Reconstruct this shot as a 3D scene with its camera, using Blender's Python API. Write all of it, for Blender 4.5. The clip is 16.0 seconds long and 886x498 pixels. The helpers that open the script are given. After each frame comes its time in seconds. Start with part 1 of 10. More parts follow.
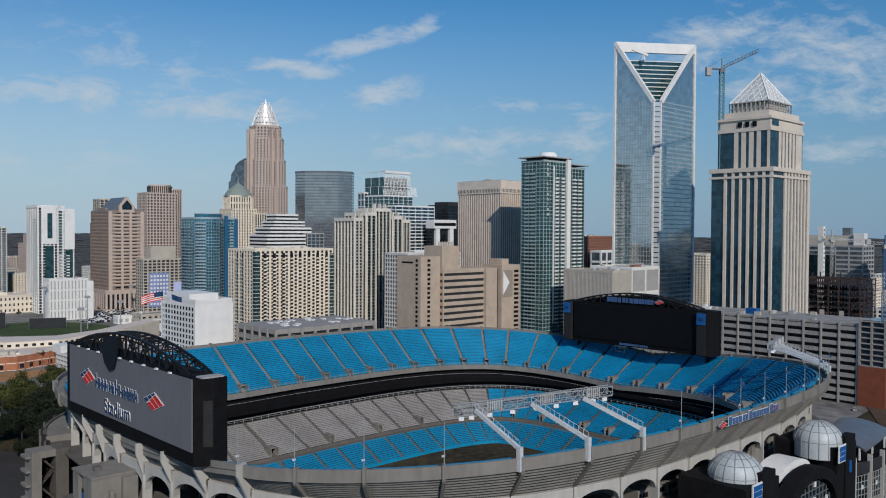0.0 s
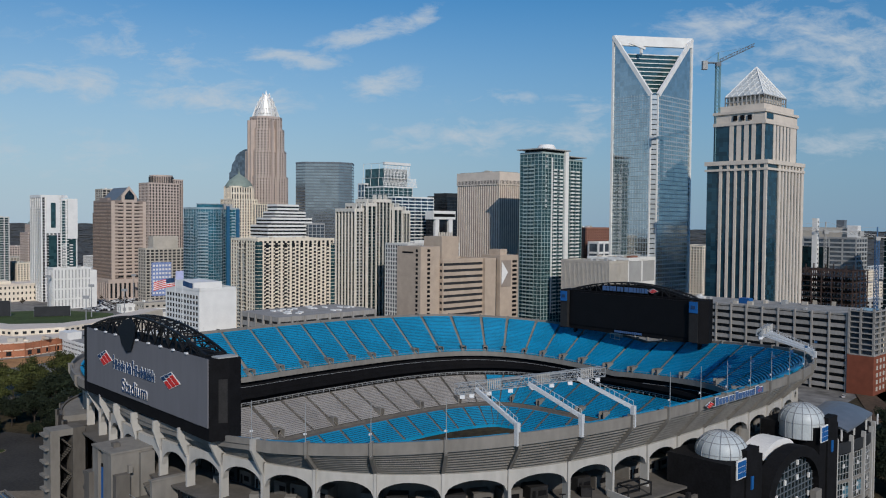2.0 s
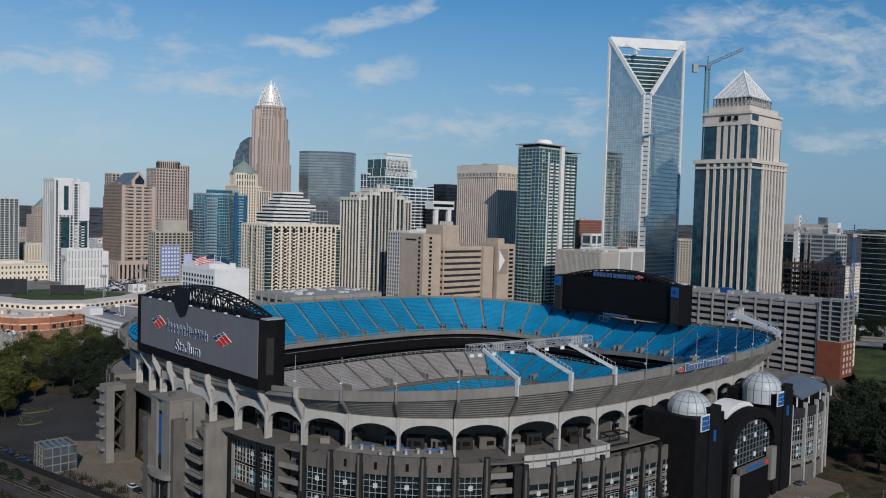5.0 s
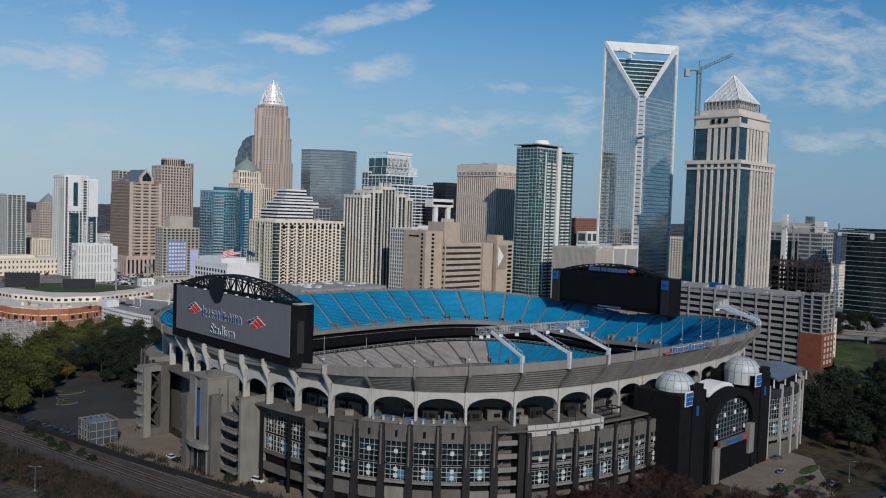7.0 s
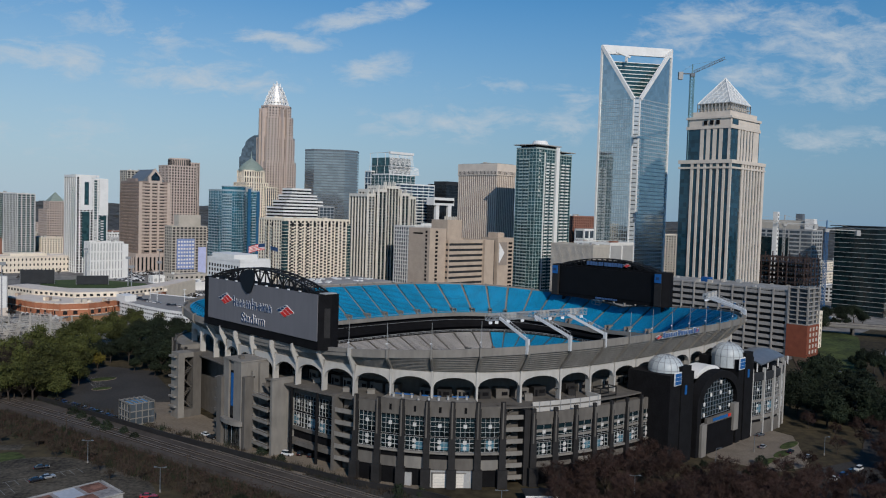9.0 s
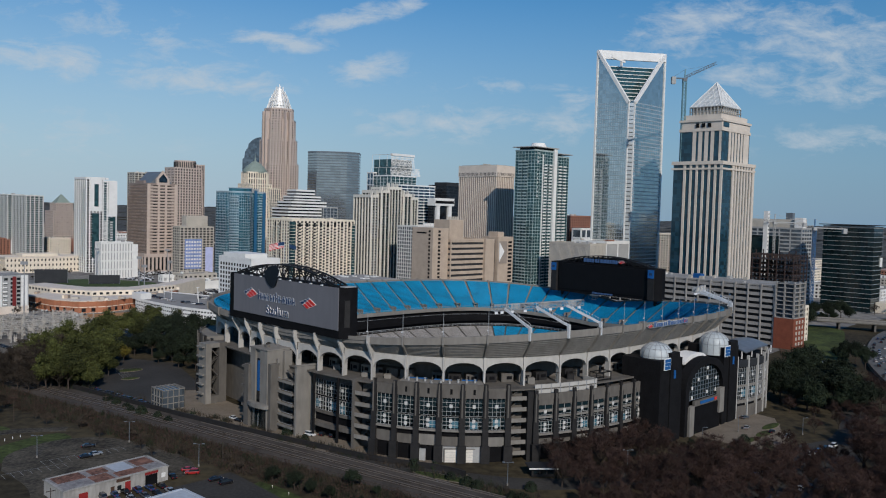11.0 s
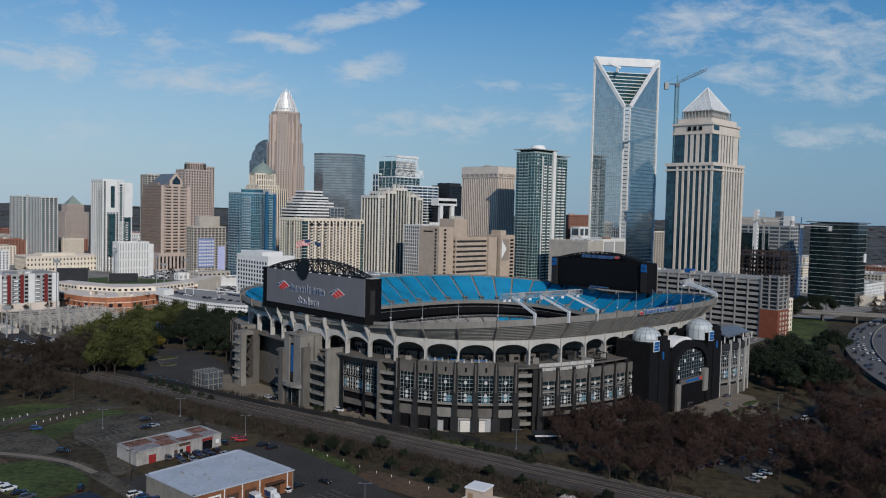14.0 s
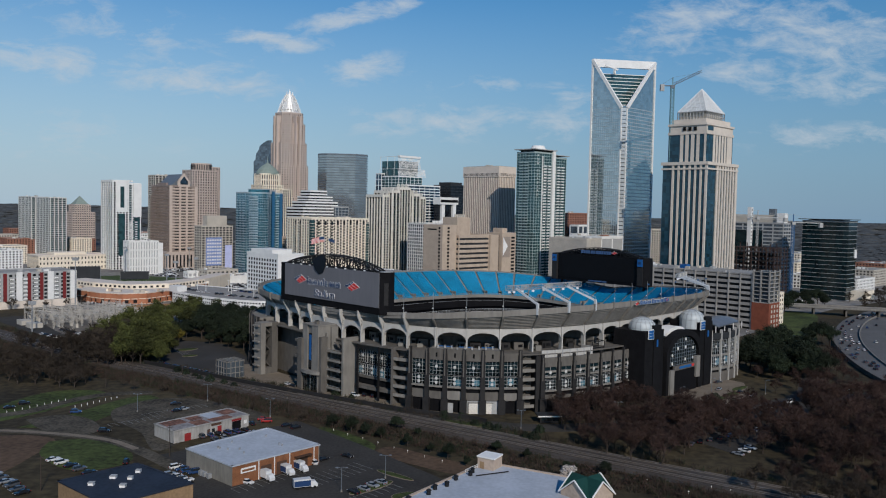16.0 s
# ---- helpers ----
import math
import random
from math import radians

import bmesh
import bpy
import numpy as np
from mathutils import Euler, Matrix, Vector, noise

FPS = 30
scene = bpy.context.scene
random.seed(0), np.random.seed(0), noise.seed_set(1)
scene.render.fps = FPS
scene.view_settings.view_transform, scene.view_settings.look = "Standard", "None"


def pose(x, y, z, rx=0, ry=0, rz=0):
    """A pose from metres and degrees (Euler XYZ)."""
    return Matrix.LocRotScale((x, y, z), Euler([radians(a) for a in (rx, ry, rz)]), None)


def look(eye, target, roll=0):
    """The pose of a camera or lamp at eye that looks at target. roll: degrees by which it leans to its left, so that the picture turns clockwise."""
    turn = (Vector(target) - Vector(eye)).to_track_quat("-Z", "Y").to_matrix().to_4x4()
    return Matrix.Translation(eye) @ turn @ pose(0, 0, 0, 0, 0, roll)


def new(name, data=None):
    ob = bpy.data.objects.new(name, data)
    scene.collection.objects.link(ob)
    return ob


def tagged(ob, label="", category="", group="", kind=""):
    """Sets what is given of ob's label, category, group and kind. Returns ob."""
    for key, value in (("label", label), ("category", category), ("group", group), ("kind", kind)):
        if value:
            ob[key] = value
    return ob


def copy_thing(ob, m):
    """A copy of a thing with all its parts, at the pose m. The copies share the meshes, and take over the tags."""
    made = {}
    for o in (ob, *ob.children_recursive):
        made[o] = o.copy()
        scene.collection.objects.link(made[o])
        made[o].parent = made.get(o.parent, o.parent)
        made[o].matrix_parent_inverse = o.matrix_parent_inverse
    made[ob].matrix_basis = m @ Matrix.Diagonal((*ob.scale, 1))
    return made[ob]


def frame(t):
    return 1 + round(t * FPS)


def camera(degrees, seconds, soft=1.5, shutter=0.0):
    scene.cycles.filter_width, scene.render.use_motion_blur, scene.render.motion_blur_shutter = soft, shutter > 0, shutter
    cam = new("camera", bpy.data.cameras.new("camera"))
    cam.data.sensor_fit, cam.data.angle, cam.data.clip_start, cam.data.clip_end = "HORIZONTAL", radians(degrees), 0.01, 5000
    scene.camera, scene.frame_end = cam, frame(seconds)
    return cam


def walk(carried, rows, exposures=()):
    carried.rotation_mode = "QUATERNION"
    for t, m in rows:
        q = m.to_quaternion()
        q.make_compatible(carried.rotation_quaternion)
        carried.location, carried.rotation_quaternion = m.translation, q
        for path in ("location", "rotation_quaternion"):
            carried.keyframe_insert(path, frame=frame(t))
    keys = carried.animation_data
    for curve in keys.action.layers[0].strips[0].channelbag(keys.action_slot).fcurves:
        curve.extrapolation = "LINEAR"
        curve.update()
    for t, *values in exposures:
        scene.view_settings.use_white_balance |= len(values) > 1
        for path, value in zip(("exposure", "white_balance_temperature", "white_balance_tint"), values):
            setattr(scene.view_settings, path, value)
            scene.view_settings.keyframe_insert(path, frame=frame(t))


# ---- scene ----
cam = camera(57.0, 16.0, soft=1.1)
PATH = [
    (0, (-24.33, -299.185, 90.46), (-24.309, -297.186, 90.415), 0.3),
    (0.5, (-24.383, -299.868, 90.396), (-24.357, -297.869, 90.348), 0.2),
    (1, (-24.549, -301.964, 90.257), (-24.524, -299.965, 90.202), 0.2),
    (1.5, (-24.86, -305.196, 90.07), (-24.835, -303.197, 90.01), 0.4),
    (2, (-25.333, -309.331, 89.857), (-25.308, -307.332, 89.791), 0.5),
    (2.5, (-25.975, -314.172, 89.634), (-25.949, -312.173, 89.563), 0.7),
    (3, (-26.783, -319.556, 89.414), (-26.756, -317.557, 89.336), 0.9),
    (3.5, (-27.747, -325.347, 89.203), (-27.718, -323.349, 89.121), 1.2),
    (4, (-28.851, -331.438, 89.008), (-28.819, -329.441, 88.923), 1.4),
    (6.5, (-35.734, -363.962, 88.317), (-35.684, -361.965, 88.226), 1.9),
    (7, (-37.232, -370.602, 88.231), (-37.179, -368.604, 88.138), 1.9),
    (7.5, (-38.727, -377.241, 88.158), (-38.672, -375.244, 88.064), 1.9),
    (8, (-40.207, -383.873, 88.097), (-40.15, -381.877, 88.002), 1.9),
    (8.5, (-41.66, -390.496, 88.047), (-41.601, -388.499, 87.951), 1.9),
    (9, (-43.082, -397.107, 88.008), (-43.022, -395.11, 87.911), 1.8),
    (11.5, (-49.749, -429.959, 87.948), (-49.681, -427.963, 87.852), 1.6),
    (12, (-51.036, -436.469, 87.959), (-50.967, -434.472, 87.863), 1.6),
    (12.5, (-52.327, -442.945, 87.972), (-52.257, -440.948, 87.876), 1.6),
    (13, (-53.631, -449.379, 87.983), (-53.56, -447.383, 87.886), 1.5),
    (13.5, (-54.952, -455.764, 87.983), (-54.881, -453.767, 87.887), 1.4),
    (14, (-56.29, -462.091, 87.964), (-56.219, -460.095, 87.867), 1.4),
    (14.5, (-57.639, -468.355, 87.911), (-57.566, -466.359, 87.813), 1.4),
    (15, (-58.984, -474.553, 87.805), (-58.911, -472.557, 87.707), 1.3),
    (15.5, (-60.3, -480.687, 87.623), (-60.227, -478.69, 87.523), 1.3),
    (16, (-61.552, -486.764, 87.334), (-61.478, -484.768, 87.235), 1.2),
]
walk(cam, [(t, look(eye, target, roll)) for t, eye, target, roll in PATH])

# ---------------------------------------------------------------- daylight
SUN_TO = Vector((0.22, -0.82, 0.54)).normalized()      # towards the sun
world = bpy.data.worlds.new("sky")
scene.world = world
world.use_nodes = True
wn = world.node_tree
wn.nodes.clear()


def wnode(kind, **props):
    n = wn.nodes.new(kind)
    for k, val in props.items():
        n.inputs[k].default_value = val
    return n


sky = wn.nodes.new("ShaderNodeTexSky")
sky.sky_type = "NISHITA"
sky.sun_disc = False
sky.sun_elevation = math.asin(SUN_TO.z)
sky.sun_rotation = math.atan2(SUN_TO.x, SUN_TO.y)
sky.altitude = 200.0
sky.air_density = 1.0
sky.dust_density = 0.15
sky.ozone_density = 3.0
coord = wn.nodes.new("ShaderNodeTexCoord")
# wisps of cloud: soft oval fields (across, up, half width, half height, tilt, strength) broken up by noise
axes = wn.nodes.new("ShaderNodeSeparateXYZ")
wn.links.new(coord.outputs["Generated"], axes.inputs[0])


def wmath(op, a, b=None):
    n = wn.nodes.new("ShaderNodeMath")
    n.operation = op
    for k, val in enumerate((a, b)):
        if val is None:
            continue
        if isinstance(val, (int, float)):
            n.inputs[k].default_value = val
        else:
            wn.links.new(val, n.inputs[k])
    return n.outputs[0]


plane = wn.nodes.new("ShaderNodeCombineXYZ")
wn.links.new(wmath("DIVIDE", axes.outputs["X"], axes.outputs["Y"]), plane.inputs[0])
wn.links.new(wmath("DIVIDE", axes.outputs["Z"], axes.outputs["Y"]), plane.inputs[1])
stretch = wn.nodes.new("ShaderNodeMapping")
stretch.inputs["Scale"].default_value = (17.0, 42.0, 1.0)
stretch.inputs["Rotation"].default_value = (0.0, 0.0, radians(-6))
wn.links.new(plane.outputs[0], stretch.inputs["Vector"])
wisps = wnode("ShaderNodeTexNoise", Scale=1.0, Detail=10.0, Roughness=0.66, Distortion=0.35)
wn.links.new(stretch.outputs["Vector"], wisps.inputs["Vector"])
cover = None
for a, b, w, h, tilt, power in ((-0.170, 0.197, 0.075, 0.013, -4, 1.0), (-0.085, 0.228, 0.085, 0.013, 17, 1.0), (-0.020, 0.246, 0.035, 0.014, 24, 1.0), (-0.07, 0.167, 0.07, 0.020, 6, 0.75),
                                (0.03, 0.106, 0.14, 0.024, 2, 0.7), (0.17, 0.104, 0.08, 0.024, 12, 0.55), (0.19, 0.135, 0.05, 0.03, -25, 0.5),
                                (0.33, 0.232, 0.11, 0.040, 20, 0.7), (0.50, 0.225, 0.20, 0.050, -8, 0.72), (0.48, 0.172, 0.18, 0.030, -4, 0.75),
                                (0.52, 0.10, 0.16, 0.022, 2, 0.5), (-0.46, 0.168, 0.16, 0.024, -4, 0.7), (-0.27, 0.150, 0.13, 0.026, -5, 0.75),
                                (-0.45, 0.075, 0.20, 0.05, 0, 0.35), (-0.35, 0.205, 0.22, 0.05, -12, 0.35), (0.08, 0.152, 0.08, 0.012, 2, 0.5)):
    put = wn.nodes.new("ShaderNodeMapping")
    put.vector_type = "TEXTURE"
    put.inputs["Location"].default_value = (a, b, 0)
    put.inputs["Rotation"].default_value = (0, 0, radians(tilt))
    put.inputs["Scale"].default_value = (w * 1.25, h * 1.35, 1)
    wn.links.new(plane.outputs[0], put.inputs["Vector"])
    oval = wn.nodes.new("ShaderNodeTexGradient")
    oval.gradient_type = "SPHERICAL"
    wn.links.new(put.outputs["Vector"], oval.inputs["Vector"])
    soft = wmath("MULTIPLY", oval.outputs["Fac"], power)
    cover = soft if cover is None else wmath("MAXIMUM", cover, soft)
wisp = wmath("MULTIPLY", wmath("SUBTRACT", wmath("ADD", wmath("MULTIPLY", wisps.outputs["Fac"], 2.7), cover), 1.56), 1.0)
wclamp = wn.nodes.new("ShaderNodeClamp")
wclamp.inputs["Max"].default_value = 0.72
wn.links.new(wmath("MULTIPLY", wisp, wmath("MINIMUM", wmath("MULTIPLY", cover, 3.0), 1.0)), wclamp.inputs["Value"])
blend = wn.nodes.new("ShaderNodeMixRGB")
blend.inputs[2].default_value = (5.6, 6.3, 7.0, 1)
back = wnode("ShaderNodeBackground", Strength=0.110)
wout = wn.nodes.new("ShaderNodeOutputWorld")
wn.links.new(wclamp.outputs[0], blend.inputs[0])
deep = wnode("ShaderNodeHueSaturation", Saturation=1.42, Value=1.0)
wn.links.new(sky.outputs["Color"], deep.inputs["Color"])
lower = wn.nodes.new("ShaderNodeMapRange")
lower.interpolation_type = "SMOOTHSTEP"
for key, val in (("From Min", -0.02), ("From Max", 0.36), ("To Min", 0.92), ("To Max", 0.0)):
    lower.inputs[key].default_value = val
wn.links.new(axes.outputs["Z"], lower.inputs["Value"])
haze = wn.nodes.new("ShaderNodeMixRGB")
# the haze is palest on the left and clears towards the right
across = wn.nodes.new("ShaderNodeMapRange")
across.interpolation_type = "SMOOTHSTEP"
for key, val in (("From Min", -0.55), ("From Max", 0.6), ("To Min", 0.0), ("To Max", 1.0)):
    across.inputs[key].default_value = val
wn.links.new(axes.outputs["X"], across.inputs["Value"])
tint = wn.nodes.new("ShaderNodeMixRGB")
tint.inputs[1].default_value = (3.85, 5.35, 6.8, 1)
tint.inputs[2].default_value = (1.72, 3.25, 5.0, 1)
wn.links.new(across.outputs["Result"], tint.inputs[0])
wn.links.new(tint.outputs["Color"], haze.inputs[2])
wn.links.new(lower.outputs["Result"], haze.inputs[0])
wn.links.new(deep.outputs["Color"], haze.inputs[1])
wn.links.new(haze.outputs["Color"], blend.inputs[1])
wn.links.new(blend.outputs["Color"], back.inputs["Color"])
wn.links.new(back.outputs["Background"], wout.inputs["Surface"])

sun = new("sun", bpy.data.lights.new("sun", "SUN"))
sun.data.energy, sun.data.angle, sun.data.color = 3.75, radians(0.6), (1.0, 0.935, 0.86)
sun.matrix_world = look((0, 0, 300), Vector((0, 0, 300)) - SUN_TO)
scene.view_settings.exposure = -0.32

# ---------------------------------------------------------------- materials


def mat(name, color, rough=0.7, metal=0.0, vary=0.25, scale=0.15, fine=2.0, bump=0.0, spec=0.22, rand=0.0, streak=0.0):
    """A surface with blotches of about 1/scale metres, a finer grain and, where wanted, streaks that run down."""
    m = bpy.data.materials.new(name)
    m.use_nodes = True
    nt = m.node_tree
    b = nt.nodes["Principled BSDF"]
    b.inputs["Roughness"].default_value, b.inputs["Metallic"].default_value = rough, metal
    b.inputs["Specular IOR Level"].default_value = spec
    tc = nt.nodes.new("ShaderNodeTexCoord")
    n1, n2 = nt.nodes.new("ShaderNodeTexNoise"), nt.nodes.new("ShaderNodeTexNoise")
    n1.inputs["Scale"].default_value, n1.inputs["Detail"].default_value = scale, 5.0
    n2.inputs["Scale"].default_value, n2.inputs["Detail"].default_value = fine, 4.0
    nt.links.new(tc.outputs["Object"], n1.inputs["Vector"])
    if streak:
        mp = nt.nodes.new("ShaderNodeMapping")
        mp.inputs["Scale"].default_value = (1, 1, streak)
        nt.links.new(tc.outputs["Object"], mp.inputs["Vector"])
        nt.links.new(mp.outputs["Vector"], n2.inputs["Vector"])
    else:
        nt.links.new(tc.outputs["Object"], n2.inputs["Vector"])
    add = nt.nodes.new("ShaderNodeMath")
    add.operation = "ADD"
    nt.links.new(n1.outputs["Fac"], add.inputs[0])
    nt.links.new(n2.outputs["Fac"], add.inputs[1])
    last = add.outputs[0]
    low, high = 0.75, 1.25
    if rand:
        oi = nt.nodes.new("ShaderNodeObjectInfo")
        mul = nt.nodes.new("ShaderNodeMath")
        mul.operation = "MULTIPLY_ADD"
        mul.inputs[1].default_value, mul.inputs[2].default_value = rand, -rand / 2
        nt.links.new(oi.outputs["Random"], mul.inputs[0])
        more = nt.nodes.new("ShaderNodeMath")
        more.operation = "ADD"
        nt.links.new(last, more.inputs[0])
        nt.links.new(mul.outputs[0], more.inputs[1])
        last = more.outputs[0]
    mr = nt.nodes.new("ShaderNodeMapRange")
    mr.inputs["From Min"].default_value, mr.inputs["From Max"].default_value = low, high
    nt.links.new(last, mr.inputs["Value"])
    mix = nt.nodes.new("ShaderNodeMixRGB")
    mix.inputs[1].default_value = (*[c * (1 - vary) for c in color], 1)
    mix.inputs[2].default_value = (*[min(1, c * (1 + vary)) for c in color], 1)
    nt.links.new(mr.outputs["Result"], mix.inputs[0])
    nt.links.new(mix.outputs["Color"], b.inputs["Base Color"])
    if bump:
        bp = nt.nodes.new("ShaderNodeBump")
        bp.inputs["Strength"].default_value, bp.inputs["Distance"].default_value = bump, 0.1
        nt.links.new(n2.outputs["Fac"], bp.inputs["Height"])
        nt.links.new(bp.outputs["Normal"], b.inputs["Normal"])
    return m


def glass(name, color, rough=0.06, metal=0.75, pane=3.4, vary=0.35):
    """Coated facade glass: a mirror-like sheet whose panes differ a little in tint and in lie."""
    m = bpy.data.materials.new(name)
    m.use_nodes = True
    nt = m.node_tree
    b = nt.nodes["Principled BSDF"]
    b.inputs["Roughness"].default_value, b.inputs["Metallic"].default_value = rough, metal
    tc = nt.nodes.new("ShaderNodeTexCoord")
    vo = nt.nodes.new("ShaderNodeTexVoronoi")
    vo.inputs["Scale"].default_value, vo.inputs["Randomness"].default_value = 1.0 / pane, 0.15
    nt.links.new(tc.outputs["Object"], vo.inputs["Vector"])
    mix = nt.nodes.new("ShaderNodeMixRGB")
    mix.inputs[1].default_value = (*[c * (1 - vary) for c in color], 1)
    mix.inputs[2].default_value = (*[min(1, c * (1 + vary)) for c in color], 1)
    sep = nt.nodes.new("ShaderNodeSeparateColor")
    nt.links.new(vo.outputs["Color"], sep.inputs["Color"])
    nt.links.new(sep.outputs["Red"], mix.inputs[0])
    nt.links.new(mix.outputs["Color"], b.inputs["Base Color"])
    no = nt.nodes.new("ShaderNodeTexNoise")
    no.inputs["Scale"].default_value = 0.35
    nt.links.new(tc.outputs["Object"], no.inputs["Vector"])
    bp = nt.nodes.new("ShaderNodeBump")
    bp.inputs["Strength"].default_value, bp.inputs["Distance"].default_value = 0.12, 0.15
    nt.links.new(no.outputs["Fac"], bp.inputs["Height"])
    nt.links.new(bp.outputs["Normal"], b.inputs["Normal"])
    return m


M_CONC = mat("pale_concrete", (0.205, 0.192, 0.172), 0.85, vary=0.15, scale=0.14, fine=0.55, streak=0.3, bump=0.1)
# darker than M_CONC; on recessed parts the colour carries shade too
M_CONC_D = mat("weathered_shaded_concrete", (0.118, 0.108, 0.096), 0.88, vary=0.17, scale=0.12, fine=0.6, streak=0.3, bump=0.1)
M_ARCH = mat("white_painted_concrete", (0.43, 0.415, 0.385), 0.75, vary=0.09, scale=0.2, fine=0.7, streak=0.3)
M_SEAT = mat("blue_plastic_seats", (0.006, 0.235, 0.42), 0.5, vary=0.2, scale=0.08, fine=1.6, rand=0.12)
M_SEAT_G = mat("grey_plastic_seats", (0.30, 0.285, 0.27), 0.6, vary=0.15, scale=0.1, fine=1.8, rand=0.1)
# M_BLACK is real cladding, and also painted shade in openings and recesses
M_BLACK = mat("black_cladding_and_shade", (0.006, 0.006, 0.007), 0.8, vary=0.3, scale=0.3, spec=0.12)
M_PANEL = mat("grey_mesh_panel", (0.155, 0.155, 0.168), 0.7, vary=0.07, scale=0.05, fine=0.6, streak=0.1)
M_SCREEN = mat("black_screen", (0.005, 0.005, 0.006), 0.6, vary=0.2, spec=0.15)
M_STEEL_W = mat("white_painted_steel", (0.54, 0.56, 0.57), 0.45, vary=0.1, scale=0.5)
M_STEEL_P = mat("pale_galvanised_steel", (0.33, 0.345, 0.35), 0.5, metal=0.2, vary=0.12)
M_STEEL_K = mat("black_painted_steel", (0.012, 0.012, 0.013), 0.5, vary=0.2)
M_GROUND = mat("dry_winter_ground", (0.046, 0.036, 0.019), 0.95, vary=0.6, scale=0.02, fine=0.3, bump=0.3)

# ---------------------------------------------------------------- mesh tools


class Geo:
    """Gathers faces in metres and turns them into one mesh."""

    def __init__(self):
        self.v, self.f = [], []

    def poly(self, *pts):
        n = len(self.v)
        self.v += [tuple(p) for p in pts]
        self.f.append(tuple(range(n, n + len(pts))))
        return self

    def box(self, x0, y0, z0, x1, y1, z1):
        n = len(self.v)
        self.v += [(x0, y0, z0), (x1, y0, z0), (x1, y1, z0), (x0, y1, z0), (x0, y0, z1), (x1, y0, z1), (x1, y1, z1), (x0, y1, z1)]
        self.f += [tuple(n + i for i in q) for q in ((3, 2, 1, 0), (4, 5, 6, 7), (0, 1, 5, 4), (1, 2, 6, 5), (2, 3, 7, 6), (3, 0, 4, 7))]
        return self

    def prism(self, pts, z0, z1, cap=True):
        n, k = len(self.v), len(pts)
        self.v += [(x, y, z0) for x, y in pts] + [(x, y, z1) for x, y in pts]
        for i in range(k):
            j = (i + 1) % k
            self.f.append((n + i, n + j, n + k + j, n + k + i))
        if cap:
            self.f += [tuple(n + k + i for i in range(k)), tuple(n + i for i in reversed(range(k)))]
        return self

    def cyl(self, x, y, z0, z1, r, r1=None, sides=10):
        r1 = r if r1 is None else r1
        n = len(self.v)
        for z, rr in ((z0, r), (z1, r1)):
            self.v += [(x + rr * math.cos(2 * math.pi * i / sides), y + rr * math.sin(2 * math.pi * i / sides), z) for i in range(sides)]
        for i in range(sides):
            j = (i + 1) % sides
            self.f.append((n + i, n + j, n + sides + j, n + sides + i))
        self.f += [tuple(n + sides + i for i in range(sides)), tuple(n + i for i in reversed(range(sides)))]
        return self

    def bar(self, a, b, w=0.3, h=None):
        """A square bar from a to b."""
        a, b, h = Vector(a), Vector(b), h or w
        d = (b - a).normalized()
        s = d.cross(Vector((0, 0, 1)))
        s = (Vector((1, 0, 0)) if s.length < 1e-4 else s.normalized()) * (w / 2)
        t = s.cross(d).normalized() * (h / 2)
        n = len(self.v)
        for p in (a, b):
            self.v += [tuple(p + s + t), tuple(p - s + t), tuple(p - s - t), tuple(p + s - t)]
        self.f += [tuple(n + i for i in q) for q in ((0, 1, 2, 3), (7, 6, 5, 4), (0, 4, 5, 1), (1, 5, 6, 2), (2, 6, 7, 3), (3, 7, 4, 0))]
        return self

    def strip(self, rows, closed=False):
        """Rows of points of equal count, joined into a sheet."""
        n, k = len(self.v), len(rows[0])
        for r in rows:
            self.v += [tuple(p) for p in r]
        for a in range(len(rows) - 1):
            for i in range(k if closed else k - 1):
                j = (i + 1) % k
                self.f.append((n + a * k + i, n + a * k + j, n + (a + 1) * k + j, n + (a + 1) * k + i))
        return self

    def mesh(self, name, material, smooth=False):
        me = bpy.data.meshes.new(name)
        me.from_pydata(self.v, [], self.f)
        me.materials.append(material)
        if smooth:
            me.polygons.foreach_set("use_smooth", [True] * len(me.polygons))
        me.update()
        return me


def part(name, geo, material, parent, label="", smooth=False):
    ob = new(name, geo.mesh(name, material, smooth))
    ob.parent = parent
    return tagged(ob, label)


def thing(name, label, category, m=None, group="", kind=""):
    ob = new(name)
    ob.empty_display_size = 1.0
    if m is not None:
        ob.matrix_basis = m
    return tagged(ob, label, category, group, kind)


# the city's street grid is turned against the way the camera looks
TURN = 42.86
GU = Vector((math.cos(radians(TURN)), math.sin(radians(TURN)), 0))
GV = Vector((-GU.y, GU.x, 0))


def grid(x, y, z=0.0):
    return pose(x, y, z, 0, 0, TURN)


# ---------------------------------------------------------------- ground
g = Geo()
NG = 60
for i in range(NG + 1):
    for j in range(NG + 1):
        x = -4900 + 9800 * i / NG
        y = -900 + 5750 * j / NG
        d = max(0.0, y - 1800) / 2900
        z = -0.05 + 62 * d * d * (3 - 2 * min(d, 1)) * (0.85 + 0.3 * noise.noise(Vector((x / 900, y / 900, 3.1)))) if d else -0.05
        g.v.append((x, y, z))
for i in range(NG):
    for j in range(NG):
        a = i * (NG + 1) + j
        g.f.append((a, a + NG + 1, a + NG + 2, a + 1))
ground = new("ground", g.mesh("ground", M_GROUND))
tagged(ground, "dry brown winter ground with patches of grass, rising to wooded hills", "ground", kind="structure")

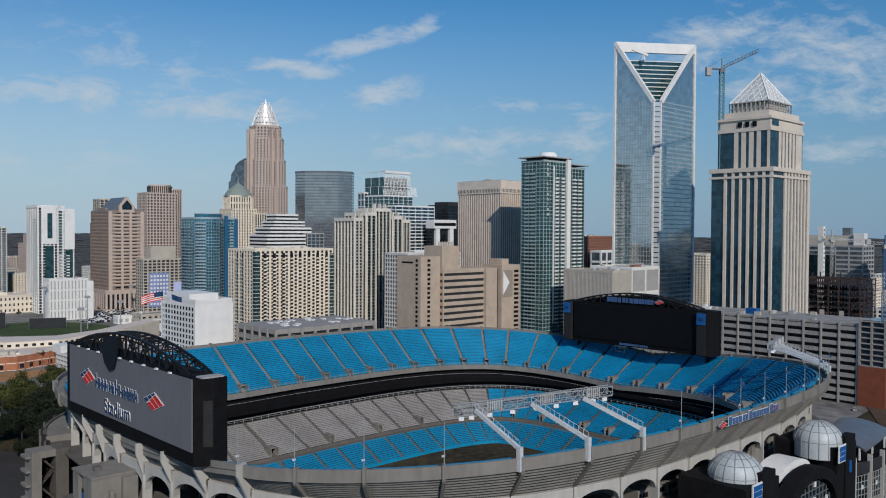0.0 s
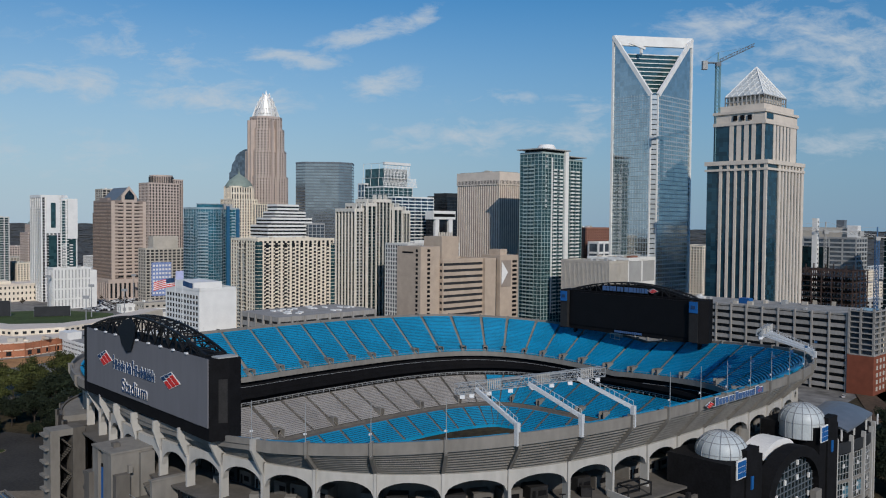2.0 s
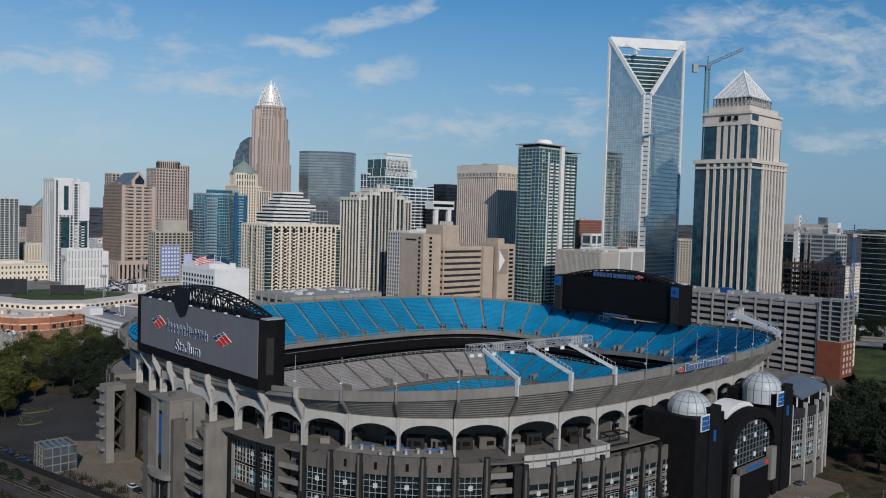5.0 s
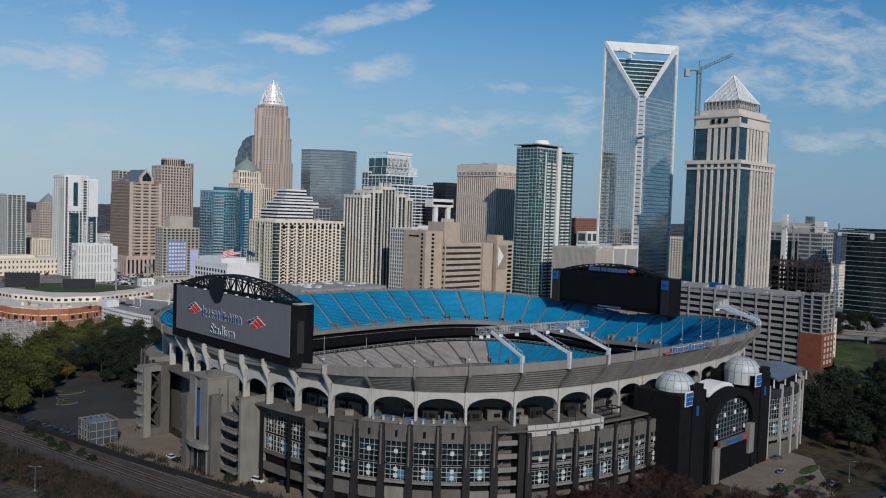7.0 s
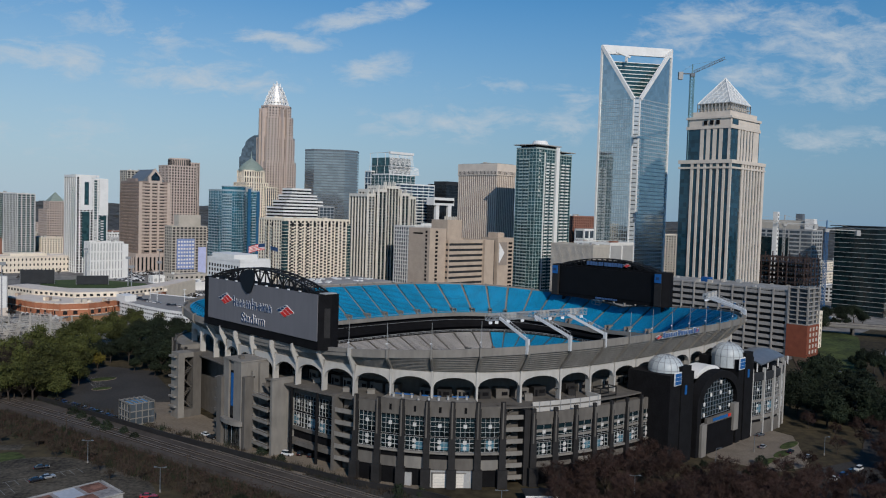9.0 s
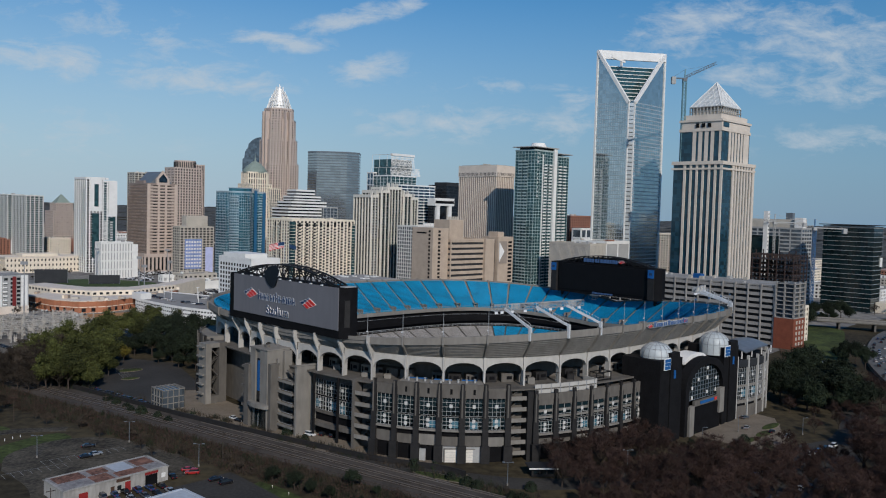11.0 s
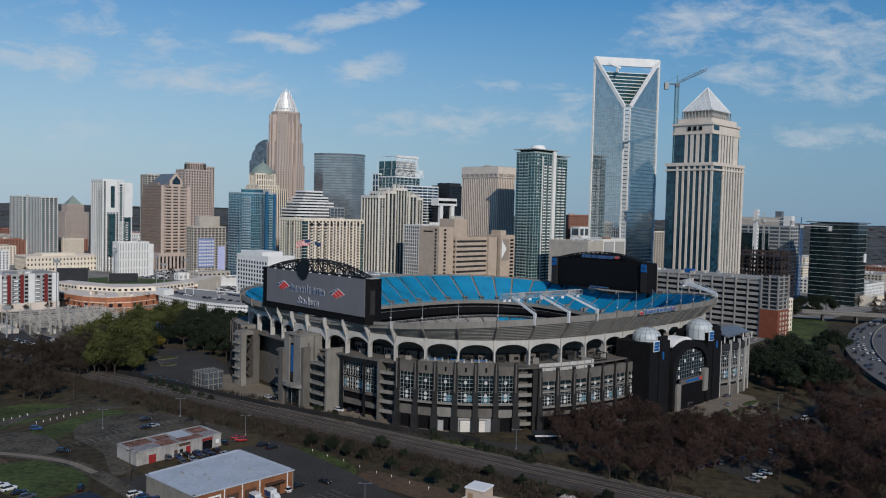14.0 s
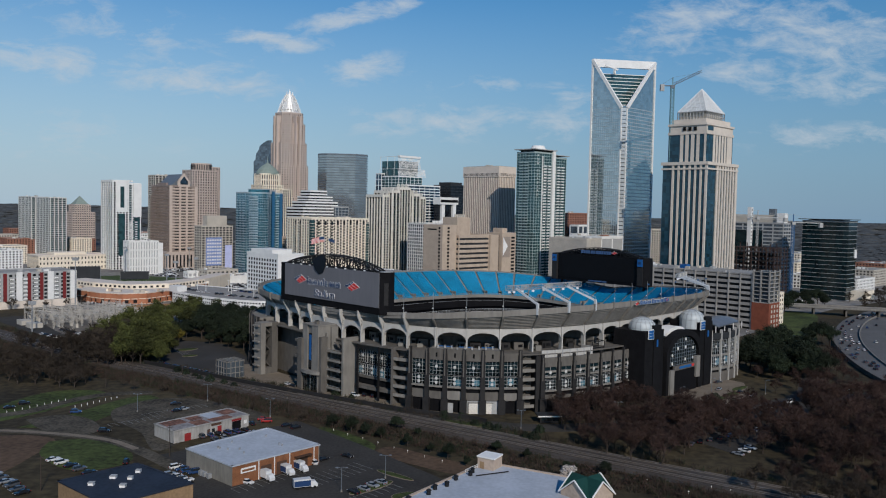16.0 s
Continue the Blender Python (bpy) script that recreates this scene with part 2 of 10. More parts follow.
# ---------------------------------------------------------------- facade materials
G_DARK = glass("dark_blue_glass", (0.06, 0.11, 0.16), metal=0.7)
G_TEAL = glass("teal_glass", (0.040, 0.100, 0.112), metal=0.42)
G_BLUE = glass("blue_glass", (0.05, 0.20, 0.27), metal=0.6)
G_SILV = glass("silver_glass", (0.50, 0.54, 0.55), metal=0.9, rough=0.04, pane=4.0, vary=0.12)
G_GREY = glass("grey_window_glass", (0.016, 0.018, 0.020), metal=0.0, rough=0.25)
P_WHITE = mat("white_facade", (0.74, 0.73, 0.70), 0.6, vary=0.08)
P_CREAM = mat("cream_facade", (0.76, 0.67, 0.54), 0.75, vary=0.1)
P_BEIGE = mat("beige_stone_facade", (0.66, 0.575, 0.49), 0.7, vary=0.1)
P_TAN = mat("tan_facade", (0.45, 0.36, 0.28), 0.75, vary=0.12)
P_BROWN = mat("brown_granite_facade", (0.275, 0.215, 0.182), 0.55, vary=0.12)
P_GREYB = mat("grey_brown_facade", (0.46, 0.42, 0.36), 0.7, vary=0.12)
P_GREY = mat("grey_facade", (0.36, 0.36, 0.35), 0.65, vary=0.1)
# P_DARK also fills the garages, as the shade inside their decks
P_DARK = mat("dark_facade_and_shade", (0.03, 0.032, 0.035), 0.4, vary=0.2)
P_BRICK = mat("red_brick_facade", (0.27, 0.125, 0.085), 0.85, vary=0.2)
P_BRICKD = mat("dark_red_brick", (0.20, 0.062, 0.036), 0.85, vary=0.18, scale=0.3, fine=2.0)
M_ROOF = mat("flat_roof_gravel", (0.28, 0.27, 0.25), 0.9, vary=0.25, scale=0.2)


M_FIELD = mat("field_turf", (0.06, 0.075, 0.025), 0.95, vary=0.5, scale=0.03, fine=0.3)
M_STEEL_G = mat("grey_steel", (0.26, 0.27, 0.28), 0.5, vary=0.2)
M_STEEL_B = mat("blue_painted_steel", (0.05, 0.13, 0.26), 0.5, vary=0.2)
M_BANNER = mat("blue_cloth", (0.012, 0.10, 0.30), 0.6, vary=0.15, scale=0.6)
M_PIER = mat("dark_masonry", (0.022, 0.021, 0.021), 0.7, vary=0.25, scale=0.4, fine=3)
M_GATE = mat("black_masonry", (0.008, 0.008, 0.009), 0.85, vary=0.35, scale=0.3, fine=2, spec=0.15)
M_FRAME = mat("pale_window_frame", (0.40, 0.40, 0.39), 0.5, vary=0.1)
M_PLATE = mat("white_shade_plate", (0.52, 0.51, 0.49), 0.6, vary=0.1)
M_BLIND = mat("pale_blue_blind", (0.055, 0.15, 0.20), 0.6, vary=0.3, scale=0.4)
M_DOME = mat("milky_dome_glass", (0.44, 0.475, 0.48), 0.5, vary=0.08, scale=0.4, spec=0.6)
M_METALROOF = mat("grey_metal_roof", (0.17, 0.185, 0.205), 0.4, metal=0.3, vary=0.12, scale=0.3)
M_LAMP = mat("lamp_housing", (0.72, 0.73, 0.74), 0.35, vary=0.1)
M_RED = mat("red_sign_paint", (0.62, 0.04, 0.035), 0.5, vary=0.1)
M_NAVY = mat("dark_blue_sign_paint", (0.018, 0.05, 0.12), 0.5, vary=0.1)
M_NIGHTPAINT = mat("blue_black_paint", (0.008, 0.012, 0.018), 0.6, vary=0.2)
M_LETTER = mat("blue_sign_paint", (0.06, 0.12, 0.25), 0.5, vary=0.1)
G_WIN = glass("dark_window_glass", (0.006, 0.013, 0.016), rough=0.06, metal=0.0, pane=2.2, vary=0.8)

P_STONE = mat("pinkish_grey_stone", (0.62, 0.55, 0.47), 0.7, vary=0.1)
P_RIB = mat("pale_grey_rib", (0.66, 0.62, 0.55), 0.7, vary=0.1)
P_PALE = mat("pale_stone_grid", (0.60, 0.59, 0.56), 0.7, vary=0.1)
P_ROSE = mat("rosy_granite_facade", (0.50, 0.41, 0.355), 0.6, vary=0.1)
P_BROWNL = mat("light_brown_stone", (0.52, 0.42, 0.35), 0.65, vary=0.1)
P_TAUPE = mat("taupe_facade", (0.30, 0.25, 0.21), 0.7, vary=0.1)
P_BLUEGREY = mat("blue_grey_metal", (0.30, 0.37, 0.40), 0.45, vary=0.12)
M_BLUEPAINT = mat("strong_blue_panel", (0.025, 0.11, 0.21), 0.5, vary=0.12)
P_TEALBAND = mat("pale_teal_metal", (0.34, 0.42, 0.41), 0.45, vary=0.1)
P_STEELBAND = mat("silver_mullion", (0.50, 0.54, 0.56), 0.35, metal=0.5, vary=0.08)
P_SLATE = mat("slate_grey_metal", (0.13, 0.15, 0.17), 0.4, vary=0.12)
P_RUST = mat("primed_steel", (0.06, 0.04, 0.035), 0.7, vary=0.3)
M_CROWN = mat("silver_crown_metal", (0.78, 0.77, 0.74), 0.4, metal=0.25, vary=0.1)
M_COPPER = mat("green_copper", (0.22, 0.27, 0.235), 0.6, vary=0.15, scale=0.3)
M_SHEET = mat("blue_sheeting", (0.20, 0.27, 0.50), 0.6, vary=0.2, scale=0.2)
M_SHEET2 = mat("lilac_sheeting", (0.48, 0.52, 0.78), 0.6, vary=0.1, scale=0.2)
M_TEALSTEEL = mat("teal_painted_steel", (0.12, 0.24, 0.27), 0.5, vary=0.2)
M_CONC_G = mat("garage_concrete", (0.30, 0.285, 0.265), 0.85, vary=0.15, scale=0.1, fine=0.8, streak=0.2)
G_NAVY = glass("navy_glass", (0.014, 0.050, 0.075), metal=0.14, rough=0.08)
G_SLATE = glass("slate_glass", (0.13, 0.16, 0.19), metal=0.6, rough=0.12)
G_MIRROR = glass("grey_mirror_glass", (0.36, 0.38, 0.38), metal=0.75, rough=0.14, pane=8, vary=0.15)
G_BLACK = glass("black_glass", (0.018, 0.022, 0.028), metal=0.4, rough=0.1)
G_NIGHT = glass("green_black_glass", (0.008, 0.022, 0.026), metal=0.25, rough=0.1)
G_SIDE = glass("grey_green_glass", (0.50, 0.56, 0.56), metal=0.92, rough=0.10, pane=4.0, vary=0.15)
G_PYR = glass("pale_pyramid_glass", (0.50, 0.53, 0.53), metal=0.05, rough=0.45, pane=6, vary=0.12)

# ---------------------------------------------------------------- stadium
SC = GU * -20.3 + GV * -2.5          # its centre
A, B, POW, Z_POW = 119.7, 103.8, 2.84, 0.48
SUB = 8
raw = []
for i in range(4000):
    p = 2 * math.pi * i / 4000 + 1e-4
    c, s = math.cos(p), math.sin(p)
    raw.append((A * math.copysign(abs(c) ** (2 / POW), c), B * math.copysign(abs(s) ** (2 / POW), s), abs(s)))
run = [0.0]
for (x0, y0, _), (x1, y1, _) in zip(raw, raw[1:] + raw[:1]):
    run.append(run[-1] + math.hypot(x1 - x0, y1 - y0))
# ribs and aisles stand about 13 m apart on the straights and 16 m round the corners, metres along the ring
EDGE = [5.6, 20.6, 32.9, 46.5, 59.5, 75.1, 89.0, 105.3, 121.7, 138.4, 151.6, 165.6, 177.3, 189.6, 202.9, 216.2, 229.9,
        243.5, 257.5, 272.0, 287.5, 303.5, 319.5, 334.0, 346.0, 358.0, 370.0, 383.3, 396.0, 409.1, 422.4, 436.4, 450.9,
        466.5, 482.6, 498.9, 513.1, 526.2, 539.3, 552.4, 565.5, 578.6, 592.0, 606.0, 621.0, 637.0, 653.0, 668.0, 682.0,
        696.0, 709.5, 726.5, 740.4]
BAYS = len(EDGE)
EDGE.append(run[-1] + EDGE[0])
RIM = []
for i in range(BAYS * SUB):
    b, f = divmod(i, SUB)
    want = (EDGE[b] + (EDGE[b + 1] - EDGE[b]) * f / SUB) % run[-1]
    k = min(int(np.searchsorted(run, want, side="right")) - 1, 3999)
    f = (want - run[k]) / (run[k + 1] - run[k])
    a, b = raw[k], raw[(k + 1) % 4000]
    # the corner beside the near board is squarer than the others
    way = Vector((b[1] - a[1], a[0] - b[0])).normalized() * (10.5 * math.sin(math.pi * min(1, max(0, (want - 222) / 122))) ** 2)
    RIM.append((a[0] + f * (b[0] - a[0]) + way.x, a[1] + f * (b[1] - a[1]) + way.y, a[2] + f * (b[2] - a[2])))
NR = len(RIM)
NORMAL = []
for i in range(NR):
    a, b = RIM[i - 1], RIM[(i + 1) % NR]
    t = Vector((b[0] - a[0], b[1] - a[1], 0)).normalized()
    NORMAL.append((t.y, -t.x))


def index(metres):
    """The ring's index at that many metres along it."""
    for b in range(BAYS):
        if EDGE[b] <= metres <= EDGE[b + 1]:
            return (b + (metres - EDGE[b]) / (EDGE[b + 1] - EDGE[b])) * SUB
    return NR - 1


def sine(i):
    a = int(math.floor(i))
    f = i - a
    return (1 - f) * RIM[a % NR][2] + f * RIM[(a + 1) % NR][2]


def side(i):
    """0 at the ends, 1 at the middle of the long sides."""
    return sine(i) ** Z_POW


def at(i, off, z):
    """A place on the ring: off metres outside the rim's line, at height z. Fractions of i lie between."""
    a = int(math.floor(i))
    f = i - a
    a, b = a % NR, (a + 1) % NR
    x = (1 - f) * (RIM[a][0] + off * NORMAL[a][0]) + f * (RIM[b][0] + off * NORMAL[b][0])
    y = (1 - f) * (RIM[a][1] + off * NORMAL[a][1]) + f * (RIM[b][1] + off * NORMAL[b][1])
    p = SC + GU * x + GV * y
    return (p.x, p.y, z)


def near_end(i):
    return RIM[int(i) % NR][0] < 0


def rim_z(i):
    tilt = 0.0085 * (at(i, 0, 0)[1] + 24)
    return (38.0 + 6.8 * sine(i) if near_end(i) else 36.0 + 8.8 * side(i)) - tilt


def front_z(i):
    return 24.0 + 4.0 * side(i) - 0.004 * (at(i, -26, 0)[1] + 24)


def arch_off(i):
    return -0.9 - 5.1 * side(i) ** 1.5


def arch_z(i):
    return min(35.2, rim_z(i) - 5.0)


def under_board(i):
    """1 below the near board, 0 elsewhere."""
    if not near_end(i):
        return 0.0
    return min(1.0, max(0.0, (52.0 - abs((Vector(at(i, 0, 0)) - SC).dot(GV))) / 6.0))


def rim_off(i):
    return 0.5 - 0.9 * under_board(i)


def ring(geo, profile, i0=0, i1=None, n=None):
    """profile: pairs of offset and height, each a number or a function of the index."""
    if i1 is None:
        idx = range(NR)
    else:
        n = n or max(2, int((i1 - i0) * 1.0))
        idx = [i0 + (i1 - i0) * s / n for s in range(n + 1)]
    geo.strip([[at(i, o(i) if callable(o) else o, z(i) if callable(z) else z) for i in idx] for o, z in profile], closed=i1 is None)
    return geo


RIM_H = 2.6      # depth of the rim wall
stadium = thing("stadium", "concrete football stadium with blue seats, white arches and black gate towers", "stadium")

g = ring(Geo(), [(rim_off, lambda i: rim_z(i) - RIM_H), (rim_off, rim_z), (lambda i: rim_off(i) - 0.6, rim_z), (lambda i: rim_off(i) - 0.6, lambda i: rim_z(i) - 1.2)])
part("rim_wall", g, M_CONC, stadium, "weathered concrete rim wall")
g = ring(Geo(), [(-0.1, lambda i: rim_z(i) - 1.3), (-2.0, lambda i: rim_z(i) - 1.4), (-26.0, lambda i: front_z(i) - 0.25), (-26.6, lambda i: front_z(i) + 0.9), (-26.9, lambda i: front_z(i) + 0.9), (-26.9, lambda i: front_z(i) - 1.2), (-25, lambda i: front_z(i) - 1.6)])
part("upper_deck", g, M_CONC, stadium)
# the underside steps inwards like the rows above it
g = Geo()
prof = [(rim_off, lambda i: rim_z(i) - RIM_H)]
STEPS = 9
for k in range(STEPS):
    for j, lip in ((k, 0.0), (k + 0.78, 0.0), (k + 0.80, 0.09), (k + 1, 0.09)):
        prof.append((lambda i, k=k, lip=lip: rim_off(i) - 0.8 + lip + (arch_off(i) - 0.9 - rim_off(i) + 0.8) * k / STEPS, lambda i, j=j: rim_z(i) - RIM_H + (arch_z(i) - rim_z(i) + RIM_H - 0.2) * j / STEPS))
prof += [(lambda i: arch_off(i) - 1.2, lambda i: arch_z(i) - 0.2), (-25, lambda i: front_z(i) - 1.6)]
part("deck_soffit", ring(g, prof), M_CONC, stadium, "stepped concrete underside of the deck")
# suite glass and the shade under the deck drawn as one black sheet
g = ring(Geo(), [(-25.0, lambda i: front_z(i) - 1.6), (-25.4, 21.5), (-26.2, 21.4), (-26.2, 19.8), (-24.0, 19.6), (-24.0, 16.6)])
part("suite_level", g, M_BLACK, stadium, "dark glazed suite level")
g = ring(Geo(), [(-25.6, lambda i: front_z(i) - 3.3), (-25.62, lambda i: front_z(i) - 3.42)])
part("fascia_line", g, M_STEEL_G, stadium, "grey steel edge of the suite level")
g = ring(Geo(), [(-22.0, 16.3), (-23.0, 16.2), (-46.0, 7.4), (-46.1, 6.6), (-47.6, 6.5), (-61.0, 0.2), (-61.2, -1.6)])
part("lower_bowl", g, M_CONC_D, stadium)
g = Geo().poly(*[at(i, -61.0, -1.6) for i in range(NR)])
part("playing_field", g, M_FIELD, stadium, "green turf field with bare brown patches")
g = ring(Geo(), [(-60.9, 0.9), (-61.15, 0.9), (-61.15, -1.6)])
part("field_wall", g, M_SEAT, stadium, "blue padded wall round the field")


def rows_sheet(steps, off, n, low, high, row_edge):
    """One stepped sheet of n rows; off(f) and the heights run from the front to the back."""
    g = Geo()
    lines = []
    for r in range(n):
        f0, f1 = r / n, (r + 1) / n
        for f, up in ((f0, 0.0), (f0, row_edge), (f1 - 0.15 / n, row_edge), (f1 - 0.14 / n, 0.02)):
            lines.append([at(i, off[0] + (off[1] - off[0]) * f, 0)[:2] + (low(i) + (high(i) - low(i)) * f0 + up,) for i in steps])
    return g.strip(lines)


def row_shade_lines(steps, off, n, low, high, tall):
    """Thin dark strips that stand in for the shade below each row of seats."""
    g = Geo()
    for row in range(n):
        f = row / n
        o = off[0] + (off[1] - off[0]) * f - 0.03
        g.strip([[at(i, o, low(i) + (high(i) - low(i)) * f + dz) for i in steps] for dz in (-0.12, tall)])
    return g


def upper_low(i):
    return front_z(i) + 0.55


def upper_high(i):
    return rim_z(i) - 0.75


for b in range(BAYS):
    i0, i1 = b * SUB + 0.42, (b + 1) * SUB - 0.42
    steps = [i0 + (i1 - i0) * s / 6 for s in range(7)]
    part("seat_block", rows_sheet(steps, (-24.8, -2.4), 25, upper_low, upper_high, 0.62), M_SEAT, stadium)
    # dark lines in place of the shade between rows, all three tiers
    g = row_shade_lines(steps, (-24.8, -2.4), 25, upper_low, upper_high, 0.12)
    for low, high, o0, o1, n in ((7.75, 16.2, -45.4, -24.4, 20), (0.6, 6.5, -60.2, -48.2, 12)):
        h = row_shade_lines(steps, (o0, o1), n, lambda i: low, lambda i: high, 0.08)
        k = len(g.v)
        g.v += h.v
        g.f += [tuple(k + q for q in face) for face in h.f]
    tagged(part("row_edge", g, M_PIER, stadium, "thin dark strips standing in for shade between the rows"), kind="stuff")
    mid = Vector(at(b * SUB + 4, -40, 0)) - SC
    grey = 86.0 < EDGE[b] < 310.0
    part("seat_block", rows_sheet(steps, (-45.4, -24.4), 20, lambda i: 7.75, lambda i: 16.2, 0.45), M_SEAT_G if grey else M_SEAT, stadium)
    part("seat_block", rows_sheet(steps, (-60.2, -48.2), 12, lambda i: 0.6, lambda i: 6.5, 0.45), M_SEAT, stadium)
    # stair portal at the foot of every aisle
    if b % 2 == 0 or mid.dot(GV) > -20:
        c = b * SUB
        for off, z, wide in ((-23.2, front_z(c) + 0.2, 0.55), (-43.5, 7.8, 0.5)):
            if off < -30 and b % 2:
                continue
            g = Geo()
            lo, hi = z, z + 2.9
            for sgn in (-1, 1):
                a, e = c + sgn * wide * 1.25, c + sgn * wide * 1.6
                g.strip([[at(a, off - 2.2, zz), at(a, off + 2.4, zz), at(e, off + 2.4, zz), at(e, off - 2.2, zz)] for zz in (lo - 0.4, hi)], closed=True)
                g.poly(at(a, off - 2.2, hi), at(a, off + 2.4, hi), at(e, off + 2.4, hi), at(e, off - 2.2, hi))
            g.poly(at(c - wide * 1.6, off - 0.6, hi), at(c + wide * 1.6, off - 0.6, hi), at(c + wide * 1.6, off + 2.6, hi), at(c - wide * 1.6, off + 2.6, hi))
            g.poly(at(c - wide * 1.6, off - 0.6, hi - 0.5), at(c + wide * 1.6, off - 0.6, hi - 0.5), at(c + wide * 1.6, off - 0.6, hi), at(c - wide * 1.6, off - 0.6, hi))
            portal = part("stair_portal", g, M_CONC, stadium)
            # a black sheet paints the shade inside the portal
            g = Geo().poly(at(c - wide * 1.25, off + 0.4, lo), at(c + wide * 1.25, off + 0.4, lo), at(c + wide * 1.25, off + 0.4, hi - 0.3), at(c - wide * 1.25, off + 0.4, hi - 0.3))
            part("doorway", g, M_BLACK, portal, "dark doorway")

# rail and posts along the top of the lower seats
g = Geo()
for i in range(0, NR, 2):
    g.bar(at(i, -24.3, 16.4), at(i, -24.3, 17.8), 0.22)
    g.bar(at(i, -24.3, 17.8), at(i + 2, -24.3, 17.8), 0.25)
    g.bar(at(i, -24.3, 17.1), at(i + 2, -24.3, 17.1), 0.12)
tagged(part("railing", g, M_STEEL_G, stadium, "grey railing behind the lower seats"), kind="stuff")
g = Geo()
for i in range(0, NR, 2):
    g.bar(at(i, -26.75, front_z(i) + 0.9), at(i, -26.75, front_z(i) + 1.7), 0.1)
    g.bar(at(i, -26.75, front_z(i) + 1.7), at(i + 2, -26.75, front_z(i + 2) + 1.7), 0.12)
tagged(part("railing", g, M_STEEL_G, stadium, "grey steel rail on the deck's edge"), kind="stuff")

# arches, pilasters and sloping beams round the outside
for b in range(BAYS):
    i0 = b * SUB
    zt = arch_z(i0 + 4)
    tight = 1 - side(i0 + 4)
    gap, rise = 1.6 + 0.6 * tight, 3.0 + 1.9 * tight
    n = 18
    front, back = [], []
    for s in range(n + 1):
        x = s / n
        i = i0 + 0.2 + (SUB - 0.4) * x
        z = zt - gap - rise + rise * math.sqrt(max(0.0, 1 - (2 * x - 1) ** 2))
        o = arch_off(i)
        front.append((at(i, o + 0.5, z), at(i, o + 0.5, zt)))
        back.append((at(i, o - 0.8, z), at(i, o - 0.8, zt)))
    g = Geo().strip([[p[1] for p in back], [p[1] for p in front], [p[0] for p in front], [p[0] for p in back]])
    part("arch", g, M_ARCH, stadium, "white arch")
    o, w = arch_off(i0), 0.19
    g = Geo().strip([[at(i0 - w, o - 1.3, z), at(i0 - w, o + 1.0, z), at(i0 + w, o + 1.0, z), at(i0 + w, o - 1.3, z)] for z in (24.0, zt + 0.4)], closed=True)
    part("column", g, M_ARCH, stadium, "white column between arches")
    zr = rim_z(i0)
    fin = ((o - 1.3, o + 1.0, zt + 0.3), (-2.2, 0.75, zr - RIM_H - 0.7), (-0.5, 1.15, zr - RIM_H + 0.2), (-0.5, 1.15, zr + 0.35))
    if under_board(i0) > 0.5:
        # slanting brackets that carry the board
        fin = ((o - 1.3, o + 1.05, zt - 2.6), (-1.2, 1.35, zr - 2.2), (-1.2, 1.35, zr + 0.3))
    rows = [[at(i0 - w, oi, z), at(i0 - w, oo, z), at(i0 + w, oo, z), at(i0 + w, oi, z)] for oi, oo, z in fin]
    g = Geo().strip(rows, closed=True)
    g.poly(*rows[-1])
    part("pilaster", g, M_ARCH if under_board(i0) > 0.5 else M_CONC, stadium)

# concourse behind the arches with its stalls, and the wall below it
DECK = 25.0
# its dark tone has the shade behind the arches in it
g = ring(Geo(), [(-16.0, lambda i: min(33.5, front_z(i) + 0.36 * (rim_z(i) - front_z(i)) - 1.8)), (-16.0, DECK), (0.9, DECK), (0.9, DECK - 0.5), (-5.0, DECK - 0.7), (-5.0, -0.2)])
part("concourse", g, M_CONC_D, stadium, "worn concrete concourse floor and wall in a shaded tone")
rng = random.Random(5)
for b in range(BAYS):
    i0, h = b * SUB, DECK + rng.uniform(2.9, 3.5)
    for a0, a1 in ((0.6, 3.6), (4.6, 7.4)):
        if rng.random() < 0.12:
            continue
        a0 += rng.uniform(-0.3, 0.3)
        pts = [at(i0 + a0, -15.9, 0), at(i0 + a0, -11.5, 0), at(i0 + a1, -11.5, 0), at(i0 + a1, -15.9, 0)]
        stall = part("concession_stall", Geo().prism([p[:2] for p in pts], DECK, h), rng.choice((M_CONC, M_CONC_D, M_CONC_D, M_PIER)), stadium)
        for d0, d1, z0, z1 in ((0.3, 0.75, 0.05, 2.3), (1.2, 2.4, 1.0, 2.2)):
            if rng.random() < 0.75:
                p = [at(i0 + a0 + d0, -11.6, 0), at(i0 + a0 + d0, -11.42, 0), at(i0 + a0 + d1, -11.42, 0), at(i0 + a0 + d1, -11.6, 0)]
                part("doorway" if z0 < 0.5 else "hatch", Geo().prism([q[:2] for q in p], DECK + z0, DECK + z1), M_BLACK, stall)
    if rng.random() < 0.4:
        q = at(i0 + rng.uniform(1, 7), rng.uniform(-9, -5), DECK)
        part("kiosk", Geo().box(q[0] - 1.3, q[1] - 1.1, DECK, q[0] + 1.3, q[1] + 1.1, DECK + rng.uniform(1.0, 2.4)), rng.choice((P_DARK, M_PIER, M_CONC)), stadium)


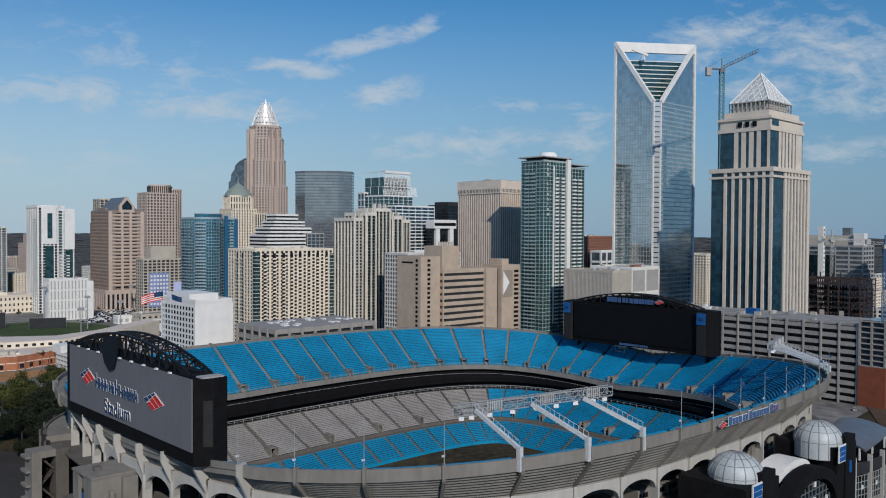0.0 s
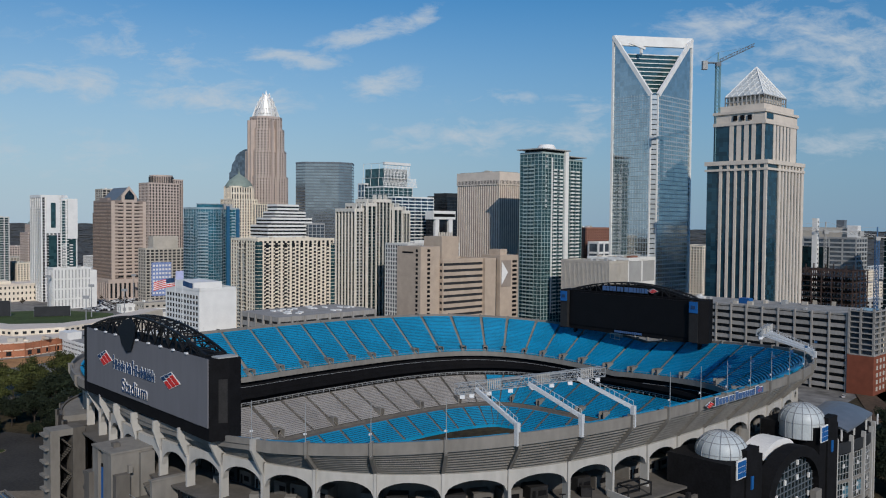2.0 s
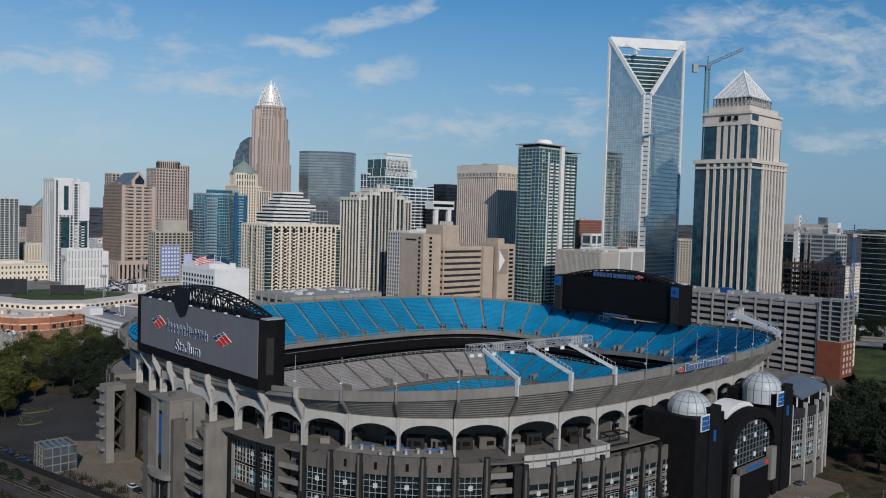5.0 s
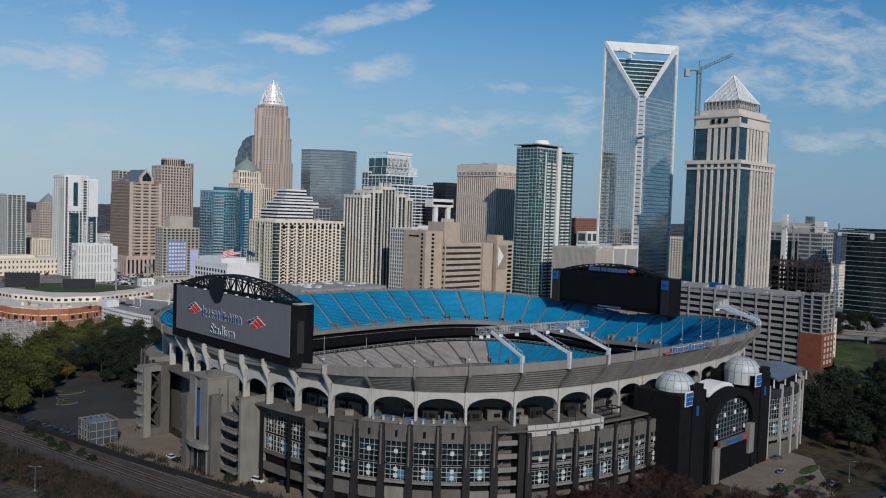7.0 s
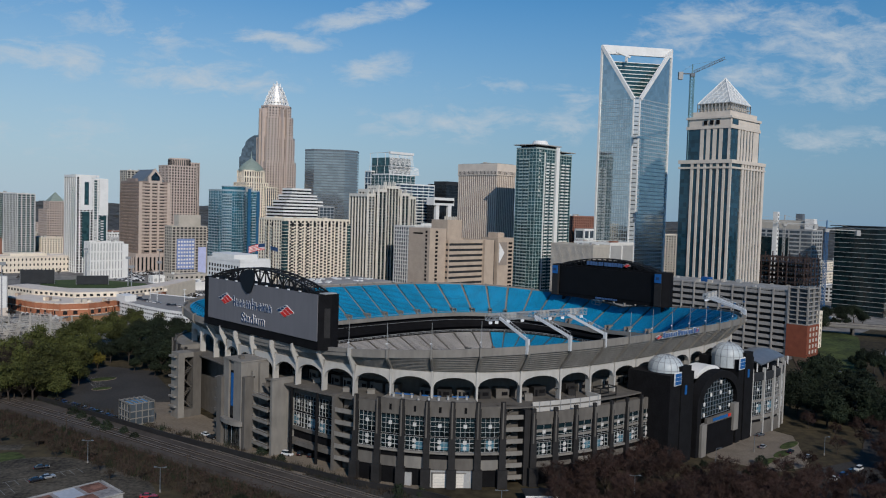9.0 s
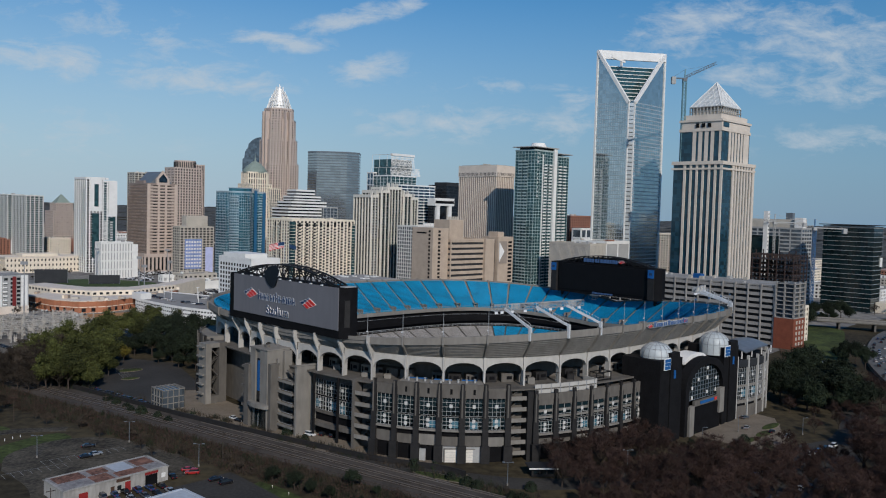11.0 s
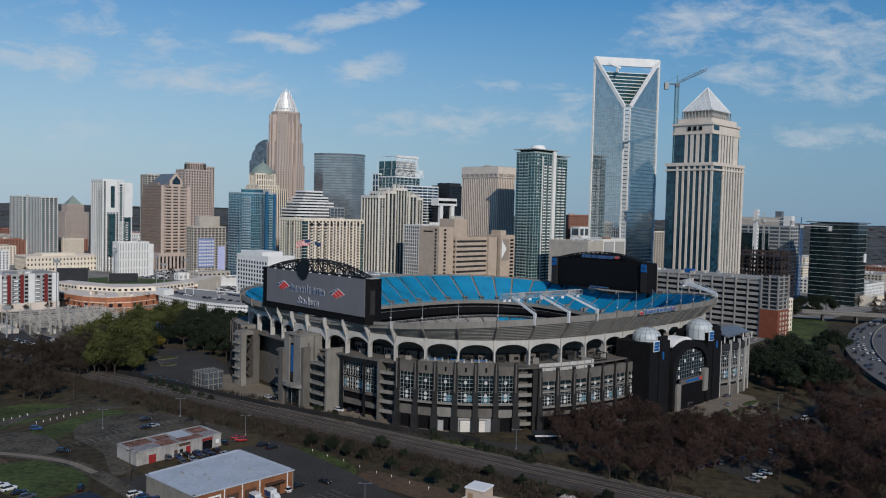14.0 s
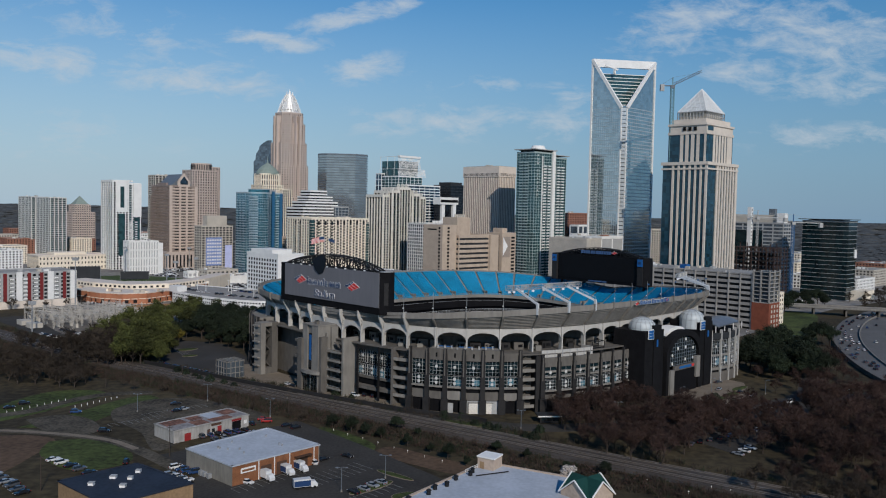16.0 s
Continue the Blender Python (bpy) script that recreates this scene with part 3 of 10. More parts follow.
def camera_booth():
    i = index(14.0)
    t = thing("camera_booth", "small white framed camera booth on the upper seats", "booth", pose(*at(i, -4.6, rim_z(i) - 2.0), 0, 0, TURN + 90))
    part("floor", Geo().box(-2.6, -1.4, 0.0, 2.6, 1.4, 0.25), M_STEEL_W, t)
    part("roof", Geo().box(-2.8, -1.6, 2.5, 2.8, 1.6, 2.75), M_STEEL_W, t, "white flat roof")
    part("back_wall", Geo().box(-2.6, -1.4, 0.25, 2.6, -1.25, 2.5), P_GREY, t)
    for x in (-2.5, 0, 2.5):
        part("post", Geo().box(x - 0.1, 1.2, 0.25, x + 0.1, 1.4, 2.5), M_STEEL_W, t)
    part("leg", Geo().box(-2.4, -1.2, -2.5, -2.1, 1.2, 0.0), M_STEEL_W, t)
    part("leg", Geo().box(2.1, -1.2, -2.5, 2.4, 1.2, 0.0), M_STEEL_W, t)


camera_booth()


def upright(p0, p1, z=0.0):
    """A pose at p0 whose x runs to p1 along the ground; y points to the left of it."""
    d = Vector((p1[0] - p0[0], p1[1] - p0[1], 0))
    return pose(p0[0], p0[1], z, 0, 0, math.degrees(math.atan2(d.y, d.x))), d.length


WINDOW_MESH = {}
BLINDS = random.Random(19)


def window(parent, p0, p1, z0, z1, cols, rows, lit, frame_mat=None, glass_mat=None, plates=True):
    """A framed window between two ground points; x to the right as seen from outside."""
    m, w = upright(p0, p1, z0)
    h = z1 - z0
    key = (round(w, 1), round(h, 1), cols, rows, lit)
    if key not in WINDOW_MESH:
        f, t = Geo(), 0.08 if lit else 0.13
        xs = sorted({round(min(max(w * k / cols + e, 0), w), 3) for k in range(cols + 1) for e in (-t / 2, t / 2)})
        zs = sorted({round(min(max(h * k / rows + e, 0), h), 3) for k in range(rows + 1) for e in (-t / 2, t / 2)})
        nx, nz = len(xs), len(zs)
        f.v = [(x, y, z) for y in (-0.13, 0.06) for x in xs for z in zs]

        def solid(a, b):
            return 0 <= a < nx - 1 and 0 <= b < nz - 1 and (a % 2 == 0 or b % 2 == 0)
        for a in range(nx - 1):
            for b in range(nz - 1):
                if not solid(a, b):
                    continue
                q = [a * nz + b, (a + 1) * nz + b, (a + 1) * nz + b + 1, a * nz + b + 1]
                f.f += [tuple(q), tuple(k + nx * nz for k in reversed(q))]
                for (da, db), (c0, c1) in (((0, -1), (0, 1)), ((1, 0), (1, 2)), ((0, 1), (2, 3)), ((-1, 0), (3, 0))):
                    if not solid(a + da, b + db):
                        f.f.append((q[c1], q[c0], q[c0] + nx * nz, q[c1] + nx * nz))
        p = Geo().box(0.02, 0.08, 0.02, w - 0.02, 0.14, h - 0.02)
        plate = Geo().box(-0.55, -0.3, -0.6, 0.55, -0.16, 0.6)
        blind = Geo().box(0, -0.02, 0, w / cols * 1.7, 0.07, h * 0.6)
        WINDOW_MESH[key] = (f.mesh("window", frame_mat or M_FRAME), p.mesh("pane", glass_mat or G_WIN), plate.mesh("shade_plate", M_PLATE), blind.mesh("blind", M_BLIND))
    f, p, d, blind = WINDOW_MESH[key]
    ob = new("window", f)
    ob.parent, ob.matrix_basis = parent, m
    c = new("pane", p)
    c.parent = ob
    for cx, cz in (((0.5, 0.55),) if lit else ((0.5, 0.72), (0.5, 0.3))) if plates else ():
        c = new("shade_plate", d)
        c.parent, c.matrix_basis = ob, pose(w * cx, 0, h * cz)
    if not lit and BLINDS.random() < 0.6:
        c = new("blind", blind)
        c.parent, c.matrix_basis = ob, pose(w * BLINDS.choice((0.04, 0.3, 0.54)), 0, h * BLINDS.uniform(0.05, 0.3))
    return ob


def outer_block(a0, a1, bays, off, z_top, z_par, z_mid, z_low, slot=True, raised=None):
    """A glazed block in front of the arches, from a0 to a1 metres along the ring; raised: the bays with a flat roof."""
    e = [index(a0 + (a1 - a0) * k / bays) for k in range(bays + 1)]
    lo, hi = raised or (0, bays)
    low_top = z_top - 1.2 if raised else z_top
    for k in range(bays):
        top = z_top if lo <= k < hi else low_top
        g = ring(Geo(), [(off - 0.5, top - 0.6), (off - 0.5, top + 0.3), (off + 0.3, top + 0.3), (off + 0.3, z_par), (off - 0.2, z_par)], e[k], e[k + 1], 3)
        part("parapet", g, M_CONC_D, stadium)
    if raised:
        g = ring(Geo(), [(off - 0.5, z_top - 0.3), (off - 9.5, z_top - 0.3), (off - 9.5, DECK)], e[lo], e[hi], bays * 2)
        for i in (e[lo], e[hi]):
            g.poly(at(i, off + 0.3, z_top), at(i, off - 9.5, z_top), at(i, off - 9.5, DECK - 2), at(i, off + 0.3, DECK - 2))
        part("roof_slab", g, M_CONC, stadium, "pale flat roof of the corner block")
    g = ring(Geo(), [(off - 0.4, low_top - 0.7), (off - 6.0, low_top - 0.7)], e[0], e[-1], bays * 3)
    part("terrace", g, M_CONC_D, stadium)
    # black backing, below the ledge a stand-in for the ground floor's shade
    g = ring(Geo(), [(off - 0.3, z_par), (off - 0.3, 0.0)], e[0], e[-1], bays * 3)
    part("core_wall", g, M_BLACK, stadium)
    g = ring(Geo(), [(off, z_low + 0.3), (off + 0.9, z_low + 0.3), (off + 0.9, z_low - 0.3), (off, z_low - 0.3)], e[0], e[-1], bays * 3)
    part("ledge", g, M_CONC, stadium, "pale ledge")
    for k in range(bays):
        i0, i1 = e[k] + 0.5, e[k + 1] - 0.5
        if slot and lo <= k < hi:
            m = (i0 + i1) / 2
            g = Geo()
            g.strip([[at(m - 0.2, off + 0.1, z), at(m - 0.2, off + 0.36, z), at(m + 0.2, off + 0.36, z), at(m + 0.2, off + 0.1, z)] for z in (z_par + 1.3, z_par + 3.2)], closed=True)
            part("slot_window", g, M_BLACK, stadium)
        window(stadium, at(i0, off, 0), at(i1, off, 0), z_mid + 0.3, z_par, 4 if slot else 2, 4 if slot else 3, True)
        window(stadium, at(i0, off, 0), at(i1, off, 0), z_low + 0.4, z_mid - 0.2, 4, 3, False)
        if not slot:
            p = [at(i0, off - 0.2, 0), at(i0, off + 0.2, 0), at(i1, off + 0.2, 0), at(i1, off - 0.2, 0)]
            for z0, z1 in ((0.9, 1.7), (3.2, 4.1)):
                part("spandrel", Geo().prism([q[:2] for q in p], z_mid + z0, z_mid + z1), M_CONC, stadium, "pale spandrel across the open deck")
        p = [at(i0, off - 0.2, 0), at(i0, off + 0.25, 0), at(i1, off + 0.25, 0), at(i1, off - 0.2, 0)]
        part("base_panel", Geo().prism([q[:2] for q in p], 5.6, z_low - 1.7 - 0.5 * (k % 2)), (M_CONC_D, M_CONC_D, M_CONC)[k % 3], stadium)
    for i in (e[0], e[-1]):
        p = [at(i - 0.25, off - 6.0, 0), at(i - 0.25, off, 0), at(i + 0.25, off, 0), at(i + 0.25, off - 6.0, 0)]
        part("end_wall", Geo().prism([q[:2] for q in p], 0, low_top - 0.7), M_CONC_D, stadium)
    tip = 0.6 if slot else 1.7
    for k in range(bays + 1):
        i = e[k]
        g = Geo()
        for w, o, z0, z1 in ((0.75, 2.0, 0.0, 6.0), (0.52, 1.4, 6.0, z_low + 0.2), (0.5, 1.3, z_low + 0.2, z_mid), (0.42, 1.15, z_mid, z_top - 1.6), (0.34, 0.9, z_top - 1.6, z_top + tip)):
            pts = [at(i - w, off, 0), at(i - w, off + o, 0), at(i + w, off + o, 0), at(i + w, off, 0)]
            g.prism([q[:2] for q in pts], z0, z1)
        pier = part("pier", g, M_PIER, stadium, "dark masonry pier")
        p = at(i - 0.1, off + 1.25, 0)
        part("shaft", Geo().cyl(p[0], p[1], z_mid, z_top + 0.4, 0.3, sides=8), M_CONC_D, pier, "pale round shaft")


outer_block(427.7, 473.5, 6, 3.5, 27.0, 22.5, 15.9, 11.0, raised=(1, 5))
outer_block(483.5, 537.8, 7, 3.5, 23.4, 19.6, 13.9, 9.2, slot=False)
outer_block(274.4, 320.3, 6, 3.5, 27.0, 22.5, 15.9, 11.0, raised=(1, 5))


def stair_bay(a0, a1, out, inn, zs, top):
    """Open stair landings between two blocks, with a flight behind each parapet."""
    e0, e1 = index(a0), index(a1)
    back = [at(e0, inn - 0.5, 0), at(e0, inn, 0), at(e1, inn, 0), at(e1, inn - 0.5, 0)]
    part("stair_wall", Geo().prism([q[:2] for q in back], 0, top), M_CONC_D, stadium)
    for z in zs:
        p = [at(e0, inn, 0), at(e0, out, 0), at(e1, out, 0), at(e1, inn, 0)]
        land = part("stair_landing", Geo().prism([q[:2] for q in p], z - 0.35, z), M_CONC_D, stadium)
        p = [at(e0, out - 0.25, 0), at(e0, out + 0.05, 0), at(e1, out + 0.05, 0), at(e1, out - 0.25, 0)]
        part("stair_parapet", Geo().prism([q[:2] for q in p], z - 0.4, z + 1.05), M_CONC, land, "pale concrete parapet")
        # set-back flights in the darker concrete, dimmed as if shaded
        g = Geo()
        for k in range(8):
            f0, f1 = e0 + (e1 - e0) * (0.1 + 0.1 * k), e0 + (e1 - e0) * (0.2 + 0.1 * k)
            q = [at(f0, inn + 0.1, 0), at(f0, inn + 1.2, 0), at(f1, inn + 1.2, 0), at(f1, inn + 0.1, 0)]
            g.prism([w[:2] for w in q], z + 0.42 * k, z + 0.42 * k + 0.4)
        tagged(part("stair_flight", g, M_CONC_D, land), kind="stuff")


stair_bay(474.4, 480.6, 2.6, -1.5, (21.8, 17.9, 14.0, 10.1, 6.2, 2.3), 25.0)
stair_bay(418.5, 426.6, 2.4, -2.5, (20.4, 16.4, 12.4, 8.4, 4.4), 24.6)
for a0, a1, off, zt in ((480.7, 482.9, 3.6, 24.6), (426.7, 427.3, 3.2, 24.8), (417.4, 418.4, 2.6, 25.6)):
    p = [at(index(a0), -2, 0), at(index(a0), off, 0), at(index(a1), off, 0), at(index(a1), -2, 0)]
    part("stair_side_wall", Geo().prism([q[:2] for q in p], 0, zt), M_PIER if a0 > 480 else M_CONC_D, stadium)
# pale screen wall on the terrace and its short return
g = ring(Geo(), [(0.9, 22.0), (0.9, 26.4), (0.6, 26.4), (0.6, 22.0)], index(484.5), index(512.0), 14)
p = [at(index(512.0), 0.9, 0), at(index(512.4), 0.9, 0), at(index(512.4), -6.0, 0), at(index(512.0), -6.0, 0)]
g.prism([q[:2] for q in p], 22.0, 26.6)
part("screen_wall", g, M_ARCH, stadium, "pale panelled screen wall on the terrace")
for a in (487.0, 491.0, 495.0, 499.0, 503.0, 507.0, 511.0):
    p = [at(index(a - 0.12), 0.9, 0), at(index(a - 0.12), 1.05, 0), at(index(a + 0.12), 1.05, 0), at(index(a + 0.12), 0.9, 0)]
    part("wall_joint", Geo().prism([q[:2] for q in p], 22.0, 26.45), M_STEEL_G, stadium)
# dark framed shelter behind its end
g = Geo()
e0, e1 = index(513.5), index(521.5)
for i in (e0, e1):
    for o in (-0.5, -4.0):
        g.bar(at(i, o, 22.5), at(i, o, 28.2), 0.3)
    g.bar(at(i, -0.5, 28.2), at(i, -4.0, 28.2), 0.3)
for z in (25.4, 28.2):
    for o in (-0.5, -4.0):
        g.bar(at(e0, o, z), at(e1, o, z), 0.35)
part("shelter_frame", g, M_STEEL_K, stadium, "dark steel frame on the terrace")
for a in (493.5, 501.5):
    p = at(index(a), 0.2, 0)
    post = part("terrace_lamp", Geo().cyl(p[0], p[1], 23.4, 30.0, 0.1, 0.07, 8).box(p[0] - 0.7, p[1] - 0.15, 30.0, p[0] + 0.7, p[1] + 0.15, 30.25), M_STEEL_K, stadium, "dark twin-headed terrace lamp")
# roof units and banners on the corner block
rng = random.Random(8)
for k in range(9):
    p = at(index(438 + 3.1 * k), 0.6 + rng.uniform(-3.5, 0.8), 0)
    part("roof_unit", Geo().cyl(p[0], p[1], 26.7, 27.5 + rng.uniform(0, 0.4), 0.42, 0.32, 10).cyl(p[0], p[1], 27.8, 28.0, 0.34, 0.5, 10), P_GREY, stadium)
for a0, a1 in ((437, 444), (447, 454), (458, 464)):
    pts = [at(index(a0), -6.2, 0), at(index(a0), -5.9, 0), at(index(a1), -5.9, 0), at(index(a1), -6.2, 0)]
    part("banner", Geo().prism([q[:2] for q in pts], 26.7, 27.05), M_BANNER, stadium, "blue banner on the terrace rail")
# ground floor doors of the blocks
for a0, a1, m, lab in ((451.6, 464.8, P_GREY, "broad pale roller door"), (443.9, 446.4, P_GREY, "pale steel door")):
    p = [at(index(a0), 3.6, 0), at(index(a0), 4.3, 0), at(index(a1), 4.3, 0), at(index(a1), 3.6, 0)]
    part("roller_door", Geo().prism([q[:2] for q in p], 0.1, 5.4 if a1 - a0 > 5 else 4.2), m, stadium, lab)


def uv(u, v):
    p = GU * u + GV * v
    return (p.x, p.y)


def ublock(geo, u0, v0, u1, v1, z0, z1):
    geo.prism([uv(u0, v0), uv(u1, v0), uv(u1, v1), uv(u0, v1)], z0, z1)
    return geo


# stair and lift towers under the near board
tw = thing("stair_tower", "tall pale concrete entrance tower with a blue banner, beside the stadium", "tower")
g = ublock(Geo(), -150, 0.9, -139.4, 4.6, 0, 31.2)
ublock(g, -150, -7.6, -139.4, -2.6, 0, 31.2)
ublock(g, -149.2, -2.6, -139.4, 0.9, 9, 31.2)
part("shaft_wall", g, M_CONC, tw, "pale concrete shaft")
part("roof_kerb", ublock(Geo(), -150.2, -7.8, -139.2, 4.8, 31.2, 31.7), M_CONC, tw)
part("roof_unit", ublock(Geo(), -147.5, -3.0, -145.8, -1.2, 31.7, 32.8), M_CONC_D, tw)
part("roof_unit", ublock(Geo(), -146.2, -9.2, -145.2, -8.2, 26.3, 28.2), M_CONC, tw)
part("buttress", ublock(Geo(), -149.6, -9.6, -146.0, -7.6, 0, 26.3), M_CONC_D, tw, "lower grey buttress")
part("side_block", ublock(Geo(), -143.0, -9.0, -139.4, -7.6, 0, 30.8), M_CONC, tw)
# the recess gets its shade from a black sheet
part("reveal", ublock(Geo(), -149.3, -2.4, -149.18, 0.7, 9.5, 27.4), M_BLACK, tw, "dark recess")
part("banner", ublock(Geo(), -149.6, -1.6, -149.4, -0.1, 14.6, 26.6), M_BANNER, tw, "long blue banner")
g = ublock(Geo(), -149.8, -1.9, -149.3, -0.1, 11.2, 14.2)
part("statue_base", g, M_PIER, tw, "dark block in the recess")
# curved canopy over the glazed entrance
g = Geo()
n = 12
for k in range(n):
    a0, a1 = math.pi * k / n, math.pi * (k + 1) / n
    g.prism([uv(-150 - 2.4 * math.sin(a0), -1.8 + 7.2 * math.cos(a0)), uv(-150 - 2.4 * math.sin(a1), -1.8 + 7.2 * math.cos(a1)), uv(-149.9, -1.8)], 8.6, 10.2)
part("canopy", g, M_CONC, tw, "curved pale concrete canopy")
part("entrance", ublock(Geo(), -150.0, -7.0, -149.0, 3.9, 0, 8.6), G_WIN, tw, "dark glazed entrance")
for k in range(5):
    part("mullion", ublock(Geo(), -150.12, -6.6 + 2.4 * k - 0.07, -150.0, -6.6 + 2.4 * k + 0.07, 0, 8.6), M_STEEL_K if k != 2 else M_STEEL_P, tw)
part("entrance_jamb", ublock(Geo(), -151.2, 3.9, -147, 7.2, 0, 24.5), M_CONC_D, tw)
for k in range(6):
    part("side_landing", ublock(Geo(), -150.4, 7.2, -145.0, 10.4, 3.0 + 3.9 * k, 4.0 + 3.9 * k), M_CONC_D, tw)
part("rear_wall", ublock(Geo(), -145.0, 4.6, -139.4, 12.0, 0, 25.0), M_CONC_D, tw)
# open stair between the shaft and a slab wall
well = thing("stair_tower", "open concrete stair with pale landings behind a slab wall", "tower")
part("slab_wall", ublock(Geo(), -145.4, -20.7, -135.8, -19.5, 0, 26.6), M_CONC, well, "tall plain concrete slab wall")
part("wall_cap", ublock(Geo(), -145.6, -20.9, -135.7, -19.3, 26.6, 27.0), M_CONC, well)
part("back_wall", ublock(Geo(), -140.6, -19.5, -140.0, -9.0, 0, 23.8), M_CONC_D, well)
for k in range(5):
    z = 2.8 + 4.3 * k
    land = part("landing", ublock(Geo(), -146.2, -19.5, -140.6, -9.6, z - 0.35, z), M_CONC_D, well)
    part("landing_edge", ublock(Geo(), -146.45, -19.5, -146.2, -9.6, z - 0.5, z + 0.5), M_CONC, land, "pale concrete edge")
    # flight coloured darker for the shade of the stair recess
    g = Geo()
    for q in range(9):
        ublock(g, -143.4, -18.4 + 0.8 * q, -141.6, -17.5 + 0.8 * q, z + 0.42 * q, z + 0.42 * q + 0.4)
    tagged(part("stair_flight", g, M_CONC_D, land), kind="stuff")
    part("handrail", Geo().bar((*uv(-146.3, -19.4), z + 1.1), (*uv(-146.3, -9.7), z + 1.1), 0.12), M_STEEL_G, land)
# ramp tower with an open stair well in its face
tw3 = thing("stair_tower", "concrete stair tower with an open stair well and side landings", "tower")
part("wall", ublock(Geo(), -147.4, 44.8, -144.7, 51.0, 0, 26.6), M_CONC, tw3)
# darker concrete here paints the shadow on this side of the face
part("wall", ublock(Geo(), -140.9, 44.8, -137.3, 51.0, 0, 26.6), M_CONC_D, tw3)
part("lintel", ublock(Geo(), -144.7, 44.8, -140.9, 51.0, 24.6, 26.6), M_CONC, tw3)
part("plinth", ublock(Geo(), -144.7, 44.8, -140.9, 51.0, 0, 3.2), M_CONC_D, tw3)
# black back sheet in place of the shade within the well
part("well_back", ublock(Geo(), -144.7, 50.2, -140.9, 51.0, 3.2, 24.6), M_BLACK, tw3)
for k in range(5):
    z = 3.4 + 4.3 * k
    # flights darkened by colour for the shade in the well
    g = Geo()
    for q in range(8):
        u0 = -144.6 + 0.45 * q if k % 2 else -141.4 - 0.45 * q
        ublock(g, u0, 46.2, u0 + 0.5, 48.2, z + 0.5 * q, z + 0.5 * q + 0.3)
    tagged(part("stair_flight", g, M_CONC_D, tw3), kind="stuff")
    part("rail", Geo().bar((*uv(-144.6, 45.0), z + (1.2 if k % 2 else 4.9)), (*uv(-141.0, 45.0), z + (4.9 if k % 2 else 1.2)), 0.07), M_STEEL_K, tw3)
for k in range(6):
    z = 4.2 + 4.1 * k
    part("landing", ublock(Geo(), -148.6, 46.0, -147.4, 51.0, z, z + 0.7), M_CONC, tw3, "pale cantilevered landing")
# glazed wing under the arches
tw4 = thing("glazed_wing", "dark glazed wing with white window plates under the arches", "building wing")
W0, W1, OFF = 392.5, 417.3, -3.2
e = [index(W0 + (W1 - W0) * k / 4) for k in range(5)]
part("parapet", ring(Geo(), [(OFF - 2, 24.4), (OFF + 0.3, 24.4), (OFF + 0.3, 21.6), (OFF - 0.3, 21.6)], e[0], e[-1], 8), M_CONC_D, tw4)
# black core doubles as the shade of the open ground floor
part("core", ring(Geo(), [(OFF - 0.3, 21.6), (OFF - 0.3, 0)], e[0], e[-1], 8), M_BLACK, tw4)
part("ledge", ring(Geo(), [(OFF - 0.2, 9.6), (OFF + 0.5, 9.6), (OFF + 0.5, 8.6), (OFF - 0.2, 8.6)], e[0], e[-1], 8), M_CONC_D, tw4)
part("ledge", ring(Geo(), [(OFF - 0.2, 5.6), (OFF + 2.5, 5.6), (OFF + 2.5, 4.0), (OFF - 0.2, 4.0)], e[0], e[-1], 8), M_CONC_D, tw4)
for k in range(4):
    a0, a1 = e[k] + 0.1, e[k + 1] - 0.1
    window(tw4, at(a0, OFF, 0), at(a1, OFF, 0), 15.6, 21.5, 4, 4, True)
    window(tw4, at(a0, OFF, 0), at(a1, OFF, 0), 9.8, 14.9, 4, 3, False)
for a in (396.0, 409.1):
    p = at(index(a), 0.6, 0)
    part("column", Geo().cyl(p[0], p[1], 0, 24.6, 0.55, 0.55, 12), M_GATE, tw4, "round black column")

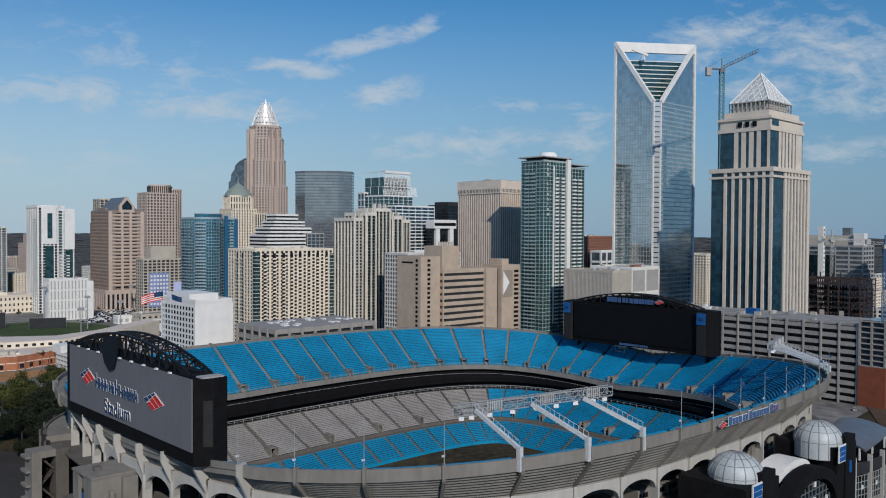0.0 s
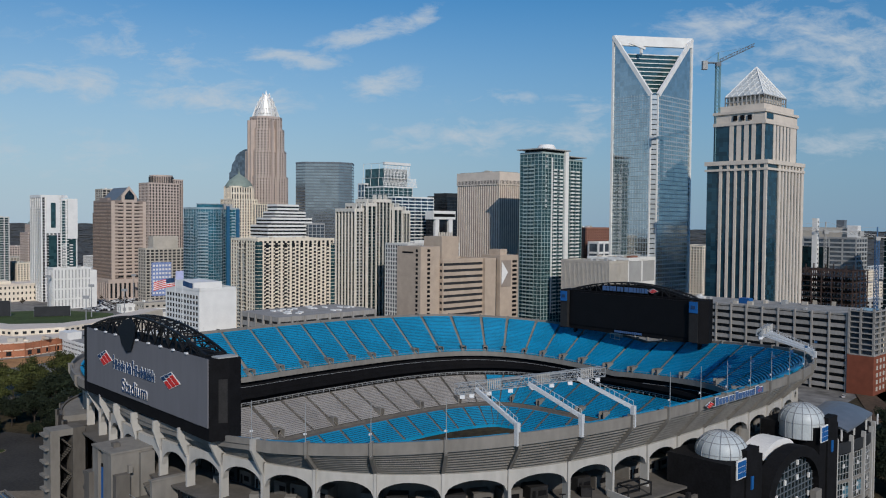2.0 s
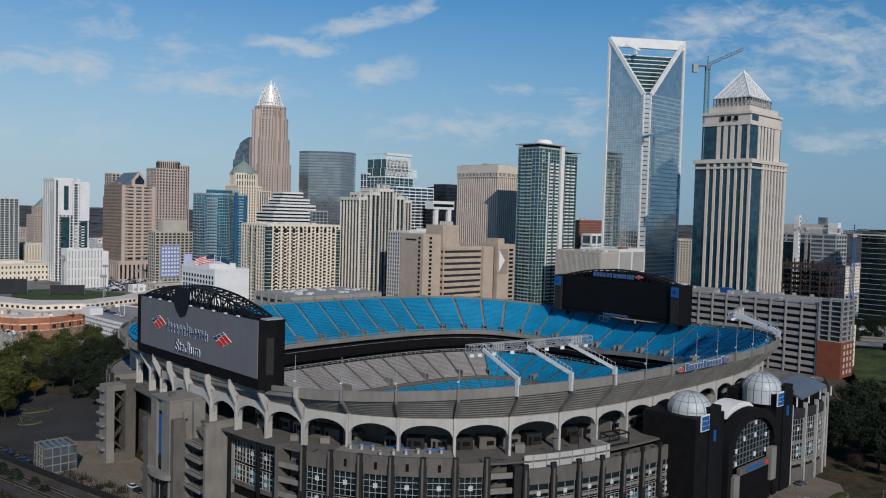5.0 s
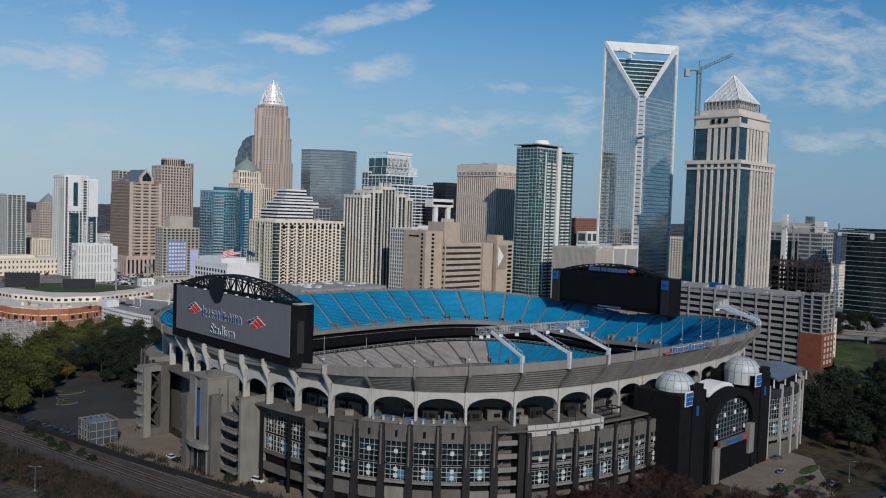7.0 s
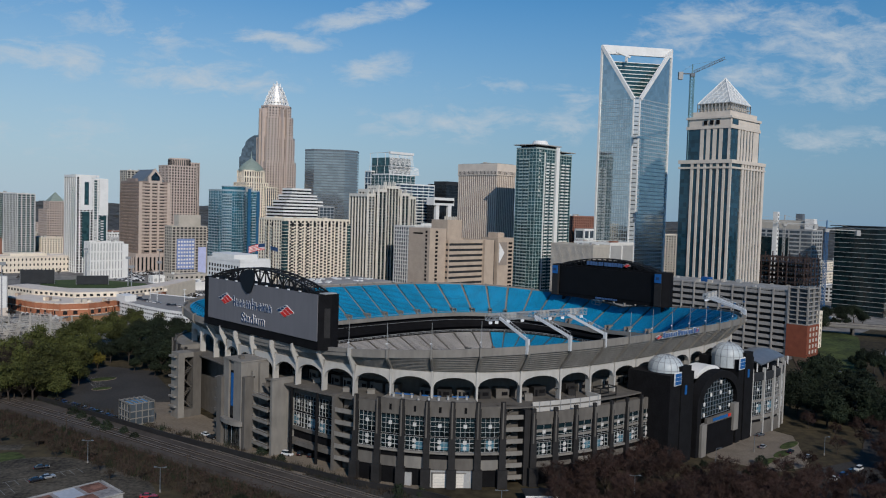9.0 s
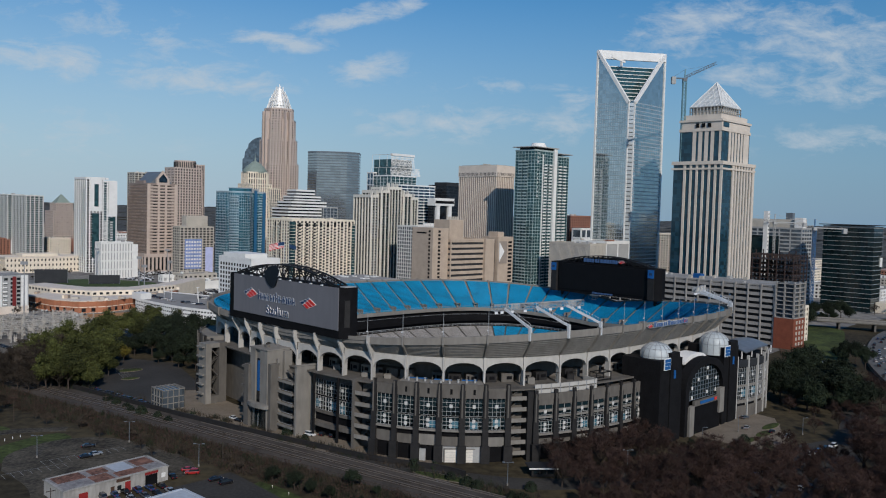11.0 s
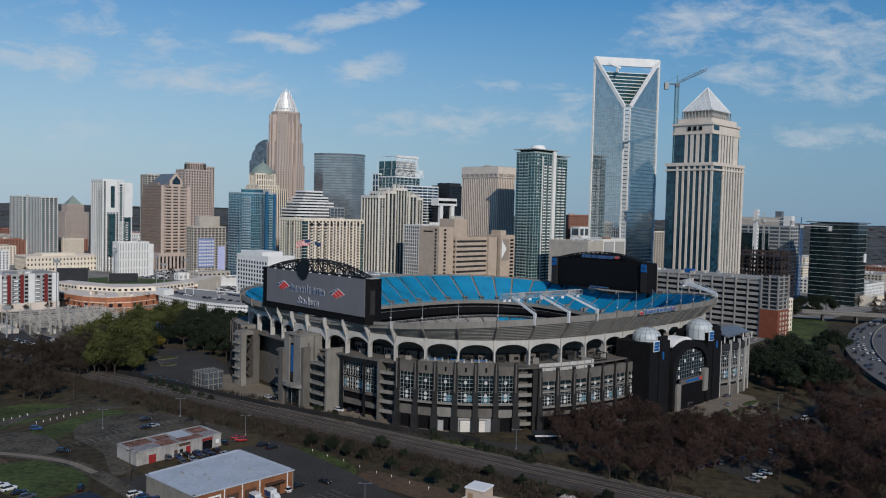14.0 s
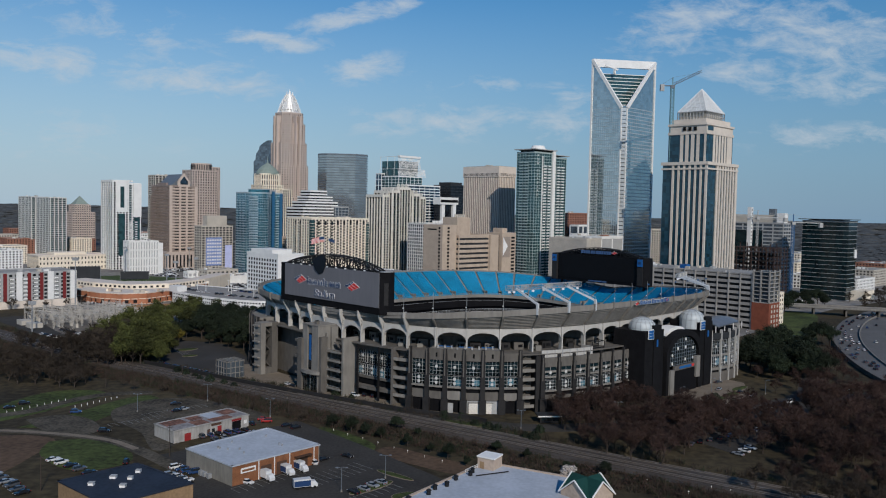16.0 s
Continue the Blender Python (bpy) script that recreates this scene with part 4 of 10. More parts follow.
# ---- gate with two domed towers in the middle of the near long side
gate = thing("gate", "black masonry gate with two white glass domes and an arched window", "gate")
for u0, u1, c in ((-47.0, -30.5, -39.4), (2.5, 18.0, 8.2)):
    g = ublock(Geo(), u0 if c < 0 else u0 + 2.5, -118.0, u1, -101.0, 0, 32.6)
    ublock(g, u0 + 7.0, -118.5, u0 + 13.5, -116.0, 0, 35.0)
    t = part("tower_wall", g, M_GATE, gate, "black masonry tower")
    for w0, w1 in ((u0 + 2.0, u0 + 6.0),):
        z0 = 29.2
        part("crest_panel", ublock(Geo(), w0 - 0.3, -118.75, w1 + 0.3, -118.4, z0 - 0.3, z0 + 4.3), P_WHITE, t)
        for a in range(3):
            for e in range(3):
                q = ublock(Geo(), w0 + a * 1.37, -118.9, w0 + a * 1.37 + 1.2, -118.75, z0 + e * 1.37, z0 + e * 1.37 + 1.2)
                part("blue_glass", q, M_BANNER, t, "blue glass square")
    bu = u0 + 9.3
    part("blue_light", ublock(Geo(), bu, -118.8, bu + 1.1, -118.5, 25.0, 28.2), M_BANNER, t)
    # dome of pale glass with ribs on a low drum
    R = 6.3
    cx, cy = uv(c + 0.8, -111.2)
    d, ribs = Geo(), Geo()
    SEG, LAT = 32, 8
    rows = [[(cx + R * math.cos(2 * math.pi * s / SEG), cy + R * math.sin(2 * math.pi * s / SEG), z) for s in range(SEG)] for z in (29.0, 33.4)]
    for q in range(1, LAT + 1):
        a = math.pi / 2 * q / LAT
        rows.append([(cx + R * math.cos(a) * math.cos(2 * math.pi * s / SEG), cy + R * math.cos(a) * math.sin(2 * math.pi * s / SEG), 33.4 + 5.0 * math.sin(a)) for s in range(SEG)])
    d.strip(rows, closed=True)
    dome = part("dome", d, M_DOME, gate, "white glass dome", smooth=True)
    for s in range(0, SEG, 2):
        for a, b in zip(rows[:-1], rows[1:]):
            pa, pb = Vector(a[s]), Vector(b[s])
            ribs.bar(pa + (pa - Vector((cx, cy, 30))).normalized() * 0.05, pb + (pb - Vector((cx, cy, 30))).normalized() * 0.05, 0.16)
    for q in (0, 1, 4, 6):
        for s in range(SEG):
            ribs.bar(rows[q][s], rows[q][(s + 1) % SEG], 0.14)
    tagged(part("rib", ribs, M_STEEL_G, dome), kind="stuff")
# arched link between the towers with a barrel roof
n = 16
c, half = -10.6, 14.2
g = Geo()
outer, inner = [], []
for s in range(n + 1):
    a = math.pi * s / n
    outer.append((c - (half + 3.0) * math.cos(a), 19.0 + 11.4 * math.sin(a)))
    inner.append((c - half * math.cos(a), 17.5 + 10.1 * math.sin(a)))
face = []
for v in (-118.6, -114.5):
    face.append([(*uv(x, v), z) for x, z in [(c - half - 3.0, 0)] + outer + [(c + half + 3.0, 0)]])
    face.append([(*uv(x, v), z) for x, z in [(c - half, 0)] + inner + [(c + half, 0)]])
g.strip([face[1], face[0], face[2], face[3], face[1]])
part("gate_arch", g, M_GATE, gate, "black masonry arch")
g = Geo().strip([[(*uv(c - 9.5 * math.cos(math.pi * s / 12), v), 27.6 + 4.0 * math.sin(math.pi * s / 12)) for s in range(13)] for v in (-113.5, -107.0)])
g.poly(*[(*uv(c - 9.5 * math.cos(math.pi * s / 12), -113.5), 27.6 + 4.0 * math.sin(math.pi * s / 12)) for s in range(13)])
part("barrel_roof", g, P_WHITE, gate, "white barrel roof")
g = Geo()
g.poly(*[(*uv(x, -116.8), z) for x, z in [(c - half, 13.4)] + inner + [(c + half, 13.4)]])
win = part("arched_window", g, G_WIN, gate, "dark arched window")
g = Geo()
for k in range(-6, 7):
    x = c + k * 2.2
    top = 17.5 + 10.1 * math.sqrt(max(0, 1 - (k * 2.2 / half) ** 2))
    ublock(g, x - 0.08, -117.05, x + 0.08, -116.8, 13.4, top)
for k in range(8):
    z = 13.6 + k * 1.75
    hw = half * math.sqrt(max(0, 1 - (max(0, z - 17.5) / 10.1) ** 2))
    ublock(g, c - hw, -117.07, c + hw, -116.82, z - 0.08, z + 0.08)
tagged(part("glazing_bar", g, P_SLATE, win), kind="stuff")
g = Geo()
for k, z in ((-4, 14), (-4, 18), (-2, 21), (1, 15), (1, 21), (1, 25), (4, 15), (4, 20)):
    ublock(g, c + k * 2.5 - 0.4, -117.6, c + k * 2.5 + 0.4, -117.2, z, z + 1.3)
tagged(part("shade_plate", g, P_WHITE, win), kind="stuff")
part("sign_panel", ublock(Geo(), -21, -119.0, -1, -118.0, 11.4, 13.6), M_CONC_D, gate, "grey stone lintel with a worn sign")
part("sign_bar", ublock(Geo(), -16.5, -119.2, -5, -119.0, 12.0, 13.1), M_BANNER, gate)
part("sign_bar", ublock(Geo(), -4.4, -119.2, -2.4, -119.0, 12.0, 13.1), M_RED, gate)
# flat black panel painted as the shade inside the gateway
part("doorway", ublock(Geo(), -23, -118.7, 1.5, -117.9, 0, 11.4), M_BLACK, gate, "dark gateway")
part("side_wall", ublock(Geo(), -25.6, -119.6, -22.0, -117.9, 0, 12.0), M_CONC, gate)
part("side_wall", ublock(Geo(), -0.6, -119.6, 3.2, -117.9, 6.0, 16.5), M_CONC, gate)
# curved glazed wing beyond the gate, under a curved grey roof
wing = thing("glazed_wing", "curved glazed wing with pale piers beside the black gate", "building wing")
WING = [(18.5, -117.0), (26.0, -118.6), (34.0, -119.2), (42.0, -118.6), (50.0, -116.6), (57.0, -113.0)]
part("core", Geo().prism([uv(*q) for q in WING] + [uv(57.0, -101.0), uv(18.5, -101.0)], 0, 25.6), M_BLACK, wing)
for a, b in zip(WING, WING[1:]):
    d = Vector((b[0] - a[0], b[1] - a[1])).normalized()
    o = Vector((d.y, -d.x)) * 0.35
    p0, p1 = (a[0] + d.x * 0.9 + o.x, a[1] + d.y * 0.9 + o.y), (b[0] - d.x * 0.9 + o.x, b[1] - d.y * 0.9 + o.y)
    window(wing, uv(*p0), uv(*p1), 14.6, 22.0, 4, 4, True)
    window(wing, uv(*p0), uv(*p1), 8.2, 13.6, 4, 3, False)
    for z0, z1, m in ((22.4, 25.6, P_DARK), (13.7, 14.5, M_CONC), (6.4, 7.8, M_CONC), (0, 5.2, M_CONC_D)):
        q = [(a[0], a[1]), (a[0] + o.x * 1.6, a[1] + o.y * 1.6), (b[0] + o.x * 1.6, b[1] + o.y * 1.6), (b[0], b[1])]
        part("spandrel", Geo().prism([uv(*e) for e in q], z0, z1), m, wing)
for a in WING:
    part("pier", ublock(Geo(), a[0] - 0.35, a[1] - 1.0, a[0] + 0.35, a[1] + 0.2, 0, 27.4), M_ARCH, wing, "pale concrete pier")
g = Geo()
rows = []
for k in range(9):
    a = k / 8
    rows.append([(*uv(24 + 31 * s / 8, -118.5 + 15 * a + 3.5 * (s / 8) ** 2), 27.6 + 3.4 * math.sin(math.pi * (0.12 + 0.6 * a)) + 0.6 * math.sin(math.pi * s / 8)) for s in range(9)])
rows.append([(x, y, z - 0.5) for x, y, z in rows[-1]])
g.strip(rows)
g.strip([[(x, y, z - 0.5) for x, y, z in row] for row in rows[:-1]])
part("wing_roof", g, M_METALROOF, wing, "curved grey metal roof")
for x in (24, 34, 44, 54):
    part("roof_post", ublock(Geo(), x, -117.0, x + 0.4, -116.6, 25.6, 29.0), P_WHITE, wing)

# ---- floodlight trusses over both corners of the near side
def light_frame(label, feet, heads, b0, b1):
    t = thing("floodlight_frame", label, "light frame", group="floodlight frames on the rim")
    for a, h in zip(feet, heads):
        ax, ay, az = a
        g = Geo().box(-0.5, -0.5, 0, 0.5, 0.5, 5.0)
        post = part("post", g, M_STEEL_W, t)
        post.matrix_basis = pose(ax, ay, az, 0, 0, TURN)
        part("arm", Geo().bar((ax, ay, az + 4.5), h, 0.62, 0.85), M_STEEL_W, t)
        rail = Geo()
        d = Vector(h) - Vector((ax, ay, az + 4.5))
        for k in range(13):
            p = Vector((ax, ay, az + 5.0)) + d * (k / 12)
            rail.bar(p, p + Vector((0, 0, 1.1)), 0.08)
        rail.bar((ax, ay, az + 6.1), Vector(h) + Vector((0, 0, 1.6)), 0.08)
        tagged(part("handrail", rail, M_STEEL_W, t), kind="stuff")
    b0, b1 = Vector(b0), Vector(b1)
    d = b1 - b0
    s = Vector((-d.y, d.x, 0)).normalized()
    n = 22
    g = Geo()
    for k in range(n + 1):
        p = b0 + d * (k / n)
        for y in (-0.9, 0.9):
            g.bar(p + s * y, p + s * y + Vector((0, 0, 2.1)), 0.12)
        g.bar(p - s * 0.9, p + s * 0.9, 0.12)
        g.bar(p - s * 0.9 + Vector((0, 0, 2.1)), p + s * 0.9 + Vector((0, 0, 2.1)), 0.12)
        if k < n:
            q = b0 + d * ((k + 1) / n)
            for y in (-0.9, 0.9):
                g.bar(p + s * y + Vector((0, 0, 2.1 * (k % 2))), q + s * y + Vector((0, 0, 2.1 * ((k + 1) % 2))), 0.12)
    for y in (-0.9, 0.9):
        for z in (0, 1.0, 2.1):
            g.bar(b0 + s * y + Vector((0, 0, z)), b1 + s * y + Vector((0, 0, z)), 0.2 if z != 1.0 else 0.12)
    tagged(part("truss", g, M_STEEL_P, t, "pale grey steel lattice"), kind="stuff")
    for f in (0.22, 0.55, 0.86):
        p = b0 + d * f
        q = Geo()
        for k in range(7):
            q.bar(p + d.normalized() * (k * 0.55 - 1.6) - s * 1.05 + Vector((0, 0, 0.3)), p + d.normalized() * (k * 0.55 - 1.6) - s * 1.05 + Vector((0, 0, 2.4)), 0.22)
        tagged(part("louvre", q, M_ARCH, t), kind="stuff")
    for f in (0.03, 0.09, 0.2, 0.34, 0.48, 0.62, 0.75, 0.87, 0.95):
        p = b0 + d * f - s * 0.5
        part("floodlight", Geo().box(p.x - 0.55, p.y - 0.4, p.z - 1.1, p.x + 0.55, p.y + 0.4, p.z - 0.25), M_LAMP, t)
    for f in (0.3, 0.5, 0.62):
        p = b0 + d * f
        q = Geo()
        for k in range(6):
            r = p + d.normalized() * (k * 0.8)
            q.box(r.x - 0.3, r.y - 0.3, r.z + 1.3, r.x + 0.3, r.y + 0.3, r.z + 2.3)
        tagged(part("loudspeaker", q, M_STEEL_G, t), kind="stuff")


def on_rim(metres, off=0.3, dz=0.0):
    i = index(metres)
    return at(i, off, rim_z(i) + dz)


light_frame("white steel floodlight truss on three arms over the stadium's corner", [on_rim(482.0, 0.6, -2.6), on_rim(498.0, 0.6, -2.6), on_rim(513.5, 0.6, -2.6)], [(-15.5, -128.0, 52.6), (-3.0, -122.5, 52.8), (9.3, -117.0, 53.0)], (-19.8, -128.5, 51.6), (16.6, -111.0, 52.6))
light_frame("white steel floodlight truss seen end on at the far corner", [on_rim(638.0, 0.6, -2.6), on_rim(646.0, 0.6, -2.6), on_rim(653.0, 0.6, -2.6)], [(93.0, -17.5, 50.6), (96.5, -12.0, 50.6), (99.0, -8.0, 50.6)], (91.5, -20.0, 50.0), (103.0, -2.0, 50.2))

# ---- slim light poles on the pilasters of the near side
pole_mesh = None
for b in range(25, 46):
    i0 = b * SUB
    m = EDGE[b]
    if min(abs(m - q) for q in (482.0, 498.0, 513.5, 638.0, 646.0, 653.0)) < 4 or m < 405:
        continue
    x, y, z = at(i0, 1.0, rim_z(i0) + 0.3)
    t = thing("light_pole", "slim pale steel light pole on the stadium's rim", "light pole", pose(x, y, z, 0, 0, TURN), group="light poles on the rim")
    if pole_mesh is None:
        pole_mesh = (Geo().cyl(0, 0, -3.0, 8.6, 0.12, 0.07, 8).mesh("pole", M_STEEL_P), Geo().box(-0.1, -0.9, 6.8, 0.1, -0.1, 7.5).mesh("speaker", M_STEEL_B), Geo().box(-0.35, 0.1, 1.6, 0.35, 0.35, 2.0).mesh("lamp", M_LAMP))
    for name, me in zip(("pole", "speaker", "lamp"), pole_mesh):
        if name == "speaker" and m < 540:
            continue
        o = new(name, me)
        o.parent = t
def lattice_arch(half, base, rise, y0, y1):
    """A bowed truss over a board."""
    g = Geo()
    n = 18
    for y in (y0, y1):
        pts = []
        for k in range(n + 1):
            x = -half + 2 * half * k / n
            pts.append(Vector((x, y, base + 0.3 + rise * (1 - (x / half) ** 2))))
        for k in range(n):
            lo0, lo1 = Vector((pts[k].x, y, base)), Vector((pts[k + 1].x, y, base))
            g.bar(pts[k], pts[k + 1], 0.5)
            g.bar(pts[k] + Vector((0, 0, -1.0)) if pts[k].z - base > 1.4 else lo0, pts[k + 1] + Vector((0, 0, -1.0)) if pts[k + 1].z - base > 1.4 else lo1, 0.3)
            g.bar(lo0, pts[k], 0.3)
            g.bar(lo0 if k % 2 else pts[k], pts[k + 1] if k % 2 else lo1, 0.28)
    for k in range(n + 1):
        x = -half + 2 * half * k / n
        z = base + 0.3 + rise * (1 - (x / half) ** 2)
        g.bar((x, y0, z), (x, y1, z), 0.3)
        if k < n:
            x2 = -half + 2 * half * (k + 1) / n
            g.bar((x, y0, z), (x2, y1, base + 0.3 + rise * (1 - (x2 / half) ** 2)), 0.2)
    return g


def emblem(parent, x, y, z, s):
    """A plain mark: three slanting red stripes with blue ends on a white ground; s is its half width."""
    ax, az, bx, bz = 0.9 * s, -0.42 * s, 1.1 * s, 0.4 * s
    px, pz = x - (ax + bx) / 2, z - (az + bz) / 2

    def stripe(name, a0, a1, b0, b1, front, back, material, label):
        pts = [(px + ax * a + bx * b, pz + az * a + bz * b) for a, b in ((a0, b0), (a1, b0), (a1, b1), (a0, b1))]
        g = Geo().strip([[(p, yy, q) for p, q in pts] for yy in (front, back)], closed=True)
        g.poly(*[(p, front, q) for p, q in pts])
        part(name, g, material, parent, label)

    stripe("emblem_ground", -0.035, 1.035, -0.035, 1.035, y, y + 0.12, P_WHITE, "white ground of the mark")
    for k in range(3):
        b0, b1 = 0.005 + 0.345 * k, 0.285 + 0.345 * k
        stripe("emblem_stripe", 0.36 - 0.08 * k if k else 0.4, 1.0, b0, b1, y - 0.08, y, M_RED, "red slanting stripe")
        stripe("emblem_stripe", 0.0, 0.3 - 0.08 * k, b0, b1, y - 0.08, y, M_NAVY, "dark blue slanting stripe")


def lettering(parent, text, x, y, z, size, material, grow=0.0):
    cu = bpy.data.curves.new("lettering", "FONT")
    cu.body, cu.size, cu.extrude, cu.align_x, cu.offset = text, size, 0.1, "CENTER", grow
    cu.materials.append(material)
    o = new("lettering", cu)
    o.parent = parent
    o.matrix_basis = pose(x, y, z, 90, 0, 0)
    return o


# sign on the outside of the rim
p0, p1 = at(index(541.5), 1.3, 0), at(index(571.5), 1.3, 0)
m, length = upright(p0, p1, rim_z(index(556.0)) - 2.9)
sgn = thing("rim_sign", "pale blue lettering bars between two red emblems on the rim", "sign", m)
emblem(sgn, 1.4, -0.2, 1.6, 2.0)
emblem(sgn, length - 1.4, -0.2, 1.9, 2.0)
x = 4.4
for w in (1.5, 1.2, 1.2, 1.2, 0, 1.2, 0.8, 0, 1.6, 1.8, 1.2, 0.8, 0.5, 1.1, 1.2, 0, 1.5, 0.8, 1.2):
    if w:
        tall = 2.0 if w in (1.5, 1.6) else 1.5
        part("letter_edge", Geo().box(x - 0.1, -0.12, 0.9, x + w + 0.1, -0.02, 1.1 + tall), P_WHITE, sgn)
        part("letter_bar", Geo().box(x, -0.3, 1.0, x + w, -0.14, 1.0 + tall), M_LETTER, sgn)
    x += w + 0.42
part("sign_rail", Geo().box(3.4, -0.02, 0.7, length - 3.2, 0.12, 0.95), M_STEEL_P, sgn)
part("sign_rail", Geo().box(3.4, -0.02, 2.4, length - 3.2, 0.12, 2.55), M_STEEL_P, sgn)


def scoreboard(u, v, label):
    c = GU * u + GV * v
    return thing("scoreboard", label, "scoreboard", pose(c.x, c.y, 0, 0, 0, TURN - 90), group="boards at both ends")


# local x runs along the board to the right, y away from the camera's side
board = scoreboard(-140.2, -1.2, "huge black scoreboard with a grey mesh back")
part("case", Geo().prism([(-40, 0.6), (-35.4, 0), (38.3, 0), (40.2, 4.0), (40.2, 7), (-40, 7)], 39.3, 58.3), M_BLACK, board)
part("back_panel", Geo().box(-35.2, -0.35, 42.4, 38.1, -0.05, 58.2), M_PANEL, board, "grey mesh panel")
part("side_panel", Geo().prism([(39.25, 1.8), (40.1, 3.6), (40.0, 3.7), (39.1, 1.9)], 43.5, 53.5), M_PIER, board)
part("roof_panel", Geo().box(36.5, 1.5, 58.3, 39.6, 6.6, 58.6), P_GREY, board)
part("truss", lattice_arch(35.0, 58.3, 5.4, 1.0, 6.0), M_STEEL_K, board, "black bowed lattice truss")
g = Geo()
for k in range(9):
    g.box(-28 + 7 * k - 0.5, -0.75, 58.2, -28 + 7 * k + 0.5, -0.2, 58.6)
tagged(part("work_light", g, M_LAMP, board), kind="stuff")
emblem(board, -21.6, -0.5, 51.0, 5.2)
emblem(board, 19.4, -0.5, 50.6, 5.2)
x = -15.6
for w in (1.9, 1.5, 1.5, 1.5, 0.0, 1.5, 1.0, 0.0, 2.0, 2.4, 1.4, 1.0, 0.6, 1.3, 1.5):
    if w:
        tall = 3.7 if w in (1.9, 2.0) else 2.7
        edge, bar = Geo(), Geo()
        for x0, x1, z0, z1 in ((x, x + 0.42, 0, tall), (x + w - 0.42, x + w, 0, tall * 0.74), (x + 0.42, x + w - 0.42, tall * 0.36, tall * 0.36 + 0.4)):
            if x1 - x0 > 0.05:
                edge.box(x0 - 0.13, -0.42, 48.9 + z0 - 0.13, x1 + 0.13, -0.36, 48.9 + z1 + 0.13)
                bar.box(x0, -0.6, 48.9 + z0, x1, -0.43, 48.9 + z1)
        letter = part("letter_edge", edge, P_WHITE, board, "white edge round plain bars")
        part("letter_bar", bar, M_NAVY, letter, "dark blue plain bars")
    x += w + 0.5
lettering(board, "Stadium", -1.6, -0.48, 43.6, 5.0, P_WHITE, 0.09)
lettering(board, "Stadium", -1.6, -0.62, 43.6, 5.0, M_NAVY)
# plain dark plate hung over the middle of the truss
prof = [(-11.5, 60.5), (-9.0, 56.5), (-6.0, 54.6), (-3.0, 55.4), (-1.5, 58.0), (-0.5, 62.0), (-3.0, 63.8), (-7.0, 63.2)]
g = Geo().strip([[(px, yy, pz) for px, pz in prof] for yy in (-0.9, -0.5)], closed=True)
g.poly(*[(px, -0.9, pz) for px, pz in prof])
part("truss_plate", g, M_NIGHTPAINT, board, "plain blue-black plate on the truss")
far = scoreboard(84.0, 0.0, "huge black video board, switched off, over the far end")
part("case", Geo().prism([(-32, 1.5), (32, 1.5), (36.5, 0), (39, 4), (38, 9), (-38, 9), (-36.5, 0)], 39.6, 58.0), M_BLACK, far)
part("screen", Geo().box(-31.5, 1.1, 41.6, 31.5, 1.5, 57.2), M_SCREEN, far, "dark screen")
part("truss", lattice_arch(31.5, 58.0, 4.6, 2.5, 7.5), M_STEEL_K, far, "black bowed lattice truss")
for x0, x1 in ((-36.3, -32.2), (32.2, 36.3)):
    side_panel = part("wing_panel", Geo().box(x0, -0.35, 40, x1, 1.4, 57.6), M_PIER, far)
    part("crest_panel", Geo().box(x0 + 0.15, -0.7, 52.5, x1 - 0.15, -0.36, 57.2), M_BANNER, side_panel, "blue square panel")
    part("crest_mark", Geo().prism([(x0 + 1.1, -0.9), (x1 - 1.1, -0.9), (x1 - 1.1, -0.72), (x0 + 1.1, -0.72)], 54.2, 55.6), M_NAVY, side_panel)
x = -13.5
for w in (1.7, 1.4, 1.5, 1.4, 0, 1.6, 1.1, 0, 1.8, 2.2, 1.3, 1.0, 0.7, 1.2, 1.3):
    if w:
        part("letter_bar", Geo().box(x, 1.9, 58.9, x + w, 2.2, 61.0), M_LETTER, far)
    x += w + 0.4
emblem(far, 13.0, 1.9, 60.2, 2.6)
g = Geo()
prof = [(-30 + 60 * k / 12, 58.0 + 4.2 * (1 - (k / 6 - 1) ** 2)) for k in range(13)]
g.poly(*[(px, 4.4, pz) for px, pz in prof]).poly(*[(px, 4.6, pz) for px, pz in prof])
part("truss_mesh", g, M_BLACK, far, "black mesh filling the truss")
for x in (-33, 33):
    part("leg", Geo().box(x - 0.5, 6.5, 26, x + 0.5, 8.5, 39.6), M_STEEL_K, far)
for k in range(14):
    part("letter_bar", Geo().box(-2 + 1.05 * k - 4, 0.9, 40.1, -1.3 + 1.05 * k - 4, 1.08, 41.1), M_LETTER, far)

# ---------------------------------------------------------------- towers of the centre


def edge_box(geo, a, b, s0, s1, out0, out1, z0, z1):
    """A box on the wall from a to b: s0 to s1 metres along it, out0 to out1 metres in front of it."""
    d = (Vector(b) - Vector(a)).to_2d()
    d.normalize()
    n = Vector((d.y, -d.x))
    a = Vector(a).to_2d()
    geo.prism([tuple(a + d * s + n * o) for s, o in ((s0, out0), (s0, out1), (s1, out1), (s1, out0))][::-1], z0, z1)


